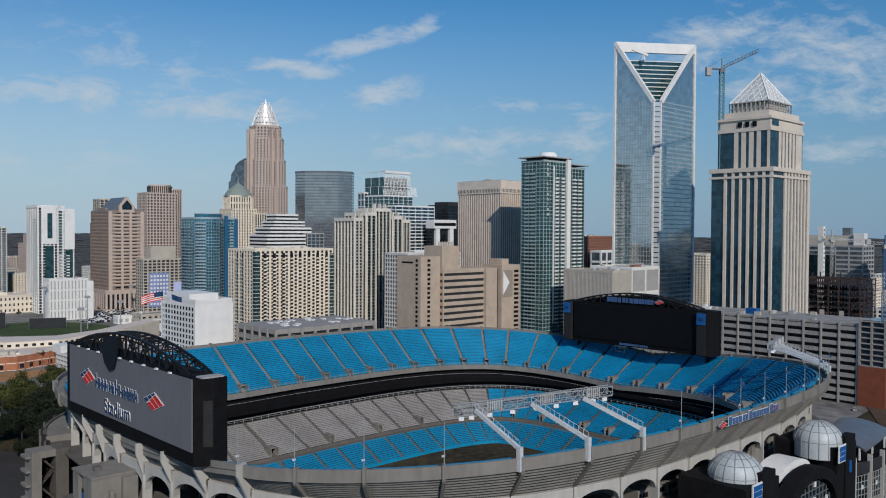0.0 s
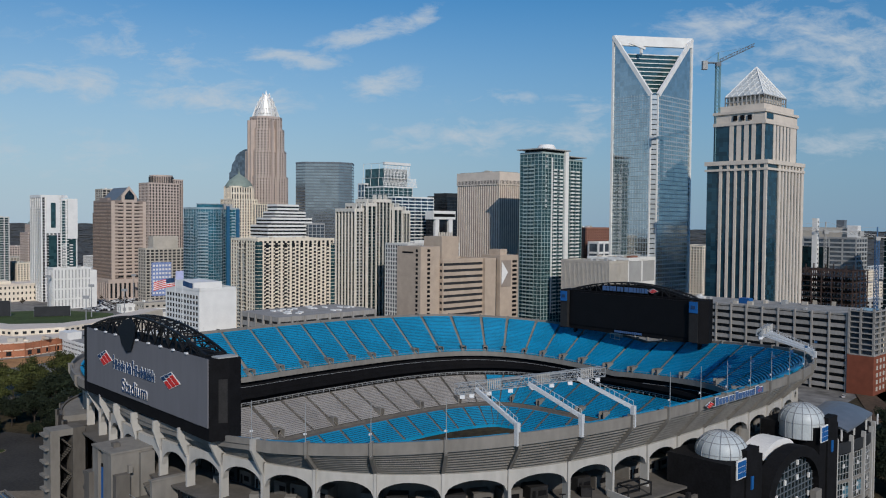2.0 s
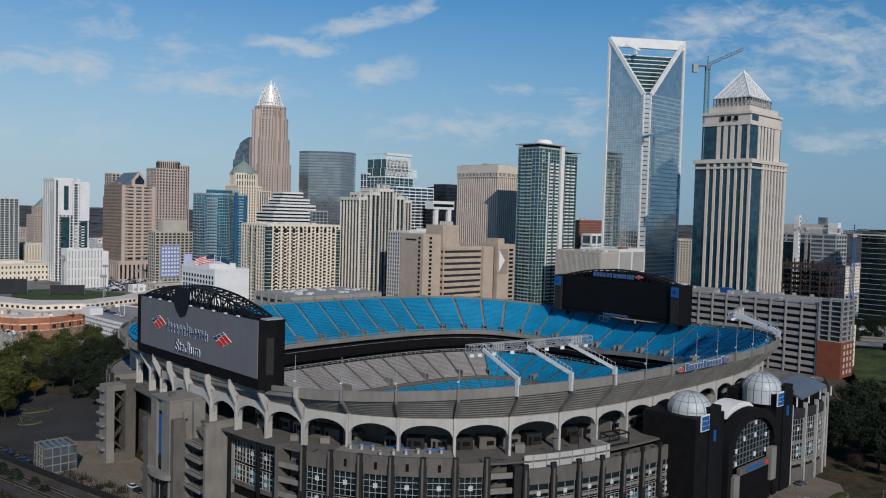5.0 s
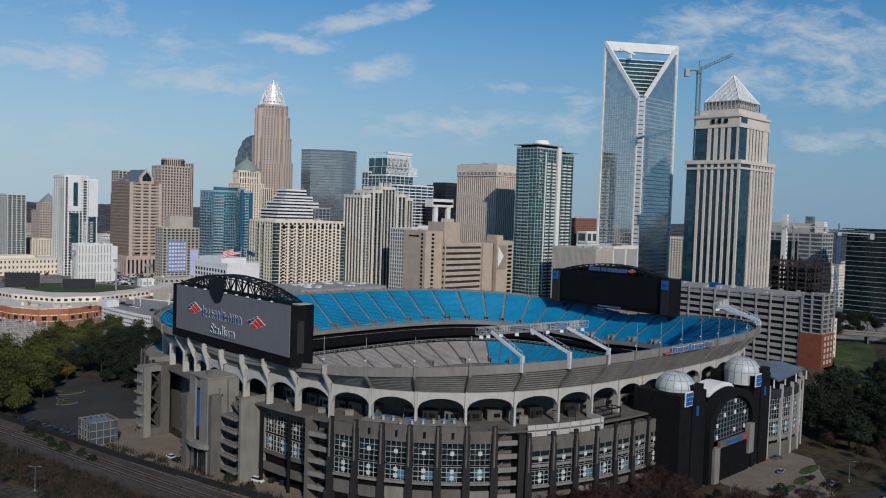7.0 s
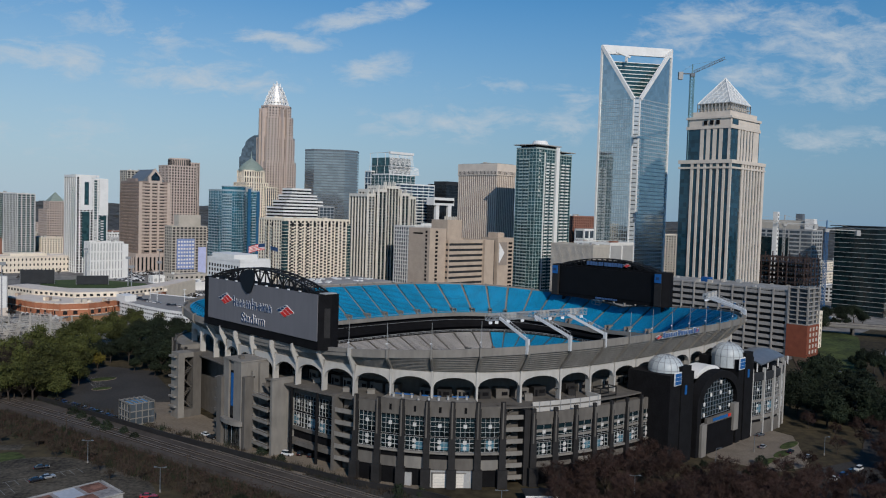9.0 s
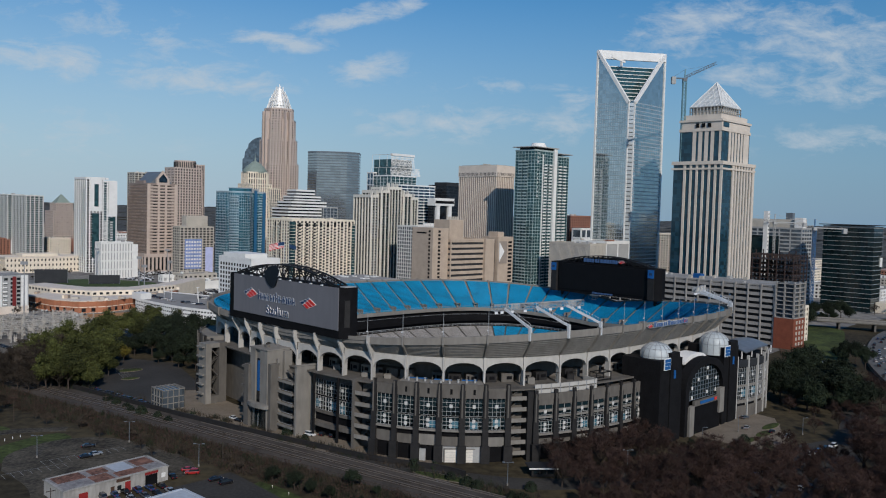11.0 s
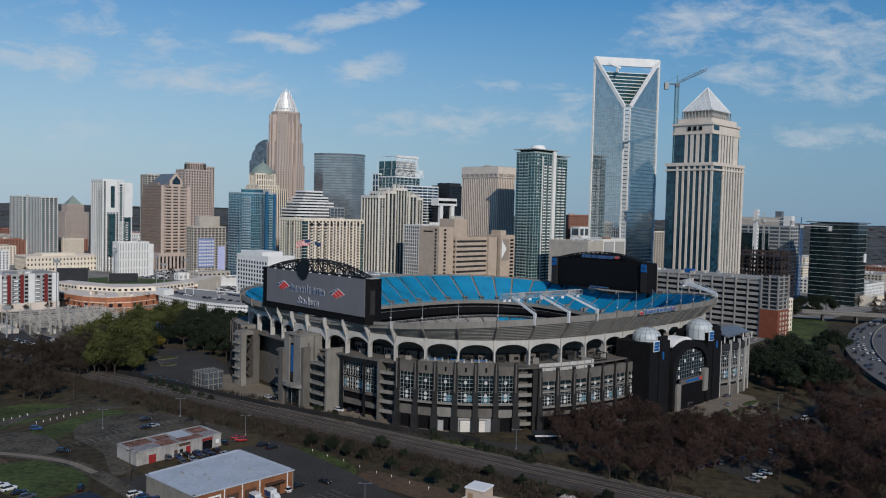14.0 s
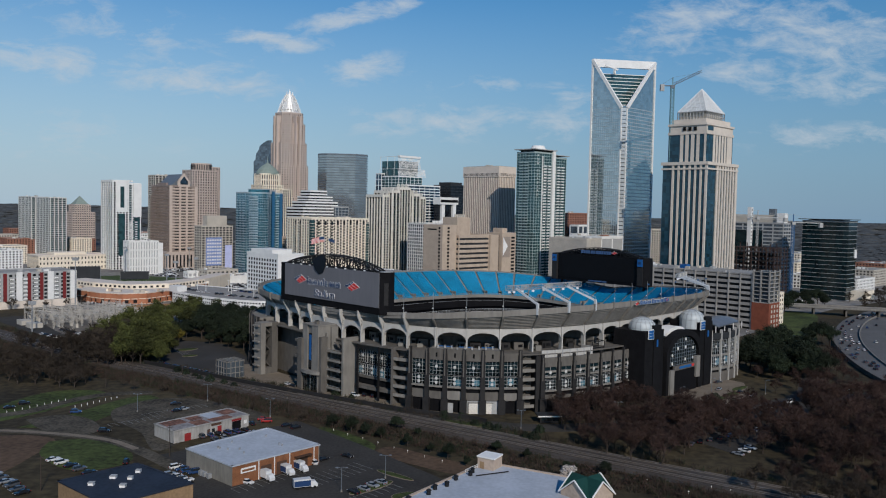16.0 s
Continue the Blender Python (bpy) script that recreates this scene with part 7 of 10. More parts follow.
# low garage between it and the hotel
t = thing("parking_garage", "low pale parking garage with dark openings", "parking garage", grid(-117, 178))
# dark filling in place of shade behind the openings
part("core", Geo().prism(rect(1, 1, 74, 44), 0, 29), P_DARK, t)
for k in range(6):
    part("deck_wall", Geo().prism(rect(0, 0, 75, 45), 2 + 5.4 * k, 4.9 + 5.4 * k), M_CONC_G, t)
g = Geo()
for k in range(9):
    g.box(k * 9.2 - 0.5, -0.6, 0, k * 9.2 + 0.8, 0.6, 32)
    if k < 6:
        g.box(-0.6, k * 8.8 - 0.5, 0, 0.6, k * 8.8 + 0.8, 32)
tagged(part("column", g, M_CONC_G, t), kind="stuff")
part("roof_deck", Geo().prism(rect(0.6, 0.6, 74, 44), 30.5, 31.2), M_ROOF, t)
g = Geo()
rng = random.Random(14)
for k in range(22):
    x, y = rng.uniform(8, 70), rng.uniform(4, 40)
    g.box(x, y, 31.2, x + 1.8, y + 4.2, 32.6)
tagged(part("parked_car", g, P_WHITE, t), kind="stuff")

# ---------------------------------------------------------------- ground cover, railway and roads
M_BALLAST = mat("railway_ballast", (0.066, 0.056, 0.048), 0.95, vary=0.35, scale=0.08, fine=1.2, bump=0.3)
M_RAIL = mat("worn_rail_steel", (0.27, 0.235, 0.205), 0.5, metal=0.6, vary=0.2)
M_SLEEPER = mat("old_timber_sleeper", (0.035, 0.028, 0.024), 0.9, vary=0.3)
M_GRAVEL = mat("pale_gravel_road", (0.066, 0.057, 0.043), 0.95, vary=0.7, scale=0.09, fine=0.8, bump=0.2)
M_LAWN = mat("winter_lawn", (0.044, 0.058, 0.016), 0.95, vary=0.65, scale=0.06, fine=0.5, bump=0.3)
M_EARTH = mat("red_brown_earth", (0.085, 0.055, 0.035), 0.95, vary=0.4, scale=0.05, fine=0.5, bump=0.3)
M_YARD = mat("pale_gravel_yard", (0.17, 0.15, 0.125), 0.95, vary=0.35, scale=0.06, fine=0.6)
M_CLAY = mat("orange_clay", (0.36, 0.19, 0.085), 0.95, vary=0.3, scale=0.06, fine=0.5)
M_ROAD = mat("worn_asphalt", (0.043, 0.040, 0.036), 0.9, vary=0.3, scale=0.05, fine=1.0, bump=0.1)
M_HIGHWAY = mat("concrete_carriageway", (0.115, 0.112, 0.108), 0.85, vary=0.15, scale=0.05, fine=0.7)
M_PAVE = mat("pale_paving", (0.185, 0.152, 0.115), 0.85, vary=0.2, scale=0.15, fine=1.0)
M_PAINT = mat("white_road_paint", (0.19, 0.19, 0.18), 0.7, vary=0.25, scale=0.3)
M_FIELDG = mat("mown_field", (0.052, 0.078, 0.026), 0.95, vary=0.25, scale=0.05, fine=0.4)
M_CITYGROUND = mat("city_paving", (0.19, 0.18, 0.165), 0.9, vary=0.45, scale=0.02, fine=0.15)
M_WOOD = mat("far_winter_woods", (0.072, 0.074, 0.072), 0.95, vary=0.45, scale=0.02, fine=0.15, bump=0.0)


def smooth_line(pts, n=10):
    out = []
    for i in range(len(pts) - 1):
        p0, p1, p2, p3 = pts[max(i - 1, 0)], pts[i], pts[i + 1], pts[min(i + 2, len(pts) - 1)]
        for k in range(n):
            t = k / n
            out.append(tuple(0.5 * (2 * b + (c - a) * t + (2 * a - 5 * b + 4 * c - d) * t * t + (3 * b - a - 3 * c + d) * t ** 3) for a, b, c, d in zip(p0, p1, p2, p3)))
    return out + [pts[-1]]


def offset_line(line, off):
    out = []
    for i, p in enumerate(line):
        a, b = line[max(i - 1, 0)], line[min(i + 1, len(line) - 1)]
        d = Vector((b[0] - a[0], b[1] - a[1]))
        d.normalize()
        out.append((p[0] - d.y * off, p[1] + d.x * off))
    return out


def ribbon(geo, line, o0, o1, z0, z1):
    """A band between two offsets of a line, with sides down to z0."""
    l, r = offset_line(line, o0), offset_line(line, o1)
    geo.strip([[(*a, z0), (*a, z1), (*b, z1), (*b, z0)] for a, b in zip(l, r)])
    return geo


def sheet(name, label, pts, z, material, category="ground", curved=False):
    if curved:
        pts = smooth_line(list(pts) + [pts[0]], 6)[:-1]
    ob = new(name, Geo().prism(pts, -0.06, z).mesh(name, material))
    return tagged(ob, label, category, kind="structure")


def road(name, label, pts, width, z, material):
    ob = new(name, ribbon(Geo(), smooth_line(pts), width / 2, -width / 2, -0.06, z).mesh(name, material))
    return tagged(ob, label, "road", kind="structure")


# lots, lawns and roads
sheet("pavement", "pale streets and lots of the city centre", [(-900, 300), (-420, 190), (-330, 180), (-250, 90), (150, 60), (330, 260), (520, 420), (700, 900), (600, 1250), (-900, 1250)], 0.0, M_CITYGROUND, "pavement")
sheet("lot", "worn asphalt lot round the white warehouse", [(-150, -206), (-139, -197), (-127, -178), (-116, -168), (-108, -160), (-92, -178), (-70, -208), (-44, -234), (-60, -262), (-95, -290), (-150, -250), (-128, -226)], 0.02, M_ROAD, "parking lot")
sheet("lot", "grey gravel lot beside the small white building", [(-180, -160), (-186, -142), (-176, -124), (-156, -122), (-128, -140), (-120, -160), (-140, -176), (-150, -200), (-164, -176)], 0.015, M_GRAVEL, "parking lot", curved=True)
sheet("lawn", "patchy green lawn beside the gravel track", [(-240, -172), (-222, -162), (-200, -122), (-206, -108), (-226, -112), (-236, -140)], 0.01, M_LAWN, "lawn", curved=True)
sheet("lawn", "patchy green lawn between the tracks", [(-212, -172), (-200, -150), (-190, -126), (-180, -116), (-172, -128), (-184, -152), (-190, -168)], 0.012, M_LAWN, "lawn", curved=True)
sheet("lawn", "patchy lawn below the gravel road", [(-192, -190), (-178, -186), (-160, -200), (-156, -214), (-170, -222), (-188, -206)], 0.012, M_LAWN, "lawn", curved=True)
sheet("lawn", "narrow lawn beside the warehouse", [(-96, -166), (-86, -174), (-74, -190), (-78, -200), (-92, -186), (-100, -176)], 0.012, M_LAWN, "lawn", curved=True)
sheet("earth", "bare brown earth beside the lawn", [(-240, -206), (-214, -184), (-192, -186), (-190, -206), (-196, -232), (-230, -240)], 0.008, M_EARTH, "ground", curved=True)
sheet("earth", "bare reddish earth along the scrub", [(-75, -200), (-58, -214), (-46, -222), (-40, -214), (-52, -204), (-68, -192)], 0.008, M_EARTH, "ground", curved=True)
sheet("earth", "dry straw-coloured verge beside the rails", [(-420, 110), (-340, 72), (-304, 32), (-290, 10), (-310, 0), (-360, 30), (-430, 80)], 0.008, M_EARTH, "ground", curved=True)
road("gravel_road", "pale gravel road curving through the lawns", [(-270, -176), (-217, -176), (-201, -178), (-184, -182), (-170, -188), (-158, -198), (-147, -209), (-135, -222)], 5.5, 0.03, M_GRAVEL)
road("gravel_road", "gravel track lined with white bollards", [(-260, -186), (-234, -160), (-219, -147), (-212, -132), (-200, -116), (-180, -110)], 6.5, 0.025, M_GRAVEL)
road("gravel_road", "pale worn wheel tracks of the gravel road", [(-270, -176), (-217, -176), (-201, -178), (-184, -182), (-170, -188), (-158, -198)], 2.6, 0.04, M_PAVE)
sheet("lot", "gravel turning place on the lawn", [(-214, -160), (-204, -152), (-190, -158), (-180, -174), (-188, -184), (-204, -172)], 0.02, M_GRAVEL, "parking lot", curved=True)
road("road", "dark asphalt drive past the white roof", [(-110, -160), (-86, -188), (-66, -214), (-52, -236), (-60, -262), (-84, -292)], 8.0, 0.035, M_ROAD)
road("road", "service road between railway and stadium", [(-210, -30), (-176, -72), (-140, -100), (-100, -126), (-72, -142), (-40, -156), (-4, -164), (40, -150), (74, -122)], 11.0, 0.02, M_ROAD)
sheet("lot", "asphalt yard beside the stadium's end", [(-222, 10), (-205, 34), (-178, 24), (-150, -30), (-136, -62), (-150, -92), (-186, -66), (-206, -34)], 0.025, M_ROAD, "parking lot")
sheet("pavement", "pale worn paving before the stair towers", [(-83, -150), (-74, -120), (-90, -94), (-126, -66), (-134, -56), (-146, -74), (-132, -98), (-104, -128)], 0.04, M_PAVE, "pavement")
sheet("lot", "asphalt parking under bare trees", [(42, -169), (62, -150), (104, -113), (150, -88), (165, -102), (120, -130), (90, -160), (58, -198)], 0.025, M_ROAD, "parking lot")
sheet("pavement", "pale paved plaza before the gate", [(66, -72), (92, -40), (112, -72), (100, -112), (84, -120), (66, -104)], 0.03, M_PAVE, "pavement")
road("road", "road bending under the highway", [(60, -190), (96, -140), (140, -86), (172, -20), (178, 18), (206, 70), (232, 120), (252, 190), (256, 300)], 11.0, 0.02, M_ROAD)
sheet("lawn", "green verge of the highway", [(196, 30), (226, 78), (262, 150), (296, 222), (268, 236), (232, 150), (204, 80)], 0.6, M_LAWN, "lawn", curved=True)
sheet("earth", "brown building earth at the garage's foot", [(178, 60), (196, 108), (206, 128), (232, 140), (246, 200), (222, 160), (196, 70)], 0.3, M_EARTH, "ground", curved=True)
road("highway", "pale concrete highway with queueing cars", [(150, -330), (184, -190), (200, -96), (214, -30), (244, 50), (282, 122), (330, 190), (390, 250), (470, 300)], 34.0, 1.2, M_HIGHWAY)
wall = new("retaining_wall", ribbon(Geo(), smooth_line([(134, -330), (167, -190), (183, -92), (198, -24), (228, 58), (266, 132)]), 0.4, -0.4, -0.06, 2.3).mesh("retaining_wall", M_CONC_D))
tagged(wall, "grey concrete wall along the highway", "wall", kind="structure")
wall = new("median_barrier", ribbon(Geo(), smooth_line([(150, -330), (184, -190), (200, -96), (214, -30), (244, 50), (282, 122), (330, 190), (390, 250), (470, 300)]), 0.35, -0.35, 1.2, 2.2).mesh("median_barrier", M_CONC))
tagged(wall, "concrete barrier between the carriageways", "barrier", kind="structure")
t = thing("road_bridge", "concrete road bridge over the highway", "bridge", pose(300, 225, 0, 0, 0, -20))
part("deck", Geo().box(-45, -7, 6, 70, 7, 7.3), M_CONC_D, t)
for s in (-7.2, 6.8):
    part("parapet", Geo().box(-45, s, 6.6, 70, s + 0.4, 8.4), M_CONC, t)
for x in (-30, -4, 22, 48):
    part("pier", Geo().box(x, -6, 0, x + 1.4, 6, 6), M_CONC_D, t)

# painted bay lines
g = Geo()
ux, uy = Vector((0.66, 0.75, 0)), Vector((0.75, -0.66, 0))


def bay_lines(o, along, across, n, step, length):
    o, along, across = Vector((*o, 0)), Vector((*along, 0)).normalized(), Vector((*across, 0)).normalized()
    for k in range(n + 1):
        a = o + along * (k * step)
        g.bar(a + Vector((0, 0, 0.05)), a + across * length + Vector((0, 0, 0.05)), 0.16, 0.02)
    g.bar(o + Vector((0, 0, 0.05)), o + along * (n * step) + Vector((0, 0, 0.05)), 0.16, 0.02)


bay_lines((-92, -230), (0.7, 0.71), (0.7, -0.7), 8, 2.7, 5)
bay_lines((-92, -230), (0.7, 0.71), (-0.7, 0.7), 8, 2.7, 5)
bay_lines((-80, -246), (0.7, 0.71), (0.7, -0.7), 7, 2.7, 5)
bay_lines((-116, -238), (0.7, 0.71), (0.7, -0.7), 9, 2.8, 5)
bay_lines((-172, -150), (0.75, 0.66), (0.66, -0.75), 10, 2.7, 5)
bay_lines((-180, -166), (0.75, 0.66), (0.66, -0.75), 8, 2.7, 5)
bay_lines((-204, 4), (0.5, -0.86), (0.86, 0.5), 10, 2.7, 5)
tagged(new("road_marking", g.mesh("road_marking", M_PAINT)), "worn white bay lines painted on the asphalt", "road marking", kind="stuff")
# kerbed islands
for x, y, rx, ry, a in ((-195, 2, 6.5, 4.0, 40), (-188, -18, 4.5, 3, 40), (-73, -236, 9, 2.4, 45), (-66, -224, 8, 1.6, -40), (-62, -243, 5, 3, 20), (96, -98, 7, 2.5, 45), (86, -108, 7, 2, 45), (104, -86, 8, 2.5, 45), (-36, -160, 13, 2.6, -28)):
    t = thing("traffic_island", "kerbed island with a planted middle", "traffic island", pose(x, y, 0, 0, 0, a), "kerbed islands")
    ring_pts = lambda s: [((rx - s) * math.cos(2 * math.pi * k / 20), (ry - s) * math.sin(2 * math.pi * k / 20)) for k in range(20)]
    part("kerb", Geo().prism(ring_pts(0), 0, 0.17), M_PAVE, t, "pale concrete kerb")
    part("bed", Geo().prism(ring_pts(0.35), 0.17, 0.22), M_LAWN, t, "thin grass")

# railway
RAIL = smooth_line([(-520, 230), (-420, 132), (-330, 50), (-244, -26), (-160, -86), (-76, -147), (42, -231), (160, -316), (330, -440)], 14)
t = thing("railway", "double railway track on brown ballast", "railway", None, kind="structure")
part("ballast", ribbon(Geo(), RAIL, 6.4, -6.4, -0.06, 0.32), M_BALLAST, t, "brown-grey stone ballast")
part("ballast_edge", ribbon(Geo(), RAIL, 8.6, -8.6, -0.06, 0.12), M_BALLAST, t)
g = Geo()
for off in (-2.1, 2.1):
    for s in (-0.75, 0.75):
        part("rail", ribbon(Geo(), RAIL, off + s + 0.09, off + s - 0.09, 0.32, 0.58), M_RAIL, t, "worn steel rail")
    line = offset_line(RAIL, off)
    for a, b in zip(line, line[1:]):
        a, b = Vector((*a, 0.38)), Vector((*b, 0.38))
        if a.x < -330 or a.x > 170:
            continue
        n = max(1, int((b - a).length / 0.62))
        d = (b - a).normalized()
        w = Vector((-d.y, d.x, 0)) * 1.3
        for k in range(n):
            p = a + d * (0.62 * k)
            g.bar(p - w, p + w, 0.26, 0.12)
tagged(part("sleeper", g, M_SLEEPER, t), kind="stuff")
part("siding_rail", ribbon(Geo(), RAIL[60:], 7.3, 7.15, 0.1, 0.34), M_RAIL, t)
part("siding_rail", ribbon(Geo(), RAIL[60:], 8.8, 8.65, 0.1, 0.34), M_RAIL, t)

# ---------------------------------------------------------------- trees and scrub
M_BARK = mat("grey_brown_bark", (0.055, 0.043, 0.035), 0.95, vary=0.3, scale=1.0, fine=6)
M_TWIG = mat("reddish_bare_twigs", (0.046, 0.027, 0.022), 0.95, vary=0.35, scale=0.12, fine=1.0, rand=0.5)
M_TWIG_B = mat("brown_bare_twigs", (0.046, 0.036, 0.027), 0.95, vary=0.35, scale=0.12, fine=1.0, rand=0.5)
M_LEAF = mat("olive_green_leaves", (0.056, 0.063, 0.017), 0.8, vary=0.45, scale=0.15, fine=1.2, rand=0.6)
M_LEAF_D = mat("dark_evergreen_leaves", (0.016, 0.024, 0.012), 0.8, vary=0.4, scale=0.15, fine=1.2, rand=0.4)
M_LEAF_Y = mat("yellowing_leaves", (0.13, 0.105, 0.018), 0.8, vary=0.35, scale=0.2, fine=1.2)
M_BLOSSOM = mat("pale_blossom", (0.42, 0.38, 0.35), 0.8, vary=0.2, scale=0.5)


def limb(geo, a, b, r0, r1, sides=5):
    a, b = Vector(a), Vector(b)
    d = (b - a).normalized()
    s = d.cross(Vector((0.3, 0.9, 0.1))).normalized()
    u = d.cross(s)
    rows = []
    for p, r in ((a, r0), (b, r1)):
        rows.append([tuple(p + (s * math.cos(2 * math.pi * k / sides) + u * math.sin(2 * math.pi * k / sides)) * r) for k in range(sides)])
    geo.strip(rows, closed=True)


def branches(rng, wood, h, spread, base):
    """A forking skeleton; gives the ends of its limbs."""
    tips = []
    top = Vector((rng.uniform(-0.4, 0.4), rng.uniform(-0.4, 0.4), h * base))
    limb(wood, (0, 0, 0), top, 0.028 * h, 0.018 * h, 7)

    def fork(p, d, length, r, depth):
        q = p + d * length
        limb(wood, p, q, r, r * 0.62, 4)
        tips.append((q, depth))
        if depth == 0:
            return
        for k in range(3):
            nd = (d + Vector((rng.uniform(-1, 1), rng.uniform(-1, 1), rng.uniform(-0.35, 0.75))) * spread).normalized()
            fork(q, nd, length * rng.uniform(0.6, 0.85), r * 0.6, depth - 1)

    for k in range(5):
        a = 2 * math.pi * (k + rng.random() * 0.6) / 5
        d = Vector((math.cos(a) * spread, math.sin(a) * spread, rng.uniform(0.7, 1.3))).normalized()
        fork(top * rng.uniform(0.75, 1.0), d, h * rng.uniform(0.2, 0.27), 0.011 * h, 2)
    fork(top, Vector((0, 0, 1)), h * 0.28, 0.012 * h, 2)
    return tips


def bare_tree(seed, h, twig):
    rng = random.Random(seed)
    wood, fine = Geo(), Geo()
    tips = branches(rng, wood, h, 0.75, 0.22)
    for p, depth in tips:
        for k in range(26 if depth == 0 else 14):
            d = Vector((rng.gauss(0, 1), rng.gauss(0, 1), rng.gauss(0.55, 0.8))).normalized()
            a = p + d * rng.uniform(-0.4, 0.5)
            b = a + d * rng.uniform(0.9, 2.3) * h / 12
            s = d.cross(Vector((rng.random(), rng.random(), rng.random()))).normalized() * rng.uniform(0.03, 0.065)
            fine.poly(a - s, a + s, b)
    return wood, fine, M_BARK, twig


def leafy_tree(seed, h, leaf, base=0.3, n=46):
    rng = random.Random(seed)
    wood, fine = Geo(), Geo()
    tips = branches(rng, wood, h * 0.8, 0.8, base)
    for p, depth in tips:
        if depth == 2 and rng.random() < 0.5:
            continue
        r = rng.uniform(0.09, 0.16) * h
        for k in range(n):
            d = Vector((rng.gauss(0, 1), rng.gauss(0, 1), rng.gauss(0, 0.75))).normalized()
            c = p + d * r * rng.random() ** 0.4
            u = Vector((rng.gauss(0, 1), rng.gauss(0, 1), rng.gauss(0, 1))).normalized() * rng.uniform(0.16, 0.36)
            w = d.cross(u).normalized() * rng.uniform(0.14, 0.3)
            fine.poly(c - u, c + w, c + u, c - w)
    return wood, fine, M_BARK, leaf


def conifer(seed, h, leaf):
    rng = random.Random(seed)
    wood, fine = Geo(), Geo()
    limb(wood, (0, 0, 0), (0, 0, h), 0.02 * h, 0.004 * h, 7)
    for k in range(900):
        z = h * (0.12 + 0.88 * rng.random() ** 0.8)
        a = rng.uniform(0, 2 * math.pi)
        r = (h - z) * 0.26 * rng.uniform(0.35, 1.1) + 0.2
        c = Vector((math.cos(a) * r, math.sin(a) * r, z - r * 0.25))
        o = Vector((math.cos(a), math.sin(a), -0.3)) * rng.uniform(0.3, 0.7)
        w = Vector((-math.sin(a), math.cos(a), rng.uniform(-0.4, 0.4))) * rng.uniform(0.2, 0.4)
        fine.poly(c - o, c + w, c + o, c - w)
    return wood, fine, M_BARK, leaf


def tree_kind(name, label, made, group):
    """The first tree of a kind, put away under the place of its first stand."""
    wood, fine, bark, leaf = made
    t = thing(name, label, "tree", pose(0, 0, 0), group)
    part("trunk", wood, bark, t)
    part("crown", fine, leaf, t)
    return t


def plant(kinds, places, rng, low=0.8, high=1.2, z=-0.05):
    for x, y in places:
        k = rng.randrange(len(kinds))
        s = rng.uniform(low, high)
        m = pose(x, y, z, 0, 0, rng.uniform(0, 360)) @ Matrix.Diagonal((s, s, s * rng.uniform(0.9, 1.15), 1))
        if kinds[k][1] is False:
            kinds[k][0].matrix_basis = m
            kinds[k][1] = True
        else:
            copy_thing(kinds[k][0], m)


def thicket(name, label, makers, places, rng, low, high):
    """Trees too many or too far to pick apart, joined into one mesh of wood and one of twigs."""
    made = [m for m in makers]
    wood, fine = Geo(), Geo()
    for x, y in places:
        w, f, bark, leaf = made[rng.randrange(len(made))]
        sc, a = rng.uniform(low, high), rng.uniform(0, 2 * math.pi)
        c, sn = math.cos(a) * sc, math.sin(a) * sc
        for src, dst in ((w, wood), (f, fine)):
            n = len(dst.v)
            dst.v += [(x + p[0] * c - p[1] * sn, y + p[0] * sn + p[1] * c, p[2] * sc - 0.05) for p in src.v]
            dst.f += [tuple(n + i for i in q) for q in src.f]
    t = thing(name, label, "trees", None, kind="stuff")
    tagged(part("trunks", wood, bark, t), kind="stuff")
    tagged(part("crowns", fine, leaf, t), kind="stuff")


def scatter(rng, poly, gap):
    """Places inside an outline, none nearer than gap to another."""
    xs, ys = [p[0] for p in poly], [p[1] for p in poly]
    out = []
    area = (max(xs) - min(xs)) * (max(ys) - min(ys))
    for _ in range(int(area / gap / gap * 3)):
        x, y = rng.uniform(min(xs), max(xs)), rng.uniform(min(ys), max(ys))
        inside = False
        for i in range(len(poly)):
            (x0, y0), (x1, y1) = poly[i], poly[i - 1]
            if (y0 > y) != (y1 > y) and x < (x1 - x0) * (y - y0) / (y1 - y0) + x0:
                inside = not inside
        if inside and all((x - a) ** 2 + (y - b) ** 2 > gap * gap for a, b in out):
            out.append((x, y))
    return out


def off_plaza(places):
    """Leaves the drive and the plaza before the gate free."""
    return [(x, y) for x, y in places if not (50 < x < 124 and -134 - 0.1 * (x - 50) < y < -58)]


rng = random.Random(5)
RED = [[tree_kind("bare_tree", "bare reddish-brown winter tree with fine twigs", bare_tree(s, h, M_TWIG), "bare reddish trees"), False] for s, h in ((1, 11), (2, 9.5), (3, 12.5))]
BROWN = [[tree_kind("bare_tree", "bare brown winter tree beside the railway", bare_tree(s, h, M_TWIG_B), "bare brown trees"), False] for s, h in ((11, 12), (12, 10), (13, 14))]
OLIVE = [[tree_kind("leafy_tree", "olive-green leafy tree beside the stadium", leafy_tree(s, h, M_LEAF), "olive-green trees"), False] for s, h in ((21, 13), (22, 15), (23, 11))]
DARK = [[tree_kind("evergreen_tree", "dark green evergreen tree with a dense crown", leafy_tree(s, h, M_LEAF_D, n=60), "dark evergreens"), False] for s, h in ((31, 13), (32, 11), (33, 15))]
PINE = [[tree_kind("conifer", "tall dark conifer with drooping branches", conifer(s, h, M_LEAF_D), "conifers"), False] for s, h in ((41, 15), (42, 12))]
YELLOW = [[tree_kind("leafy_tree", "leafy tree turning yellow", leafy_tree(51, 12, M_LEAF_Y), "yellow trees"), False]]

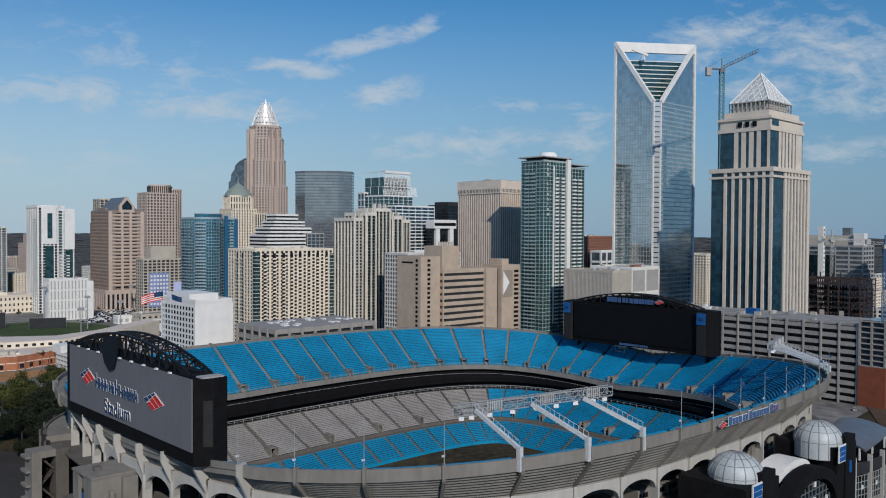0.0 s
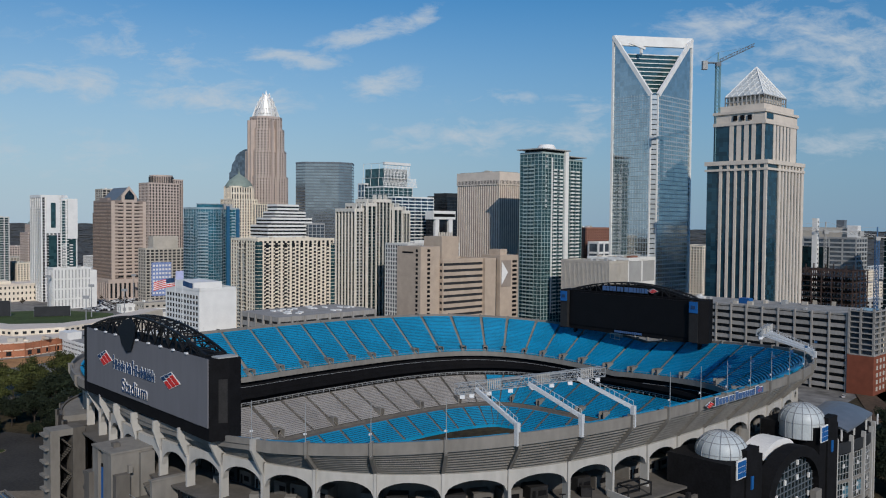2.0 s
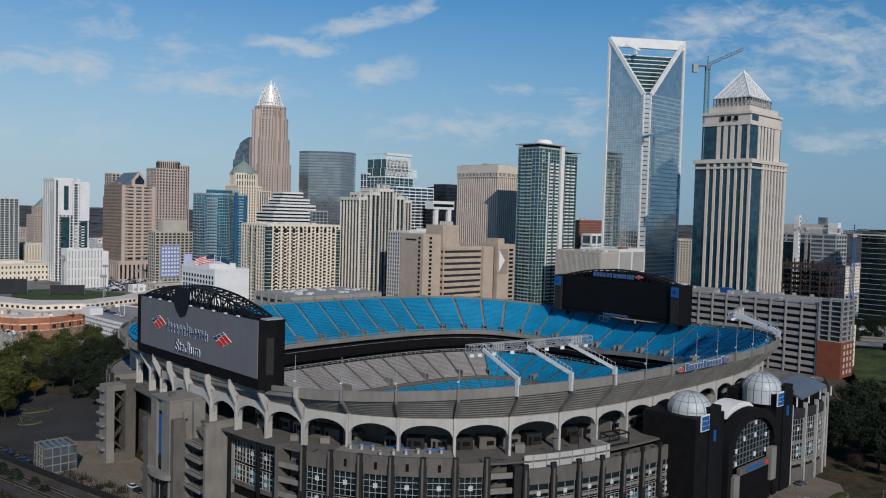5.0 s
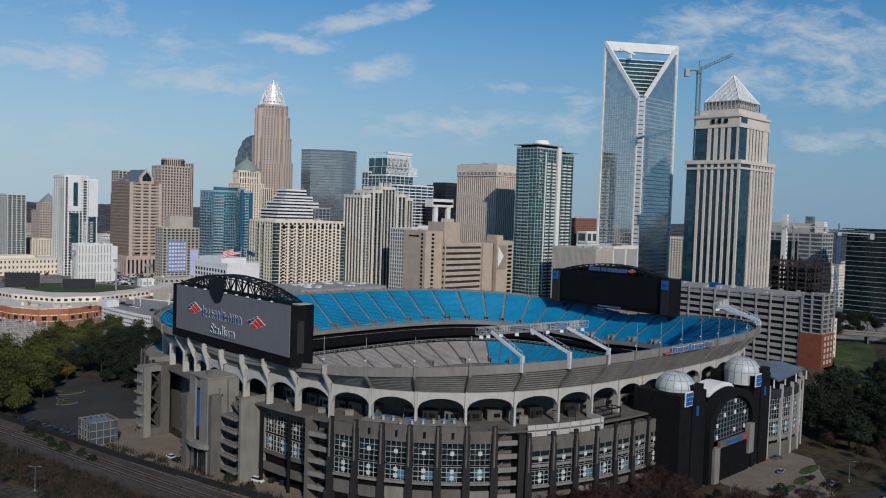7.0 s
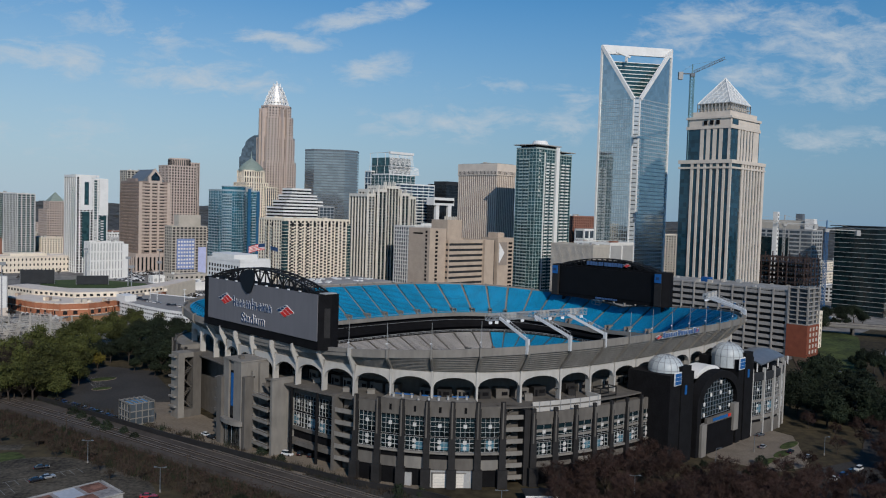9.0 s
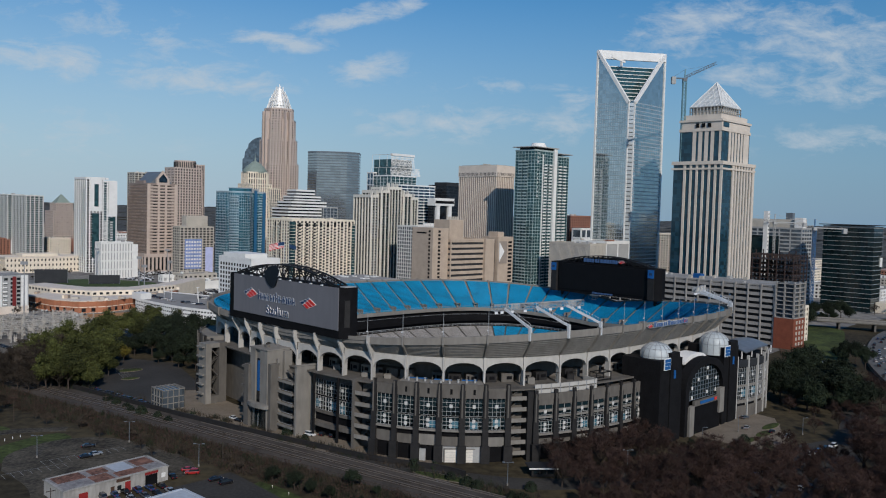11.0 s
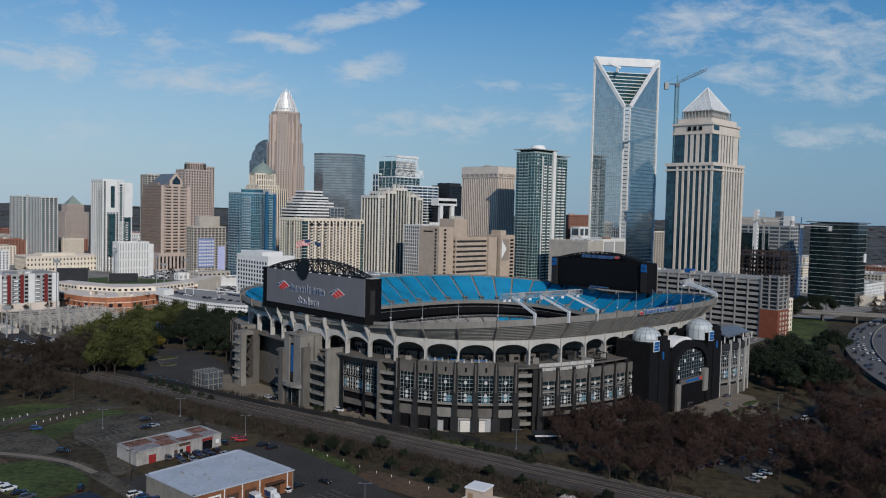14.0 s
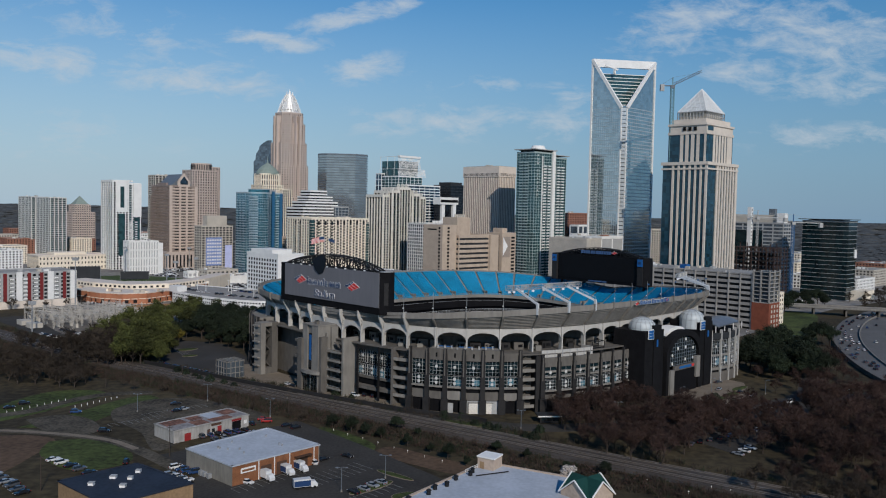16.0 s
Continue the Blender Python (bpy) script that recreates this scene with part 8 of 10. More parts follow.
THIN = [bare_tree(14, 11, M_TWIG_B), bare_tree(15, 9, M_TWIG_B)]
plant(RED, off_plaza(scatter(rng, [(-2, -150), (18, -132), (40, -118), (62, -122), (74, -134), (70, -160), (40, -196), (24, -214), (4, -196)], 5.6)), rng)
plant(RED, off_plaza(scatter(rng, [(78, -128), (112, -104), (140, -92), (158, -100), (190, -108), (180, -190), (120, -260), (60, -232), (84, -186), (116, -150)], 7.2)), rng, 0.9, 1.35)
plant(RED, off_plaza(scatter(rng, [(64, -146), (104, -108), (120, -118), (70, -182), (50, -186), (44, -168)], 10)), rng, 0.8, 1.1)
stand = random.Random(77)
plant(RED, off_plaza(scatter(stand, [(52, -164), (84, -116), (122, -104), (136, -112), (112, -152), (92, -196), (62, -204)], 6.3)), stand, 0.75, 1.1)
thicket("thicket", "bare brown trees below the red stand", THIN, scatter(rng, [(40, -224), (70, -226), (130, -270), (170, -280), (130, -310), (60, -262)], 8.5), rng, 0.8, 1.15)
plant(RED, [(124, -60), (130, -72), (128, -52), (118, -96), (108, -46), (150, -70), (158, -52), (96, -118), (84, -126)], rng, 0.6, 0.85)
plant(BROWN, scatter(rng, [(-262, -4), (-226, 16), (-214, -20), (-236, -34), (-262, -22)], 5.2), rng, 0.9, 1.2)
thicket("thicket", "dense bare thicket beside the railway", THIN, scatter(rng, [(-300, 24), (-262, -2), (-246, -16), (-256, -24), (-300, 4)], 6), rng, 0.6, 0.9)
thicket("thicket", "dense bare brown thicket by the lawns", THIN, scatter(rng, [(-276, -36), (-236, -66), (-214, -82), (-214, -104), (-250, -96), (-290, -66)], 5.2), rng, 0.8, 1.1)
thicket("saplings", "thin bare saplings along the railway bank", THIN, scatter(rng, [(-210, -90), (-170, -108), (-120, -140), (-96, -158), (-96, -164), (-126, -150), (-180, -114)], 9), rng, 0.35, 0.6)
plant(OLIVE, scatter(rng, [(-250, 6), (-232, 40), (-214, 30), (-204, 2), (-214, -24), (-230, -18)], 6.5), rng, 0.95, 1.3)
plant(OLIVE, scatter(rng, [(-250, 60), (-250, 110), (-226, 150), (-206, 130), (-214, 70), (-234, 50)], 9), rng, 0.8, 1.1)
plant(DARK, scatter(rng, [(-230, 44), (-206, 120), (-180, 140), (-150, 104), (-150, 60), (-170, 30), (-200, 40)], 7.5), rng, 0.8, 1.2)
plant(DARK, scatter(rng, [(-192, 24), (-168, 60), (-146, 72), (-128, 34), (-140, -6), (-166, 4)], 6.5), rng, 0.8, 1.1)
plant(PINE, [(-222, 0), (-216, 14), (-240, 20), (-210, 36), (-184, 40)], rng, 0.8, 1.1)
plant(DARK, [(-150, -18), (-147, -32), (-143, -46), (-153, -6), (-158, 8), (-139, -56)], rng, 0.4, 0.65)
plant(RED, off_plaza(scatter(rng, [(108, -84), (150, -58), (182, -16), (176, -66), (142, -98)], 9)), rng, 0.8, 1.05)
plant(DARK, [(58, -120), (64, -126), (70, -129), (54, -126), (62, -132)], rng, 0.35, 0.5)
verge = random.Random(91)
plant(OLIVE, scatter(verge, [(-216, -48), (-197, -42), (-201, -10), (-212, 16), (-226, 8), (-224, -30)], 6.2), verge, 0.85, 1.15)
thicket("thicket", "bare brown trees along the yard", THIN, scatter(verge, [(-262, -30), (-228, -52), (-206, -48), (-218, -30), (-242, -6)], 5.4), verge, 1.0, 1.35)
plant(YELLOW, [(-206, 24), (-221, 18), (-228, 30)], rng, 0.8, 0.95)
plant(DARK, scatter(rng, [(120, -36), (150, -4), (174, 40), (186, 30), (186, -10), (160, -62), (134, -66)], 6.8), rng, 0.9, 1.3)
plant(DARK, scatter(rng, [(210, 62), (230, 104), (238, 96), (222, 50)], 8), rng, 0.8, 1.1)
plant(DARK, scatter(rng, [(248, 190), (290, 250), (350, 290), (340, 330), (270, 290)], 12), rng, 0.8, 1.3)
thicket("far_trees", "bare brown trees beyond the highway", THIN, scatter(rng, [(360, 250), (480, 330), (600, 400), (560, 480), (400, 380)], 17), rng, 0.8, 1.2)
streets = [q for poly in ([(-560, 420), (-460, 400), (-440, 560), (-540, 540)], [(-440, 560), (-300, 480), (-280, 640), (-400, 720)], [(-300, 300), (-240, 300), (-240, 420), (-290, 440)], [(-640, 680), (-440, 700), (-440, 800), (-640, 800)]) for q in scatter(rng, poly, 22)]
thicket("street_trees", "small bare street trees between the blocks", THIN, streets, rng, 0.5, 0.8)
thicket("far_trees", "bare brown trees by the ballpark", THIN, scatter(rng, [(-400, 196), (-350, 206), (-330, 190), (-390, 150)], 12), rng, 0.7, 1.0)
plant(DARK, [(-72, -182), (-62, -192), (-54, -199), (-48, -207), (-84, -174), (-92, -167), (-42, -214), (-78, -178)], rng, 0.35, 0.5)
plant(DARK, [(-66, -170), (-58, -178), (-20, -206), (-8, -216), (4, -222), (-30, -198)], rng, 0.3, 0.45)


def shrub_kind(name, label, category, seed, leaf, r, h, n):
    rng = random.Random(seed)
    g = Geo()
    for k in range(n):
        d = Vector((rng.gauss(0, 1), rng.gauss(0, 1), abs(rng.gauss(0, 1)))).normalized()
        c = Vector((d.x * r, d.y * r, d.z * h)) * rng.uniform(0.75, 1.05)
        u = Vector((rng.gauss(0, 1), rng.gauss(0, 1), rng.gauss(0, 1))).normalized() * rng.uniform(0.14, 0.3)
        w = d.cross(u).normalized() * rng.uniform(0.12, 0.25)
        g.poly(c - u, c + w, c + u, c - w)
    t = thing(name, label, category, pose(0, 0, 0), "clipped bushes")
    part("foliage", g, leaf, t)
    s = Geo()
    for k in range(4):
        limb(s, (0, 0, 0), (r * 0.5 * math.cos(k * 1.6), r * 0.5 * math.sin(k * 1.6), h * 0.7), 0.08, 0.03, 4)
    part("stem", s, M_BARK, t)
    return t


BUSH = [[shrub_kind("bush", "round dark green bush beside the service road", "bush", 61, M_LEAF_D, 1.9, 2.6, 420), False]]
plant(BUSH, [(-35, -161), (-30, -166), (-27, -169), (-17, -178), (-14, -181), (-96, -112), (-88, -120), (-40, -150), (-47, -148), (-10, -170), (66, -98), (82, -112), (90, -116), (76, -122), (-160, -86), (-152, -90), (-146, -96), (-182, -64), (-176, -70), (-170, -75), (-166, -81)], rng, 0.8, 1.3)
BLOOM = [[tree_kind("blossom_tree", "small tree with pale blossom beside the white roof", leafy_tree(71, 6.5, M_BLOSSOM, n=40), "blossom trees"), False]]
plant(BLOOM, [(-10, -229)], rng, 1, 1.05)

# scrub and dry grass along the railway
rng = random.Random(8)
g1, g2, g3 = Geo(), Geo(), Geo()
for o0, o1, n in ((-9, -26, 4200), (9, 16, 900)):
    for k in range(n):
        i = rng.randrange(20, len(RAIL) - 12)
        f = rng.random()
        a, b = RAIL[i], RAIL[i + 1]
        d = Vector((b[0] - a[0], b[1] - a[1])).normalized()
        off = rng.uniform(o0, o1)
        x, y = a[0] + (b[0] - a[0]) * f - d.y * off, a[1] + (b[1] - a[1]) * f + d.x * off
        h = rng.uniform(0.7, 3.0)
        gg = g2 if rng.random() < 0.25 else g1
        if k % 3 == 0 and o0 < 0:
            # low tangled bush among the grass
            for j in range(26):
                p = Vector((x + rng.gauss(0, 1.0), y + rng.gauss(0, 1.0), abs(rng.gauss(0, 0.55)) * h))
                u, w = Vector((rng.gauss(0, 1), rng.gauss(0, 1), rng.gauss(0, 0.7))) * 0.3, Vector((rng.gauss(0, 1), rng.gauss(0, 1), rng.gauss(0, 1))) * 0.3
                g3.poly(p, p + u, p + w)
        for j in range(16):
            p = Vector((x + rng.gauss(0, 0.7), y + rng.gauss(0, 0.7), -0.05))
            q = p + Vector((rng.gauss(0, 0.5), rng.gauss(0, 0.5), h * rng.uniform(0.5, 1.1)))
            s = Vector((rng.gauss(0, 1), rng.gauss(0, 1), 0)).normalized() * rng.uniform(0.05, 0.14)
            gg.poly(p - s, p + s, q)
tagged(new("scrub", g3.mesh("scrub", M_TWIG, False)), "low tangled brown bushes along the railway bank", "scrub", kind="stuff")
tagged(new("scrub", g1.mesh("scrub", M_TWIG_B)), "leafless brown scrub along the railway bank", "scrub", kind="stuff")
tagged(new("scrub", g2.mesh("scrub", M_LEAF_D)), "dark green brambles along the railway bank", "scrub", kind="stuff")

# woods on the far plain and hills, and between the streets
rng = random.Random(9)
g = Geo()
for k in range(9000):
    if k < 8200:
        y = 1150 + 3500 * rng.random() ** 1.5
        x = rng.uniform(-0.75, 0.75) * (y + 500)
    else:
        y = rng.uniform(900, 1250)
        x = rng.uniform(-0.62, 0.62) * (y + 480)
        if -0.4 * (y + 480) < x < 0.36 * (y + 480) and y < 900:
            continue
    d = max(0.0, y - 1800) / 2900
    z = -0.05 + 62 * d * d * (3 - 2 * min(d, 1)) * (0.85 + 0.3 * noise.noise(Vector((x / 900, y / 900, 3.1)))) if d else -0.05
    r, h = rng.uniform(12, 24) * (1 + y / 2500), rng.uniform(4, 7)
    rows = []
    for q, zz in ((1.0, 0.0), (1.15, 0.35), (0.8, 0.75), (0.25, 1.0)):
        rows.append([(x + r * q * rng.uniform(0.75, 1.25) * math.cos(2 * math.pi * j / 6), y + r * q * rng.uniform(0.75, 1.25) * math.sin(2 * math.pi * j / 6), z + h * zz * rng.uniform(0.85, 1.1)) for j in range(6)])
    g.strip(rows, closed=True)
tagged(new("far_woods", g.mesh("far_woods", M_WOOD, True)), "brown winter woods covering the distant plain and hills", "woods", kind="stuff")

# ---------------------------------------------------------------- vehicles
M_TYRE = mat("black_rubber", (0.012, 0.012, 0.012), 0.8, vary=0.2)
G_CAR = glass("car_glass", (0.02, 0.025, 0.03), rough=0.08, metal=0.4)
M_REDLAMP = mat("red_lamp_lens", (0.25, 0.01, 0.01), 0.3, vary=0.1)
M_CHROME = mat("bright_lamp_lens", (0.55, 0.56, 0.57), 0.2, vary=0.05)
CAR_PAINT = {
    "white": mat("white_car_paint", (0.62, 0.62, 0.61), 0.25, vary=0.05, spec=0.6),
    "black": mat("black_car_paint", (0.012, 0.012, 0.014), 0.2, vary=0.1, spec=0.6),
    "grey": mat("grey_car_paint", (0.10, 0.105, 0.115), 0.25, metal=0.3, vary=0.08, spec=0.6),
    "silver": mat("silver_car_paint", (0.36, 0.37, 0.38), 0.28, metal=0.4, vary=0.08, spec=0.6),
    "blue": mat("dark_blue_car_paint", (0.02, 0.05, 0.13), 0.22, vary=0.08, spec=0.6),
    "red": mat("red_car_paint", (0.33, 0.02, 0.02), 0.22, vary=0.08, spec=0.6),
}


def loft(geo, rings):
    geo.strip(rings, closed=True)
    geo.poly(*rings[0])
    geo.poly(*reversed(rings[-1]))


def oblong(x0, x1, w, z, c=0.3):
    return [(x0 + c, -w, z), (x1 - c, -w, z), (x1, -w + c, z), (x1, w - c, z), (x1 - c, w, z), (x0 + c, w, z), (x0, w - c, z), (x0, -w + c, z)]


def wheel_parts(t, xs, half, r):
    for x in xs:
        for y in (-half, half):
            w = Geo()
            rows = []
            for yy, rr in ((-0.11, r - 0.04), (-0.09, r), (0.09, r), (0.11, r - 0.04)):
                rows.append([(x + rr * math.cos(2 * math.pi * k / 12), y + yy, r + rr * math.sin(2 * math.pi * k / 12)) for k in range(12)])
            loft(w, rows)
            wh = part("wheel", w, M_TYRE, t)


def car(colour, tall):
    """A parked car, 4.6 m long; tall ones are vans and off-roaders."""
    label = f"{colour} parked {'off-road car' if tall else 'saloon car'} with dark windows"
    t = thing("car", label, "car", pose(0, 0, -40), "cars")
    top, belt = (1.75, 1.02) if tall else (1.42, 0.88)
    b = Geo()
    loft(b, [oblong(-2.2, 2.2, 0.82, 0.22), oblong(-2.32, 2.32, 0.9, 0.5), oblong(-2.28, 2.26, 0.89, belt - 0.12), oblong(-2.2, 2.05, 0.82, belt)])
    part("body", b, CAR_PAINT[colour], t)
    c = Geo()
    x0, x1, x2, x3 = (-2.1, -1.85, 0.45, 1.05) if tall else (-1.75, -1.05, 0.35, 1.05)
    loft(c, [oblong(x0, x3, 0.78, belt, 0.12), oblong(x1, x2, 0.62, top - 0.05, 0.12)])
    part("glasshouse", c, G_CAR, t)
    r = Geo()
    loft(r, [oblong(x1 - 0.04, x2 + 0.04, 0.645, top - 0.06, 0.12), oblong(x1 + 0.08, x2 - 0.08, 0.56, top + 0.02, 0.12)])
    part("roof", r, CAR_PAINT[colour], t)
    for y in (-0.62, 0.62):
        part("headlight", Geo().box(2.18, y - 0.17, 0.6, 2.335, y + 0.17, 0.74), M_CHROME, t)
        part("tail_light", Geo().box(-2.345, y - 0.17, 0.6, -2.18, y + 0.17, 0.78), M_REDLAMP, t)
    wheel_parts(t, (-1.4, 1.42), 0.8, 0.33)
    return t


FLEET = {}


def park(colour, x, y, turn, tall=False, z=0.03):
    key = (colour, tall)
    m = pose(x, y, z, 0, 0, turn)
    if key in FLEET:
        return copy_thing(FLEET[key], m)
    FLEET[key] = car(colour, tall)
    FLEET[key].matrix_basis = m


rng = random.Random(31)
HUES = ["white", "white", "black", "black", "grey", "silver", "grey", "blue"]


def park_row(a, b, n, turn, colours=HUES, skip=0.0, z=0.03, jitter=4):
    for k in range(n):
        if rng.random() < skip:
            continue
        f = k / max(1, n - 1)
        park(rng.choice(colours), a[0] + (b[0] - a[0]) * f + rng.uniform(-0.2, 0.2), a[1] + (b[1] - a[1]) * f + rng.uniform(-0.2, 0.2), turn + rng.uniform(-jitter, jitter) + rng.choice((0, 180)), rng.random() < 0.35, z)


park_row((-181, -212), (-164, -225), 5, 50, ["white", "white", "grey", "black", "black"])
park_row((-192, -228), (-176, -244), 6, 50, ["grey", "black", "grey", "silver"])
park_row((-138, -219), (-131, -224), 4, 40, ["white", "blue", "white", "blue"])
park_row((-138, -227), (-131, -232), 4, 40, ["white", "white", "blue", "silver"])
park_row((-139, -183), (-125, -173), 6, 130, ["black", "grey", "blue", "black"])
park_row((-133, -187), (-121, -177), 5, 130, ["grey", "silver", "black"])
park("red", -121, -157, 10), park("red", -119, -160, 190, True), park("black", -110, -166, 40), park("black", -106, -169, 40, True), park("black", -124, -164, 120)
park("black", -229, -143, 35), park("black", -226, -136, 35, True), park("blue", -199, -149, 10, True), park("black", -177, -177, -5, True), park("black", -156, -214, 100, True)
park("black", -163, -133, 25), park("silver", -157, -142, 40), park("black", -159, -145, 40)
park_row((-78, -241), (-70, -232), 4, -40, ["silver", "black", "black"])
park("black", -91, -209, 45), park("white", -112, -233, -30), park("black", -83, -205, -40)
park("white", -87, -113, -30, True), park("black", -118, -94.5, -40), park("white", -121, -91, -40), park("black", -82, -112, 60, True), park("black", -78, -114, 60, True)
park_row((-197, -44), (-160, -72), 12, 60, ["black", "grey", "black", "blue"])
park_row((45, -186), (84, -162), 9, 60, skip=0.2)
park_row((58, -198), (66, -190), 3, 130, ["white", "silver"])
park_row((60, -160), (120, -112), 14, 40, skip=0.3)
park_row((135, -108), (158, -88), 6, 50, ["white", "silver", "black"])
park("black", 81, -74, 10), park("grey", 98, -73, 30), park("silver", 92, -90, 50), park("black", 100, -96, 50), park("silver", 104, -102, 50)
park_row((-334, 98), (-320, 86), 6, 50, ["white", "black", "white"])
park_row((-301, 49), (-287, 37), 6, 50, ["white", "white", "black"])
park_row((-296, 67), (-280, 53), 6, 50, ["grey", "black", "white"])
# queue on the highway
HWAY = smooth_line([(184, -190), (200, -96), (214, -30), (244, 50), (282, 122), (330, 190), (390, 250)], 12)
for off, n in ((13, 20), (9.5, 22), (6, 20), (2.5, 8), (-4, 6), (-9, 5)):
    line = offset_line(HWAY, off)
    for k in range(n):
        i = rng.randrange(6, len(line) - 2)
        f = rng.random()
        a, b = line[i], line[i + 1]
        park(rng.choice(HUES), a[0] + (b[0] - a[0]) * f, a[1] + (b[1] - a[1]) * f, math.degrees(math.atan2(b[1] - a[1], b[0] - a[0])), rng.random() < 0.35, 1.22)
park("white", 190, 112, 60), park("black", 214, 88, 60), park("grey", 206, 70, 240)


def far_cars(label, poly, turn, step, row, z=0.0, fill=0.85):
    """Rows of cars on a lot too far off to pick one out."""
    geos = {c: Geo() for c in ("white", "black", "grey", "silver")}
    c, s = math.cos(radians(turn)), math.sin(radians(turn))
    spots = scatter_rows(poly, turn, step, row)
    for x, y in spots:
        if rng.random() > fill:
            continue
        gg = geos[rng.choice(("white", "white", "black", "grey", "silver", "black"))]
        n0 = len(gg.v)
        loft(gg, [oblong(-2.25, 2.25, 0.88, z + 0.2), oblong(-2.2, 2.2, 0.86, z + 0.9)])
        loft(gg, [oblong(-1.6, 1.1, 0.78, z + 0.9, 0.1), oblong(-1.0, 0.4, 0.6, z + 1.45, 0.1)])
        gg.v[n0:] = [(x + a * -s + b * c, y + a * c + b * s, zz) for a, b, zz in gg.v[n0:]]
    for k, gg in geos.items():
        if gg.v:
            tagged(new("parked_cars", gg.mesh("parked_cars", CAR_PAINT[k])), label, "car", kind="stuff")


def scatter_rows(poly, turn, step, row):
    c, s = math.cos(radians(turn)), math.sin(radians(turn))
    pts = [(x * c + y * s, -x * s + y * c) for x, y in poly]
    us, vs = [p[0] for p in pts], [p[1] for p in pts]
    out = []
    v, j = min(vs), 0
    while v < max(vs):
        u = min(us)
        while u < max(us):
            inside = False
            for i in range(len(pts)):
                (x0, y0), (x1, y1) = pts[i], pts[i - 1]
                if (y0 > v) != (y1 > v) and u < (x1 - x0) * (v - y0) / (y1 - y0) + x0:
                    inside = not inside
            if inside:
                out.append((u * c - v * s, u * s + v * c))
            u += step
        v += row[j % 2]
        j += 1
    return out


far_cars("packed cars on the lot behind the ballpark", [(-440, 700), (-349, 547), (-330, 560), (-312, 600), (-370, 690), (-420, 730)], 43, 2.7, (5.4, 10.5))
far_cars("cars parked along the streets of the left quarter", [(-300, 380), (-262, 330), (-240, 350), (-272, 420)], 43, 2.8, (5.4, 11))
far_cars("cars parked by the dark offices", [(300, 300), (345, 330), (352, 345), (310, 336)], 20, 2.8, (5.4, 11))


def box_truck(colour, stripe, m, label):
    t = thing("box_truck", label, "truck", m, "parked trucks")
    b = Geo()
    loft(b, [oblong(-3.6, 1.7, 1.12, 0.85, 0.06), oblong(-3.6, 1.7, 1.12, 3.2, 0.06)])
    part("box_body", b, colour, t)
    if stripe:
        for y in (-1.14, 1.12):
            part("side_panel", Geo().box(-3.5, y, 0.95, 1.6, y + 0.02, 2.75), stripe, t, "blue side panel")
    c = Geo()
    loft(c, [oblong(1.75, 3.9, 1.0, 0.5, 0.15), oblong(1.75, 3.9, 1.0, 1.35, 0.15), oblong(1.75, 3.1, 0.92, 2.3, 0.15)])
    part("cab", c, CAR_PAINT["white"], t)
    part("windscreen", Geo().poly((3.72, -0.85, 1.48), (3.72, 0.85, 1.48), (3.2, 0.8, 2.18), (3.2, -0.8, 2.18)), G_CAR, t)
    part("chassis", Geo().box(-3.5, -0.5, 0.5, 3.2, 0.5, 0.84), M_TYRE, t)
    wheel_parts(t, (-2.3, 2.9), 0.92, 0.45)


box_truck(CAR_PAINT["white"], None, pose(-107, -229, 0.03, 0, 0, -45), "white box truck parked beside the brick wall")
for x, y, a in ((-101.5, -223.5, -45), (-97.6, -219.8, -45), (-93.5, -237, 20)):
    box_truck(CAR_PAINT["white"], CAR_PAINT["blue"], pose(x, y, 0.03, 0, 0, a), "white and blue delivery truck on the lot")
park("white", -94, -213, 130, True)

# ---------------------------------------------------------------- low buildings near the railway
M_WHITEROOF = mat("white_membrane_roof", (0.40, 0.43, 0.47), 0.6, vary=0.12, scale=0.15, fine=0.8)
M_TARROOF = mat("blue_black_tar_roof", (0.022, 0.028, 0.042), 0.7, vary=0.3, scale=0.12, fine=0.8)
M_RUSTROOF = mat("rusted_tin_roof", (0.17, 0.085, 0.06), 0.8, vary=0.6, scale=0.35, fine=1.2)
M_TIN = mat("weathered_tin_roof", (0.24, 0.22, 0.21), 0.6, vary=0.35, scale=0.3, fine=1.0)
M_RENDERW = mat("dirty_white_render", (0.34, 0.325, 0.30), 0.85, vary=0.2, scale=0.3, fine=1.2, streak=0.2)
M_RENDERT = mat("tan_render", (0.26, 0.17, 0.095), 0.85, vary=0.15, scale=0.3, fine=1.2)
M_RENDERB = mat("beige_render", (0.42, 0.33, 0.26), 0.85, vary=0.12, scale=0.3, fine=1.2)
M_RENDERG = mat("greyish_tan_render", (0.22, 0.205, 0.175), 0.85, vary=0.15, scale=0.3, fine=1.2, streak=0.2)
M_ORANGEBRICK = mat("orange_brick", (0.21, 0.088, 0.042), 0.9, vary=0.25, scale=0.5, fine=3.0)
M_BROWNDOOR = mat("brown_roller_door", (0.075, 0.042, 0.028), 0.7, vary=0.2)
M_GREENROOF = mat("dark_green_metal_roof", (0.012, 0.045, 0.036), 0.45, vary=0.2, scale=0.4)
M_REDDOOR = mat("red_painted_door", (0.26, 0.025, 0.025), 0.6, vary=0.15)


def inset(pts, d):
    cx, cy = sum(p[0] for p in pts) / len(pts), sum(p[1] for p in pts) / len(pts)
    return [(x + (cx - x) * d, y + (cy - y) * d) for x, y in pts]


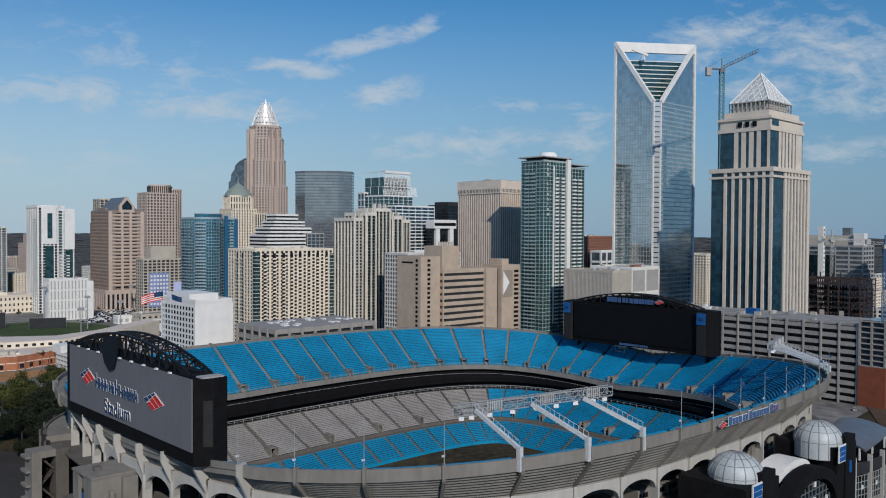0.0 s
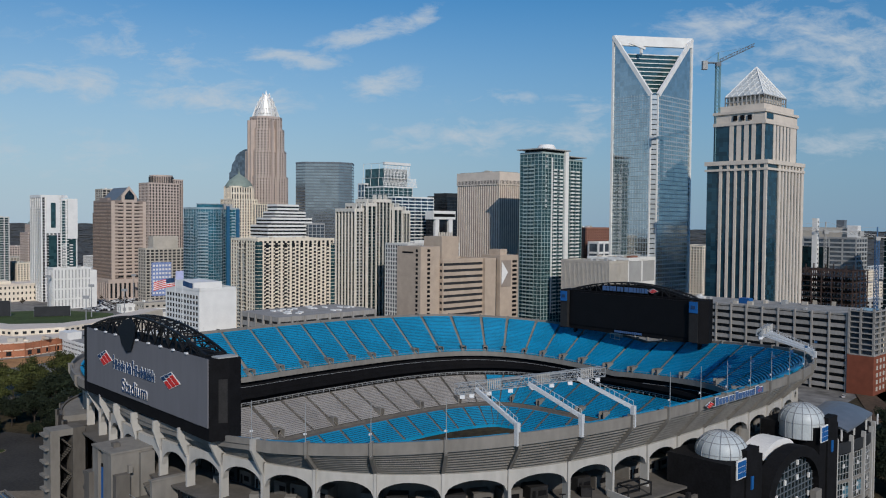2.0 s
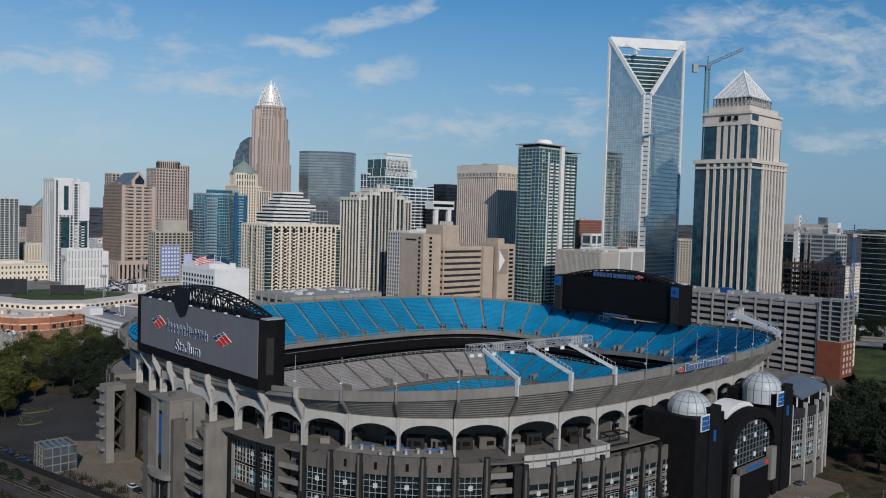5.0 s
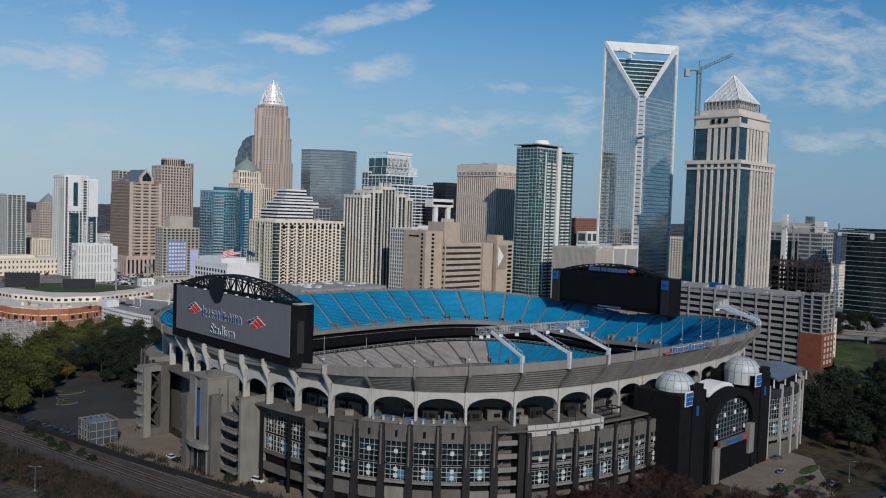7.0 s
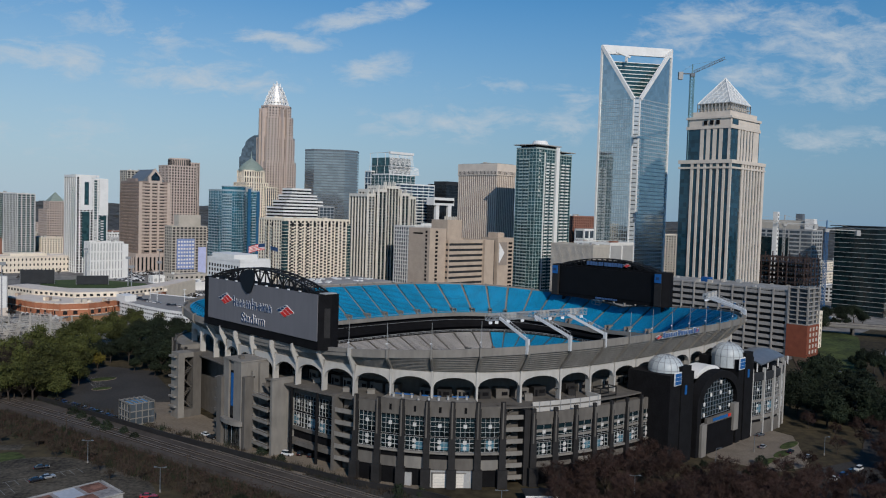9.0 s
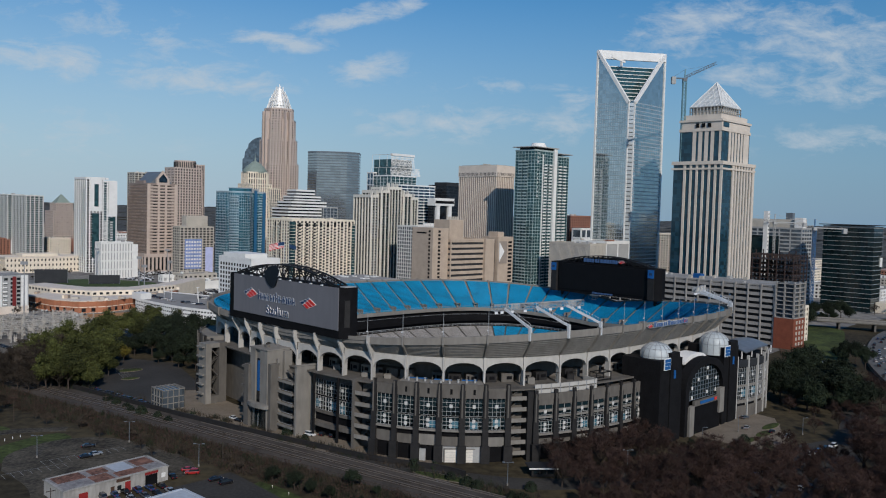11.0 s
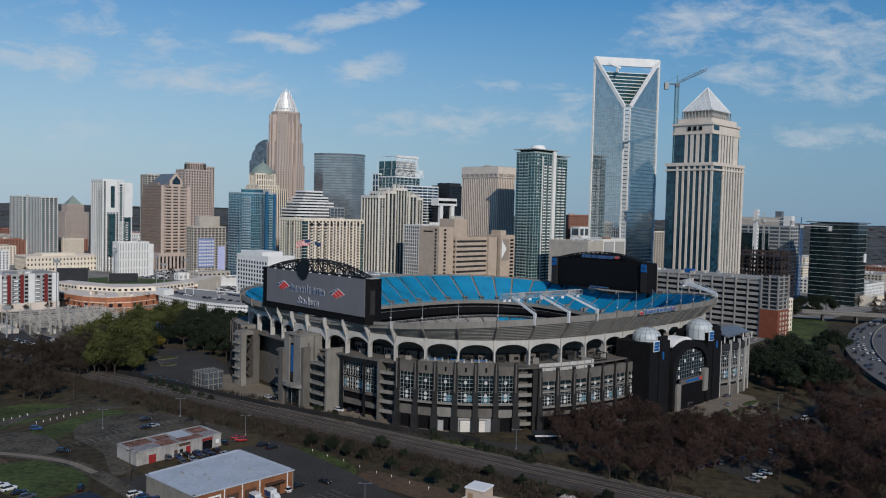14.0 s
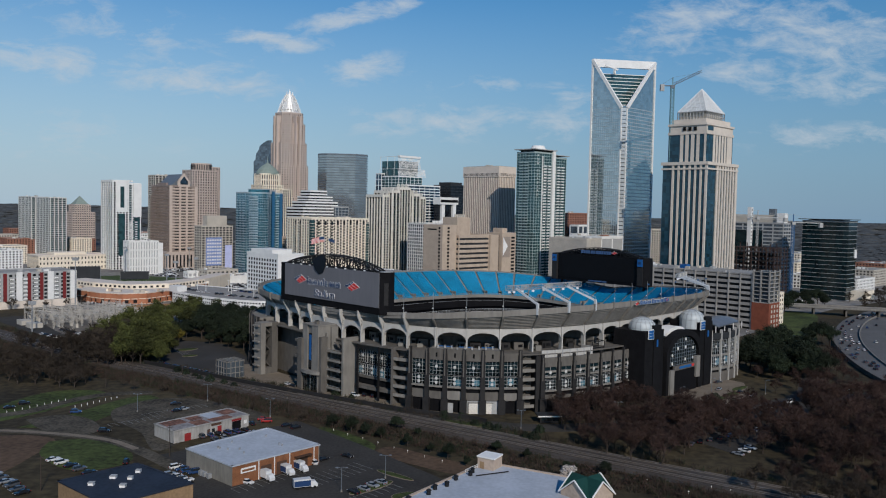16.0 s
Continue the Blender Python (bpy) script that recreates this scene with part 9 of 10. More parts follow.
def low_house(name, label, pts, z, wall, roof, cap=0.7, trim=None, category="building"):
    """A flat-roofed building over an outline (anticlockwise) with a raised edge."""
    ox, oy = pts[0]
    loc = [(x - ox, y - oy) for x, y in pts]
    t = thing(name, label, category, pose(ox, oy, -0.05))
    n = len(loc)
    for e in range(n):
        g = Geo()
        a, b = loc[e], loc[(e + 1) % n]
        edge_box(g, a, b, 0, math.hypot(b[0] - a[0], b[1] - a[1]), -0.35, 0, 0, z)
        part("wall", g, wall[e % len(wall)] if isinstance(wall, (list, tuple)) else wall, t)
        g = Geo()
        edge_box(g, a, b, -0.25, math.hypot(b[0] - a[0], b[1] - a[1]) + 0.25, -0.5, 0.25, z, z + cap)
        part("coping", g, trim or roof, t)
    part("roof", Geo().prism(inset(loc, 0.015), z - 0.3, z + 0.25), roof, t)
    return t, loc


# white-roofed warehouse, brick on one side
t, L = low_house("warehouse", "low warehouse with a white roof, tan and orange brick walls", [(-135, -218), (-116, -236), (-92, -212), (-113, -192)], 6.2, [M_RENDERG, M_ORANGEBRICK, M_RENDERG, M_RENDERG], M_WHITEROOF, 0.45, M_WHITEROOF)
a, b = L[1], L[2]
for s0, s1, z1, m in ((3.0, 8.5, 0, None), (10.5, 14.5, 4.2, M_BROWNDOOR), (16.5, 20.5, 4.2, M_BROWNDOOR), (24.5, 29, 4.0, M_BROWNDOOR)):
    g = Geo()
    if m is None:
        edge_box(g, a, b, s0, s1, 0.0, 0.1, 3.4, 5.0)
        sign = part("sign_board", g, P_WHITE, t, "white sign with worn red bars")
        g = Geo()
        edge_box(g, a, b, s0 + 0.5, s1 - 0.5, 0.1, 0.14, 3.8, 4.5)
        part("sign_bar", g, M_ORANGEBRICK, sign)
        continue
    edge_box(g, a, b, s0, s1, -0.1, 0.06, 0, z1)
    part("dock_door", g, m, t, "brown roller door")
g = Geo()
edge_box(g, a, b, 23.5, 30, 0.0, 1.6, 4.2, 4.45)
part("awning", g, M_BROWNDOOR, t)
for s in (9.5, 15.5, 21.5, 31.5):
    g = Geo()
    edge_box(g, a, b, s, s + 0.25, 0.0, 0.2, 0, 6.2)
    part("downpipe", g, P_WHITE, t)
rng = random.Random(4)
for k in range(9):
    u, v = rng.uniform(0.15, 0.85), rng.uniform(0.15, 0.85)
    x = L[0][0] + (L[1][0] - L[0][0]) * u + (L[3][0] - L[0][0]) * v
    y = L[0][1] + (L[1][1] - L[0][1]) * u + (L[3][1] - L[0][1]) * v
    part("roof_vent", Geo().cyl(x, y, 6.4, 7.1, 0.28, 0.35, 8), M_STEEL_G, t)
g = Geo()
for s in (3, 5, 7.5):
    edge_box(g, L[0], L[1], s + 6, s + 7.4, 0.0, 1.2, 0, 1.5)
tagged(part("wall_unit", g, M_STEEL_G, t), kind="stuff")

# small white garage with a patched tin roof
t, L = low_house("garage", "small white garage with red doors and rusty roof", [(-157, -181), (-147, -191), (-125, -166), (-135, -156)], 4.4, M_RENDERW, M_TIN, 0.35, M_RENDERW)
for k, (u0, u1, v0, v1, m) in enumerate(((0.06, 0.5, 0.04, 0.3, M_RUSTROOF), (0.55, 0.95, 0.05, 0.25, M_TIN), (0.1, 0.45, 0.36, 0.52, M_RUSTROOF), (0.5, 0.95, 0.3, 0.48, M_RUSTROOF), (0.05, 0.6, 0.56, 0.74, M_WHITEROOF), (0.62, 0.96, 0.52, 0.8, M_RUSTROOF), (0.08, 0.55, 0.78, 0.96, M_RUSTROOF), (0.6, 0.95, 0.84, 0.96, M_TIN))):
    q = lambda u, v: (L[0][0] + (L[1][0] - L[0][0]) * u + (L[3][0] - L[0][0]) * v, L[0][1] + (L[1][1] - L[0][1]) * u + (L[3][1] - L[0][1]) * v)
    part("roof_sheet", Geo().prism([q(u0, v0), q(u1, v0), q(u1, v1), q(u0, v1)], 4.66, 4.72), m, t)
a, b = L[1], L[2]
for s0, s1, z0, z1, m in ((4.5, 7.2, 0, 2.8, M_REDDOOR), (14.2, 15.4, 0, 2.4, M_BROWNDOOR), (16.3, 17.6, 0.9, 2.3, G_GREY), (18.8, 20.6, 0, 2.9, M_REDDOOR), (16.0, 20.5, 3.3, 4.2, M_BROWNDOOR), (25.5, 29.6, 0, 3.2, M_BLACK), (25.3, 29.8, 3.3, 4.1, M_REDDOOR), (31.0, 32.4, 1.4, 2.8, P_WHITE)):
    g = Geo()
    edge_box(g, a, b, s0, s1, -0.1, 0.07, z0, z1)
    part("door" if z0 == 0 else ("sign" if z0 > 3 else "window"), g, m, t)

# dark-roofed tan building
t, L = low_house("workshop", "tan workshop with a blue-black flat roof", [(-163, -250), (-142, -269), (-124, -251), (-146, -233)], 6.0, M_RENDERT, M_TARROOF, 0.35, M_TARROOF)
for u, v, s in ((0.35, 0.2, 1.5), (0.3, 0.5, 1.7), (0.62, 0.42, 1.6), (0.45, 0.62, 1.3), (0.3, 0.82, 1.4)):
    x = L[0][0] + (L[1][0] - L[0][0]) * u + (L[3][0] - L[0][0]) * v
    y = L[0][1] + (L[1][1] - L[0][1]) * u + (L[3][1] - L[0][1]) * v
    un = part("roof_unit", Geo().box(x - s / 2, y - s / 2, 6.2, x + s / 2, y + s / 2, 6.9), P_WHITE, t, "white roof vent")
    part("vent_cap", Geo().box(x - s / 2 - 0.1, y - s / 2 - 0.1, 6.9, x + s / 2 + 0.1, y + s / 2 + 0.1, 7.1), P_GREY, un)

# big building with a white roof, stair head, fans and a gabled porch
t, L = low_house("hotel", "large beige building with a white flat roof", [(-88, -306), (-8, -318), (-8, -259), (-38, -242)], 10.0, M_RENDERB, M_WHITEROOF, 0.6, M_RENDERB)
o = Vector((-88, -306))
part("stair_head", Geo().prism([(x - o.x, y - o.y) for x, y in ((-41, -247), (-36.5, -250), (-33.5, -245.5), (-38, -242.5))], 10.2, 13.6), M_RENDERB, t, "beige stair head")
part("stair_roof", Geo().prism([(x - o.x, y - o.y) for x, y in ((-41.3, -247.1), (-36.4, -250.4), (-33.2, -245.4), (-38.1, -242.1))], 13.6, 14.0), P_WHITE, t)
part("stair_door", Geo().prism([(x - o.x, y - o.y) for x, y in ((-40.4, -247.5), (-39.2, -248.3), (-39.1, -248.2), (-40.3, -247.4))], 10.2, 12.4), M_RENDERT, t)
for k in range(10):
    f = 0.12 + k * 0.062 + (0.02 if k % 3 == 0 else 0)
    x, y = -38 + (-50) * f - o.x + 2.2 + (1.3 if k % 2 else 0), -242 + (-64) * f - o.y - 0.6
    fan = part("roof_fan", Geo().cyl(x, y, 10.25, 11.4, 0.62, 0.55, 10), M_STEEL_K, t, "black mushroom roof fan")
    part("fan_hood", Geo().cyl(x, y, 11.4, 11.75, 0.85, 0.4, 10), M_STEEL_K, fan)
g = Geo()
for k in range(6):
    g.bar((47 - 0.8 * k, 58.5 - 1.05 * k, 10.3), (47 - 0.8 * k, 58.5 - 1.05 * k, 11.5), 0.08)
g.bar((47, 58.5, 11.5), (43, 53.2, 11.5), 0.08)
g.bar((47, 58.5, 10.9), (43, 53.2, 10.9), 0.08)
tagged(part("railing", g, P_WHITE, t), kind="stuff")
part("roof_pipe", Geo().bar((46, 51, 10.5), (56, 55, 10.5), 0.25), M_STEEL_K, t)
por = thing("porch", "beige gabled porch with a dark green metal roof", "porch", pose(-13, -270, 0, 0, 0, 38))
part("wall", Geo().prism(rect(-5, -5, 5, 5), 0, 11.2), M_RENDERB, por)
for k in range(4):
    m = pose(0, 0, 0, 0, 0, 90 * k)
    q = lambda x, y, z: tuple(m @ Vector((x, y, z)))
    g = Geo().poly(q(-5.4, -5.4, 11.0), q(0, -5.4, 15.4), q(0, 0, 15.4)).poly(q(5.4, -5.4, 11.0), q(0, 0, 15.4), q(0, -5.4, 15.4))
    part("roof_slope", g, M_GREENROOF, por, "dark green metal roof")
    part("gable", Geo().poly(q(-4.9, -5.02, 11.2), q(4.9, -5.02, 11.2), q(0, -5.02, 15.1)), M_RENDERB, por)
    part("verge", Geo().bar(q(-5.4, -5.45, 11.0), q(0, -5.45, 15.45), 0.3).bar(q(5.4, -5.45, 11.0), q(0, -5.45, 15.45), 0.3), P_WHITE, por, "pale verge board")

# glass cube by the stadium, guard booth, loading door and walls
t = thing("glass_pavilion", "small pale framed glass pavilion by the lot", "pavilion", pose(-153, -81, 0, 0, 0, 43))
part("glass_wall", Geo().prism(rect(0.15, 0.15, 9.85, 9.85), 0, 8.3), G_SLATE, t, "grey-green glass")
for k in range(5):
    x = 2.5 * k
    for p in ((x, 0), (x, 10), (0, x), (10, x)):
        part("post", Geo().bar((*p, 0), (*p, 8.8), 0.28), M_CONC, t)
for z in (0.3, 2.9, 5.6, 8.6):
    part("rail", Geo().bar((0, 0, z), (10, 0, z), 0.3).bar((10, 0, z), (10, 10, z), 0.3).bar((10, 10, z), (0, 10, z), 0.3).bar((0, 10, z), (0, 0, z), 0.3), M_CONC, t)
for k in range(6):
    part("roof_beam", Geo().bar((2 * k, 0, 8.9), (2 * k, 10, 8.9), 0.35), M_CONC, t)
t = thing("guard_booth", "dark guard booth with a flat pale-edged roof", "booth", pose(-8.5, -157, 0, 0, 0, 4))
part("wall", Geo().prism(rect(0.6, 0, 8.6, 5), 0, 2.8), M_PIER, t)
part("roof", Geo().prism(rect(-0.4, -1.0, 9.6, 6), 2.8, 3.2), P_DARK, t)
part("fascia", Geo().box(-0.45, -1.1, 2.75, 9.65, -0.98, 3.25), P_WHITE, t, "white fascia board")
for x in (1.2, 3.6, 6.0):
    part("window", Geo().box(x, -0.06, 1.0, x + 1.9, 0.02, 2.3), G_WIN, t)
t = thing("loading_gate", "broad white roller gate in the stadium's base", "gate", pose(-36.4, -143.2, 0, 0, 0, 2))
part("panel", Geo().box(0, -0.25, 0.1, 12.2, 0.1, 4.6), P_RIB, t)
for k in range(1, 5):
    part("seam", Geo().box(0, -0.29, 0.9 * k, 12.2, -0.24, 0.9 * k + 0.06), P_GREY, t)
part("frame", Geo().box(-0.4, -0.3, 0, 0, 0.1, 5.0).box(12.2, -0.3, 0, 12.6, 0.1, 5.0).box(-0.4, -0.3, 4.6, 12.6, 0.1, 5.0), M_CONC, t)
sheet("pavement", "pale worn paving along the stadium's foot", [(-168, -42), (-158, -72), (-136, -92), (-100, -112), (-72, -134), (-40, -149), (-38, -140), (-66, -118), (-98, -96), (-130, -74), (-146, -40)], 0.035, M_PAVE, "pavement")
WALL = smooth_line([(-206, -42), (-176, -64), (-128, -99), (-76, -133), (-60, -143), (-38, -152), (-30, -158)])
ob = new("retaining_wall", ribbon(Geo(), WALL, 0.3, -0.3, -0.06, 1.9).mesh("retaining_wall", M_PIER))
tagged(ob, "dark retaining wall between railway and stadium", "wall", kind="structure")
ob = new("kerb", ribbon(Geo(), offset_line(WALL, 1.2), 0.4, -0.4, -0.06, 0.25).mesh("kerb", M_PAVE))
tagged(ob, "pale kerb along the wall", "kerb", kind="structure")


# lamp posts, bollards and masts
def lamp_post(x, y, h, label, heads=2, material=P_SLATE, group="lamp posts"):
    t = thing("street_lamp", label, "street lamp", pose(x, y, -0.05), group)
    part("base", Geo().cyl(0, 0, 0, 0.8, 0.3, 0.28, 10), M_CONC, t)
    part("pole", Geo().cyl(0, 0, 0.8, h, 0.13, 0.08, 8), material, t)
    for k in range(heads):
        s = 1 if k == 0 else -1
        arm = part("arm", Geo().bar((0, 0, h - 0.1), (1.3 * s, 0, h + 0.1), 0.1), material, t)
        part("lamp_head", Geo().prism(rect(1.1 * s, -0.25, 1.9 * s, 0.25) if s > 0 else rect(-1.9, -0.25, -1.1, 0.25), h, h + 0.18), P_SLATE, arm)


for x, y in ((-119, -152), (-69, -227), (-151, -126), (-175, -146), (-82, -240), (26, -150), (-17, -166)):
    lamp_post(x, y, 7.6, "grey twin-headed lamp post on the lot")
for x, y in ((86, -96), (100, -70), (112, -98), (64, -116)):
    lamp_post(x, y, 7.0, "grey lamp post on the paved plaza", 1, group="plaza lamps")
for x, y in ((-172, -241), (-144, -206), (-129, -246), (-205, -100), (-170, -98), (-112, -148)):
    t = thing("utility_pole", "tall weathered timber utility pole", "utility pole", pose(x, y, -0.05, 0, 0, 40), "utility poles")
    part("pole", Geo().cyl(0, 0, 0, 11, 0.17, 0.11, 8), M_BARK, t)
    part("crossarm", Geo().box(-1.2, -0.08, 10.0, 1.2, 0.08, 10.2), M_BARK, t)
for x, y, h in ((-313, 61, 20.5), (-332, 177, 42), (-338, 441, 30), (-353, 588, 30), (-296, 330, 30), (-405, 500, 34), (-300, 420, 28)):
    t = thing("light_mast", "tall pale steel light mast", "light mast", pose(x, y, -0.05), "light masts")
    part("pole", Geo().cyl(0, 0, 0, h, 0.55, 0.28, 10), M_STEEL_G, t)
    part("head_frame", Geo().box(-2.6, -0.3, h - 2.4, 2.6, 0.3, h), M_STEEL_G, t)
for a, b, n in (((-232, -158), (-212, -128), 12), ((-203, -140), (-192, -122), 8), ((-26, -210), (46, -231), 0)):
    for k in range(n):
        f = k / max(1, n - 1)
        t = thing("bollard", "short white-topped bollard beside the track", "bollard", pose(a[0] + (b[0] - a[0]) * f, a[1] + (b[1] - a[1]) * f, -0.05), "white bollards")
        part("post", Geo().cyl(0, 0, 0, 0.9, 0.12, 0.12, 8), P_WHITE, t)
        part("cap", Geo().cyl(0, 0, 0.9, 1.0, 0.13, 0.05, 8), P_GREY, t)
for x, y in ((26, -239), (35, -234), (40, -237), (46, -231), (-91, -172), (-79, -183), (-73, -189), (-67, -195), (-56, -205), (-50, -210), (-85, -178), (-62, -199), (16, -228), (60, -246)):
    t = thing("marker_post", "small white marker post beside the railway", "post", pose(x, y, -0.05), "marker posts")
    part("post", Geo().box(-0.06, -0.06, 0, 0.06, 0.06, 0.9), P_GREYB, t)
    part("plate", Geo().box(-0.14, -0.09, 0.65, 0.14, -0.06, 0.95), P_WHITE, t)

# ---------------------------------------------------------------- quarter beyond the trees
M_BALLBRICK = mat("warm_red_brick", (0.38, 0.155, 0.085), 0.85, vary=0.2, scale=0.2, fine=1.5)
M_DECKROOF = mat("pale_deck_concrete", (0.26, 0.25, 0.235), 0.85, vary=0.15, scale=0.06, fine=0.8)
P_STRIPE = mat("dark_red_panel", (0.17, 0.025, 0.025), 0.6, vary=0.15)

# curved white parking deck
front = smooth_line([(-272, 236), (-249, 212), (-224, 189), (-202, 175), (-182, 168), (-160, 170)], 4)
outline = front + [(-150, 240), (-212, 262), (-288, 304)]
t = thing("parking_deck", "white curved parking deck with rows of small openings", "parking garage", None)
# the shade inside the deck, put in as a dark block
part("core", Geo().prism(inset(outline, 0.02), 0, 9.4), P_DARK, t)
for k in range(4):
    g = Geo()
    for e in range(len(outline)):
        a, b = outline[e], outline[(e + 1) % len(outline)]
        edge_box(g, a, b, 0, math.hypot(b[0] - a[0], b[1] - a[1]), -0.4, 0.0, 0.0 + 2.9 * k, 1.7 + 2.9 * k)
    part("deck_wall", g, P_WHITE, t)
g = Geo()
facade(outline, 0, 10.2, 20, 2.6, 0, 0.35, 0.02, 0.1, Geo(), g)
tagged(part("pier", g, P_WHITE, t), kind="stuff")
part("roof_deck", Geo().prism(inset(outline, 0.01), 9.4, 9.7), M_DECKROOF, t)
for x, y in ((-240, 225), (-215, 210), (-225, 245), (-195, 205), (-255, 255), (-180, 200), (-175, 225), (-205, 235)):
    lp = part("lamp_pole", Geo().cyl(x, y, 9.7, 19, 0.25, 0.18, 8), P_WHITE, t)
    part("lamp_head", Geo().box(x - 1.1, y - 0.3, 19, x + 1.1, y + 0.3, 19.3), P_WHITE, lp)
park_row((-262, 250), (-236, 222), 9, 40, skip=0.35, z=9.72)
park_row((-228, 216), (-190, 190), 12, 40, skip=0.4, z=9.72)
park_row((-240, 262), (-196, 228), 12, 40, skip=0.35, z=9.72)
part("stair_block", Geo().prism([(-276, 240), (-266, 230), (-260, 238), (-270, 248)], 9.4, 14.5), P_WHITE, t)

# ballpark: brick base, cream upper tier, field and dark screens
t = thing("ballpark", "brick and cream ballpark round a green field", "ballpark", None)
base = [(-364, 246), (-329, 219), (-307, 212), (-290, 222), (-277, 249), (-262, 318), (-276, 322), (-292, 262), (-310, 246), (-350, 272)]
tier = [(-384, 290), (-350, 264), (-312, 250), (-284, 266), (-264, 318), (-256, 390), (-270, 392), (-280, 322), (-296, 288), (-330, 280), (-376, 306)]
part("wall", Geo().prism(base, 0, 9.2), M_BALLBRICK, t, "red brick base")
bands, piers = Geo(), Geo()
facade(base, 0, 9.2, 4.6, 6, 0.12, 0.14, 0.35, 0.3, bands, piers)
tagged(part("band", bands, P_CREAM, t), kind="stuff")
tagged(part("pier", piers, M_BALLBRICK, t), kind="stuff")
part("terrace", Geo().prism(inset(base, 0.01), 9.2, 9.6), P_BEIGE, t)
part("upper_wall", Geo().prism(tier, 0, 13.2), P_CREAM, t, "cream upper tier")
part("upper_roof", Geo().prism(inset(tier, 0.01), 13.2, 13.7), P_BEIGE, t)
for e in range(4):
    a, b = tier[e], tier[e + 1]
    n = int(math.hypot(b[0] - a[0], b[1] - a[1]) / 5)
    for k in range(n):
        g = Geo()
        edge_box(g, a, b, 5 * k + 1, 5 * k + 3.4, 0, 0.12, 10.4, 12.2)
        part("window", g, G_GREY, t)
for e in range(5):
    a, b = base[e], base[e + 1]
    n = int(math.hypot(b[0] - a[0], b[1] - a[1]) / 7)
    for k in range(n):
        g = Geo()
        edge_box(g, a, b, 7 * k + 2, 7 * k + 5, 0, 0.12, 1, 3.8)
        part("window", g, G_GREY, t)
part("stand", Geo().strip([[(-376, 306, 12), (-330, 280, 12), (-296, 288, 12), (-280, 322, 12), (-270, 392, 12)], [(-372, 330, 1), (-330, 305, 1), (-308, 310, 1), (-300, 335, 1), (-296, 392, 1)]]), P_TEALBAND, t, "dark green seat rows")
sheet("field", "mown green ball field", [(-374, 330), (-330, 304), (-306, 310), (-298, 340), (-296, 400), (-330, 470), (-400, 500), (-440, 470)], 0.1, M_FIELDG, "field")
sheet("field", "orange clay infield", [(-360, 330), (-334, 318), (-320, 330), (-330, 350), (-352, 352)], 0.14, M_CLAY, "field", curved=True)
for x, y, w, z0, z1 in ((-441, 430, 31, 0, 14.5), (-388, 436, 30, 0, 9.5)):
    s = thing("batting_screen", "dark wall behind the ball field", "screen", pose(x, y, 0, 0, 0, 20), "dark field screens")
    part("panel", Geo().box(0, 0, z0 + 0.5, w, 1.0, z1), P_DARK, s)
    for k in range(6):
        part("post", Geo().box(k * w / 5 - 0.3, 1.0, 0, k * w / 5 + 0.3, 1.6, z1), M_STEEL_G, s)
sheet("earth", "orange clay yard beside the ballpark", [(-300, 208), (-272, 226), (-262, 214), (-276, 184), (-296, 186)], 0.05, M_CLAY, "ground", curved=True)
far_cars("cars on the streets behind the ballpark", [(-300, 420), (-262, 380), (-232, 300), (-222, 310), (-240, 400), (-280, 470)], 43, 2.9, (6, 9))
far_cars("cars on the lots below the brown tower", [(-420, 640), (-360, 560), (-330, 600), (-380, 690)], 43, 2.8, (5.4, 10))
far_cars("cars crowding the lot before the white block", [(-404, 586), (-366, 524), (-374, 500), (-352, 486), (-338, 492), (-352, 530), (-388, 592)], 43, 2.6, (5.0, 5.6), 0, 0.95)
far_cars("cars crowding the lot behind the flag poles", [(-352, 566), (-322, 572), (-284, 500), (-296, 492), (-318, 512), (-340, 528)], 43, 2.6, (5.0, 5.8), 0, 0.95)
tower("shop_building", "low white flat-roofed shop on a car park", -324, 476, 10, 34, 6.5, P_GREY, P_WHITE, 6, 6, 5, 0.5, 0.4, plant=3)
far_cars("cars beside the ballpark", [(-345, 214), (-300, 196), (-296, 204), (-340, 226)], 30, 2.9, (6, 10))

rng = random.Random(21)
for k in range(14):
    f = rng.random()
    e = rng.randrange(5)
    a, b = base[e], base[e + 1]
    x, y = a[0] + (b[0] - a[0]) * f + 3, a[1] + (b[1] - a[1]) * f + 8
    w = rng.uniform(2, 6)
    part("roof_unit", Geo().box(x, y, 9.6, x + w, y + rng.uniform(2, 5), rng.uniform(10.6, 12.4)), rng.choice((P_CREAM, P_GREYB, P_TAN)), t)
# street blocks
t = tower("civic_hall", "long cream hall with two rows of windows", -521, 532, 40, 88, 18, G_GREY, P_CREAM, 6, 4.2, 4.2, 0.55, 0.62, 0.3, 0.35, plant=4)
part("cornice", Geo().prism(rect(-0.8, -0.8, 88.8, 40.8), 17.6, 18.8), P_BEIGE, t)
part("attic", Geo().prism(rect(20, 6, 60, 30), 19, 22), P_CREAM, t)
t = tower("apartment_block", "brick apartments with white bays and a flat roof", -698, 817, 50, 34, 25, G_GREY, P_BRICK, 3.2, 4, 4, 0.45, 0.5, plant=5)
for k in range(3):
    b2 = tower("apartment_block", "brick and cream apartments with white bays", -698 + 26 * (k + 1) * 0.733 * 1.35, 817 + 26 * (k + 1) * 0.68 * 1.35, 40, 32, 23 + 2 * (k % 2), G_GREY, (P_BRICK, P_CREAM, P_BRICK)[k], 3.2, 4, 4, 0.45, 0.5, plant=4)
    for s in (6, 18):
        part("bay", Geo().box(s, -1.2, 2, s + 5, 0.2, 24), P_WHITE, b2, "white bay")
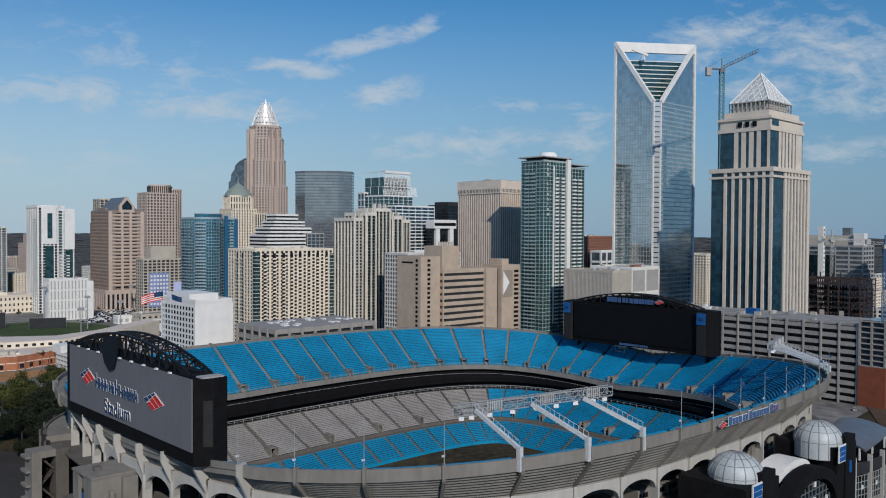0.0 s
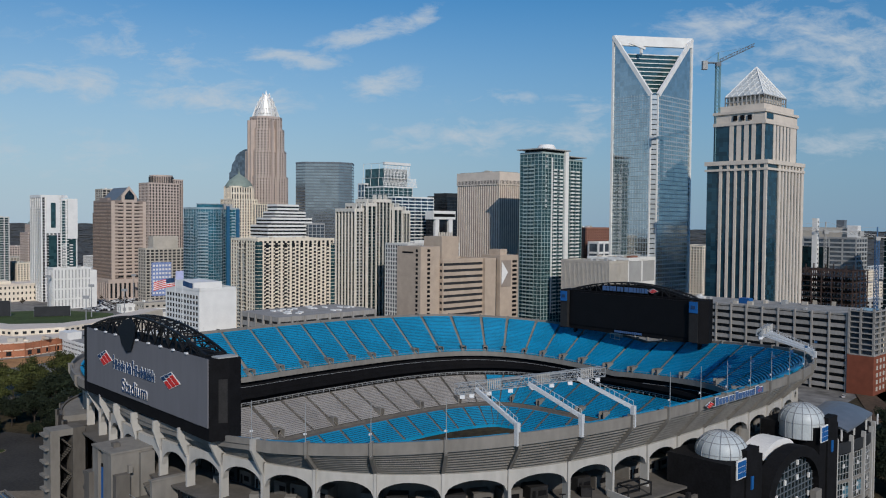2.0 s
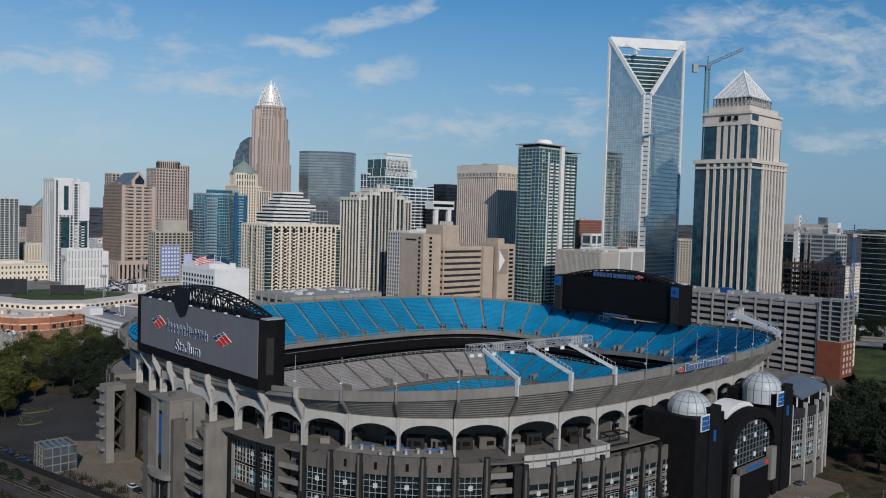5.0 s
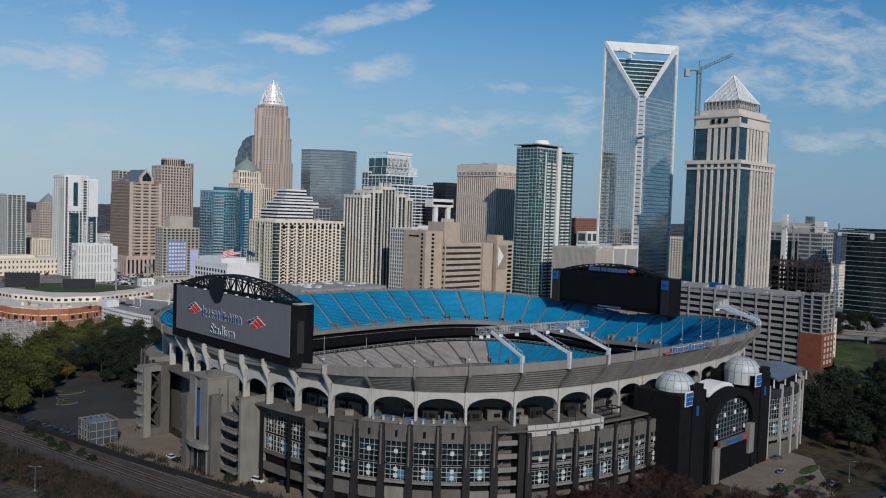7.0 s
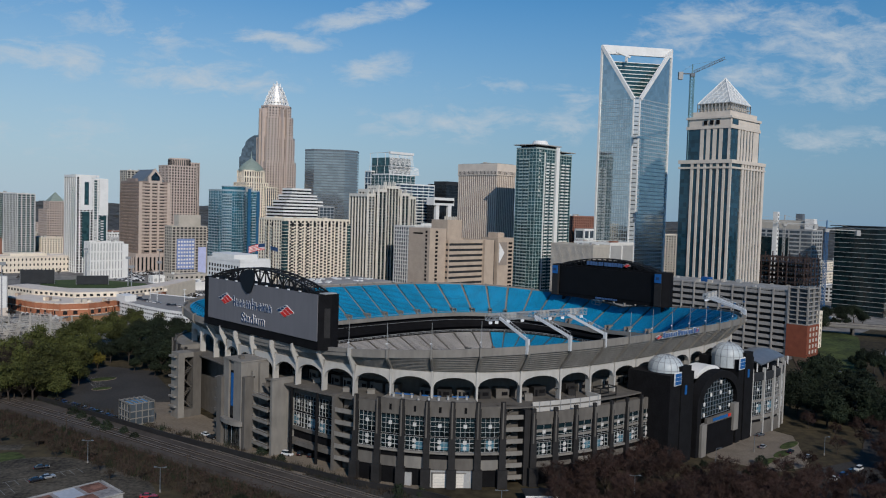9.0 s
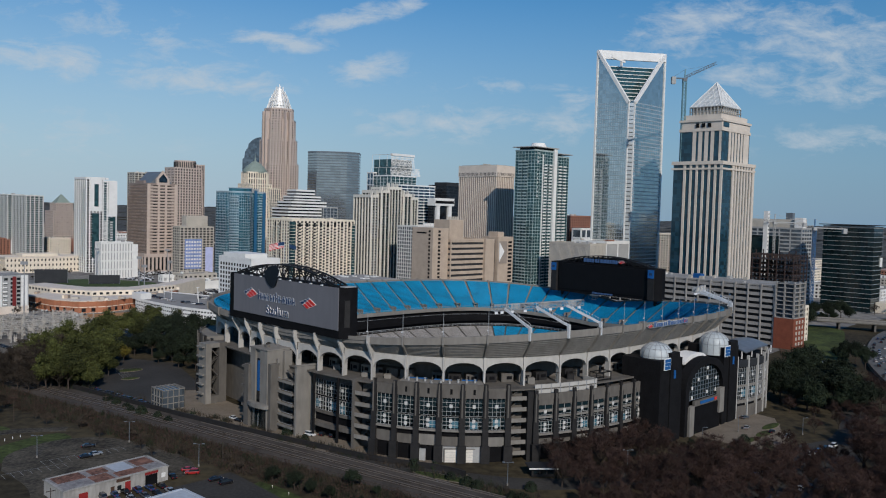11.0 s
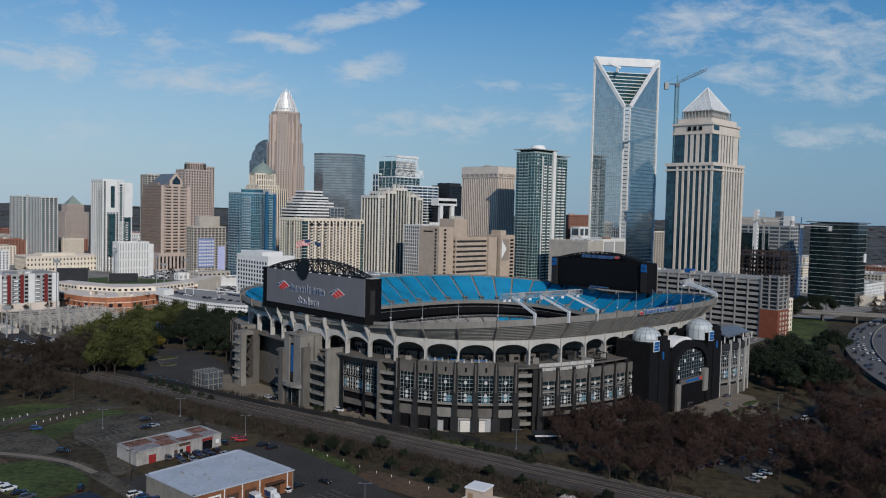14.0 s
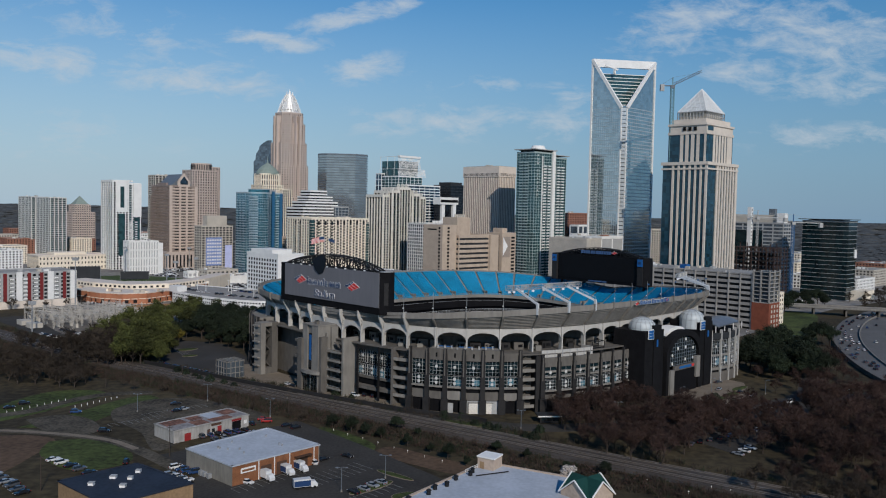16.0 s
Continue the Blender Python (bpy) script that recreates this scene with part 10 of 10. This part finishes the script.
tower("apartment_block", "tan brick apartment block with a pale cornice", -608, 841, 30, 31, 26, G_GREY, P_CREAM, 3.2, 4, 4, 0.45, 0.5, plant=3)
tower("apartment_block", "pale pink far-off apartment block", -938, 1429, 60, 60, 29, G_GREY, P_ROSE, 3.6, 5, 5, 0.45, 0.45, plant=3)
tower("apartment_block", "white rendered apartments on the street corner", -560, 470, 40, 46, 27, G_GREY, P_WHITE, 3.1, 4, 4, 0.45, 0.5, plant=5)
tower("apartment_block", "white and grey apartments in a row", -618, 506, 40, 50, 26, G_GREY, P_WHITE, 3.1, 4, 4, 0.45, 0.55, plant=6)
tower("apartment_block", "cream apartments behind the white row", -640, 600, 40, 70, 24, G_GREY, P_CREAM, 3.1, 4, 4, 0.5, 0.5, plant=6)
t = tower("arcade_building", "tan stone building with tall arcade bays", -426, 720, 40, 52, 23, G_GREY, P_TAN, 16, 5.2, 5.2, 0.3, 0.45, 0.6, 0.5, plant=3)
tower("office_block", "low white commercial block with a parapet", -355, 640, 26, 46, 14.5, G_GREY, P_WHITE, 7, 8, 8, 0.6, 0.4, plant=4)
tower("office_block", "low pale block among parked cars", -300, 470, 24, 40, 9, G_GREY, P_GREYB, 5, 6, 6, 0.6, 0.5, plant=5)
tower("office_block", "low white workshop row with skylights", -268, 400, 30, 52, 8, P_WHITE, P_WHITE, 8, 8, 8, 0.4, 0.3, plant=8)
tower("office_block", "dark building under scaffolding", -322, 700, 26, 40, 32, P_DARK, P_SLATE, 4, 5, 5, 0.3, 0.3, plant=3)
tower("office_block", "brown brick corner building", -262, 560, 20, 30, 24, G_GREY, P_BRICK, 3.6, 4, 4, 0.5, 0.5, plant=2)
# grey apartments with red stripes
t = tower("apartment_block", "grey and white apartments with dark red stripes", -396, 160, 40, 71, 28, G_GREY, P_GREY, 3.2, 4.4, 4.4, 0.4, 0.42, 0.35, 0.3, plant=6)
for s in (14.5, 32.5, 42, 60):
    part("stripe", Geo().box(s, -0.7, 6, s + 2.6, 0.1, 28.5), P_STRIPE, t, "dark red panel strip")
for s in (0, 24, 48, 66):
    part("white_bay", Geo().box(s, -1.1, 6, s + 4.5, 0.1, 29.2), P_WHITE, t, "white bay")
part("base", Geo().box(-0.6, -0.6, 0, 71.6, 0.2, 6), P_BEIGE, t)
balconies(t, (0, 0), (71, 0), 7, 27, 3.2, [9, 19, 29, 37, 53], 3.2, 1.4, P_WHITE)

# substation: portal frames of lattice steel with plant below
t = thing("substation", "open-air substation of pale steel portal frames", "substation", pose(-300, 76, 0, 0, 0, 43))
posts, beams, small = Geo(), Geo(), Geo()
rng = random.Random(12)
for i in range(8):
    for j in range(8):
        x, y = 9.5 * i - 4, 9.5 * j - 6
        h = 10.5 if (i + j) % 3 else 13
        for dx, dy in ((-0.4, -0.4), (0.4, -0.4), (0.4, 0.4), (-0.4, 0.4)) if (i + j) % 2 else ():
            posts.bar((x + dx, y + dy, 0), (x + dx * 0.6, y + dy * 0.6, h), 0.16)
        for k in range(5) if (i + j) % 2 else ():
            posts.bar((x - 0.4, y - 0.4, k * 2), (x + 0.4, y - 0.4, k * 2 + 2), 0.1)
        for (dx, dy) in ((9.5, 0), (0, 9.5)):
            if (i < 7 or not dx) and (j < 7 or not dy) and rng.random() < 0.8:
                for zz in (5.2, 5.8, 8.4, 9.3):
                    beams.bar((x, y, zz), (x + dx, y + dy, zz), 0.22)
                for k in range(5):
                    beams.bar((x + dx * k / 5, y + dy * k / 5, 8.4), (x + dx * (k + 1) / 5, y + dy * (k + 1) / 5, 9.3), 0.12)
        if rng.random() < 0.7:
            px, py = x + rng.uniform(2, 7), y + rng.uniform(2, 7)
            small.box(px - 0.8, py - 0.6, 0, px + 0.8, py + 0.6, rng.uniform(1.5, 3.2))
            for k in range(3):
                small.cyl(px + (k - 1) * 0.9, py + 1.4, 0, 4.2, 0.14, 0.2, 6)
M_GALV = mat("galvanised_steel", (0.46, 0.43, 0.38), 0.55, metal=0.2, vary=0.2)
tagged(part("lattice_post", posts, M_GALV, t), kind="stuff")
tagged(part("lattice_beam", beams, M_GALV, t), kind="stuff")
tagged(part("switchgear", small, P_GREYB, t), kind="stuff")
for x, y in ((-16, 12), (-16, 30)):
    part("control_house", Geo().box(x, y, 0, x + 8, y + 10, 3.2), P_GREYB, t, "small pale control house")
sheet("lot", "pale gravel yard under the substation", [(-350, 150), (-336, 172), (-292, 178), (-240, 108), (-272, 42), (-300, 30), (-335, 86)], 0.02, M_YARD, "yard")
sheet("lot", "asphalt lot beside the substation", [(-372, 122), (-350, 140), (-300, 66), (-276, 36), (-292, 20), (-330, 76)], 0.03, M_ROAD, "parking lot")

# filler blocks of the centre and the far quarter
rng = random.Random(77)
FILL = [(P_CREAM, G_GREY), (P_WHITE, G_GREY), (P_GREYB, G_GREY), (P_BRICK, G_GREY), (P_TAN, G_GREY), (P_GREY, G_SLATE)]
for x, y, w, d, z in ((-820, 960, 70, 40, 24), (-760, 1080, 60, 40, 22), (-560, 980, 60, 40, 30), (-500, 860, 50, 36, 28), (-740, 660, 60, 40, 22), (-860, 760, 70, 40, 20), (-560, 1120, 60, 40, 34), (-640, 1230, 60, 50, 24), (-470, 1060, 60, 40, 40), (-250, 700, 40, 40, 40), (-60, 560, 40, 30, 34), (10, 560, 40, 30, 40), (110, 470, 40, 30, 38), (230, 620, 50, 40, 44), (250, 900, 60, 40, 50), (420, 760, 60, 40, 30), (470, 620, 60, 40, 22), (520, 520, 60, 34, 20), (560, 800, 70, 50, 26), (640, 700, 60, 40, 18), (700, 960, 70, 40, 24), (480, 1000, 70, 40, 40), (-980, 1150, 80, 40, 22), (-900, 1240, 70, 40, 26), (420, 470, 40, 30, 16), (440, 430, 30, 24, 14)):
    frame_mat, core = rng.choice(FILL)
    tower("city_block", "low city block with rows of windows", x, y, d, w, z, core, frame_mat, 3.6, 4.5, 4.5, 0.45, 0.45, plant=4)
tower("apartment_block", "white and brick row beyond the dark offices", 432, 400, 22, 60, 17, G_GREY, P_WHITE, 3.4, 4.5, 4.5, 0.45, 0.5, plant=5)
tower("office_block", "cream office wing with square windows", 229, 150, 20, 12, 25, G_GREY, P_CREAM, 3.8, 4, 4, 0.45, 0.5, plant=2)
# machines on the building site
for x, y, a, m in ((236, 176, 30, M_RED), (244, 186, 80, M_RED), (232, 190, 140, M_CLAY)):
    t = thing("excavator", "small red and orange digger on the building site", "digger", pose(x, y, 0.2, 0, 0, a), "site machines")
    for s in (-1.1, 0.7):
        part("track", Geo().prism(rect(-1.9, s, 1.9, s + 0.5), 0.05, 0.8), M_TYRE, t)
    part("body", Geo().prism([(-1.8, -1.2), (1.2, -1.2), (1.5, 0), (1.2, 1.2), (-1.8, 1.2)], 0.85, 2.2), m, t)
    part("cab", Geo().prism(rect(0.1, 0.1, 1.3, 1.1), 2.2, 3.1), G_CAR, t)
    part("arm", Geo().bar((1.4, -0.4, 1.9), (4.0, -0.4, 4.2), 0.45).bar((4.0, -0.4, 4.2), (5.6, -0.4, 1.2), 0.35), m, t)
    part("bucket", Geo().prism([(5.2, -0.9), (6.2, -0.9), (6.0, 0.1), (5.2, 0.1)], 0.4, 1.3), M_TYRE, t)
# flag over the stadium's end
t = thing("flagpole", "thin flagpole with a striped red and white flag", "flag", pose(-109.5, -41.8, 37.3))
part("pole", Geo().cyl(0, 0, 0, 34, 0.12, 0.07, 8), P_WHITE, t)
for k in range(9):
    g = Geo()
    g.strip([[(-0.1 - 0.7 * s, 0.5 * math.sin(s * 0.9), z - 0.05 * s * s * 0.22 - 0.06 * s) for s in range(11)] for z in (33.6 - 0.31 * k, 33.29 - 0.31 * k)])
    part("flag_stripe", g, M_RED if k % 2 == 0 else P_WHITE, t, "red stripe" if k % 2 == 0 else "white stripe")
g = Geo().strip([[(-0.1 - 0.7 * s, 0.5 * math.sin(s * 0.9) - 0.06, z - 0.011 * s * s - 0.06 * s) for s in range(5)] for z in (33.6, 32.05)])
part("flag_field", g, M_NAVY, t, "dark blue corner field")
t = thing("flagpole", "thin flagpole with a dark blue flag", "flag", pose(-107.6, -40.6, 37.3))
part("pole", Geo().cyl(0, 0, 0, 33, 0.12, 0.07, 8), P_WHITE, t)
g = Geo().strip([[(0.1 + 0.55 * s, 0.4 * math.sin(s * 0.9 + 1), z - 0.16 * s) for s in range(7)] for z in (32.6, 30.9)])
part("flag_cloth", g, M_NAVY, t)
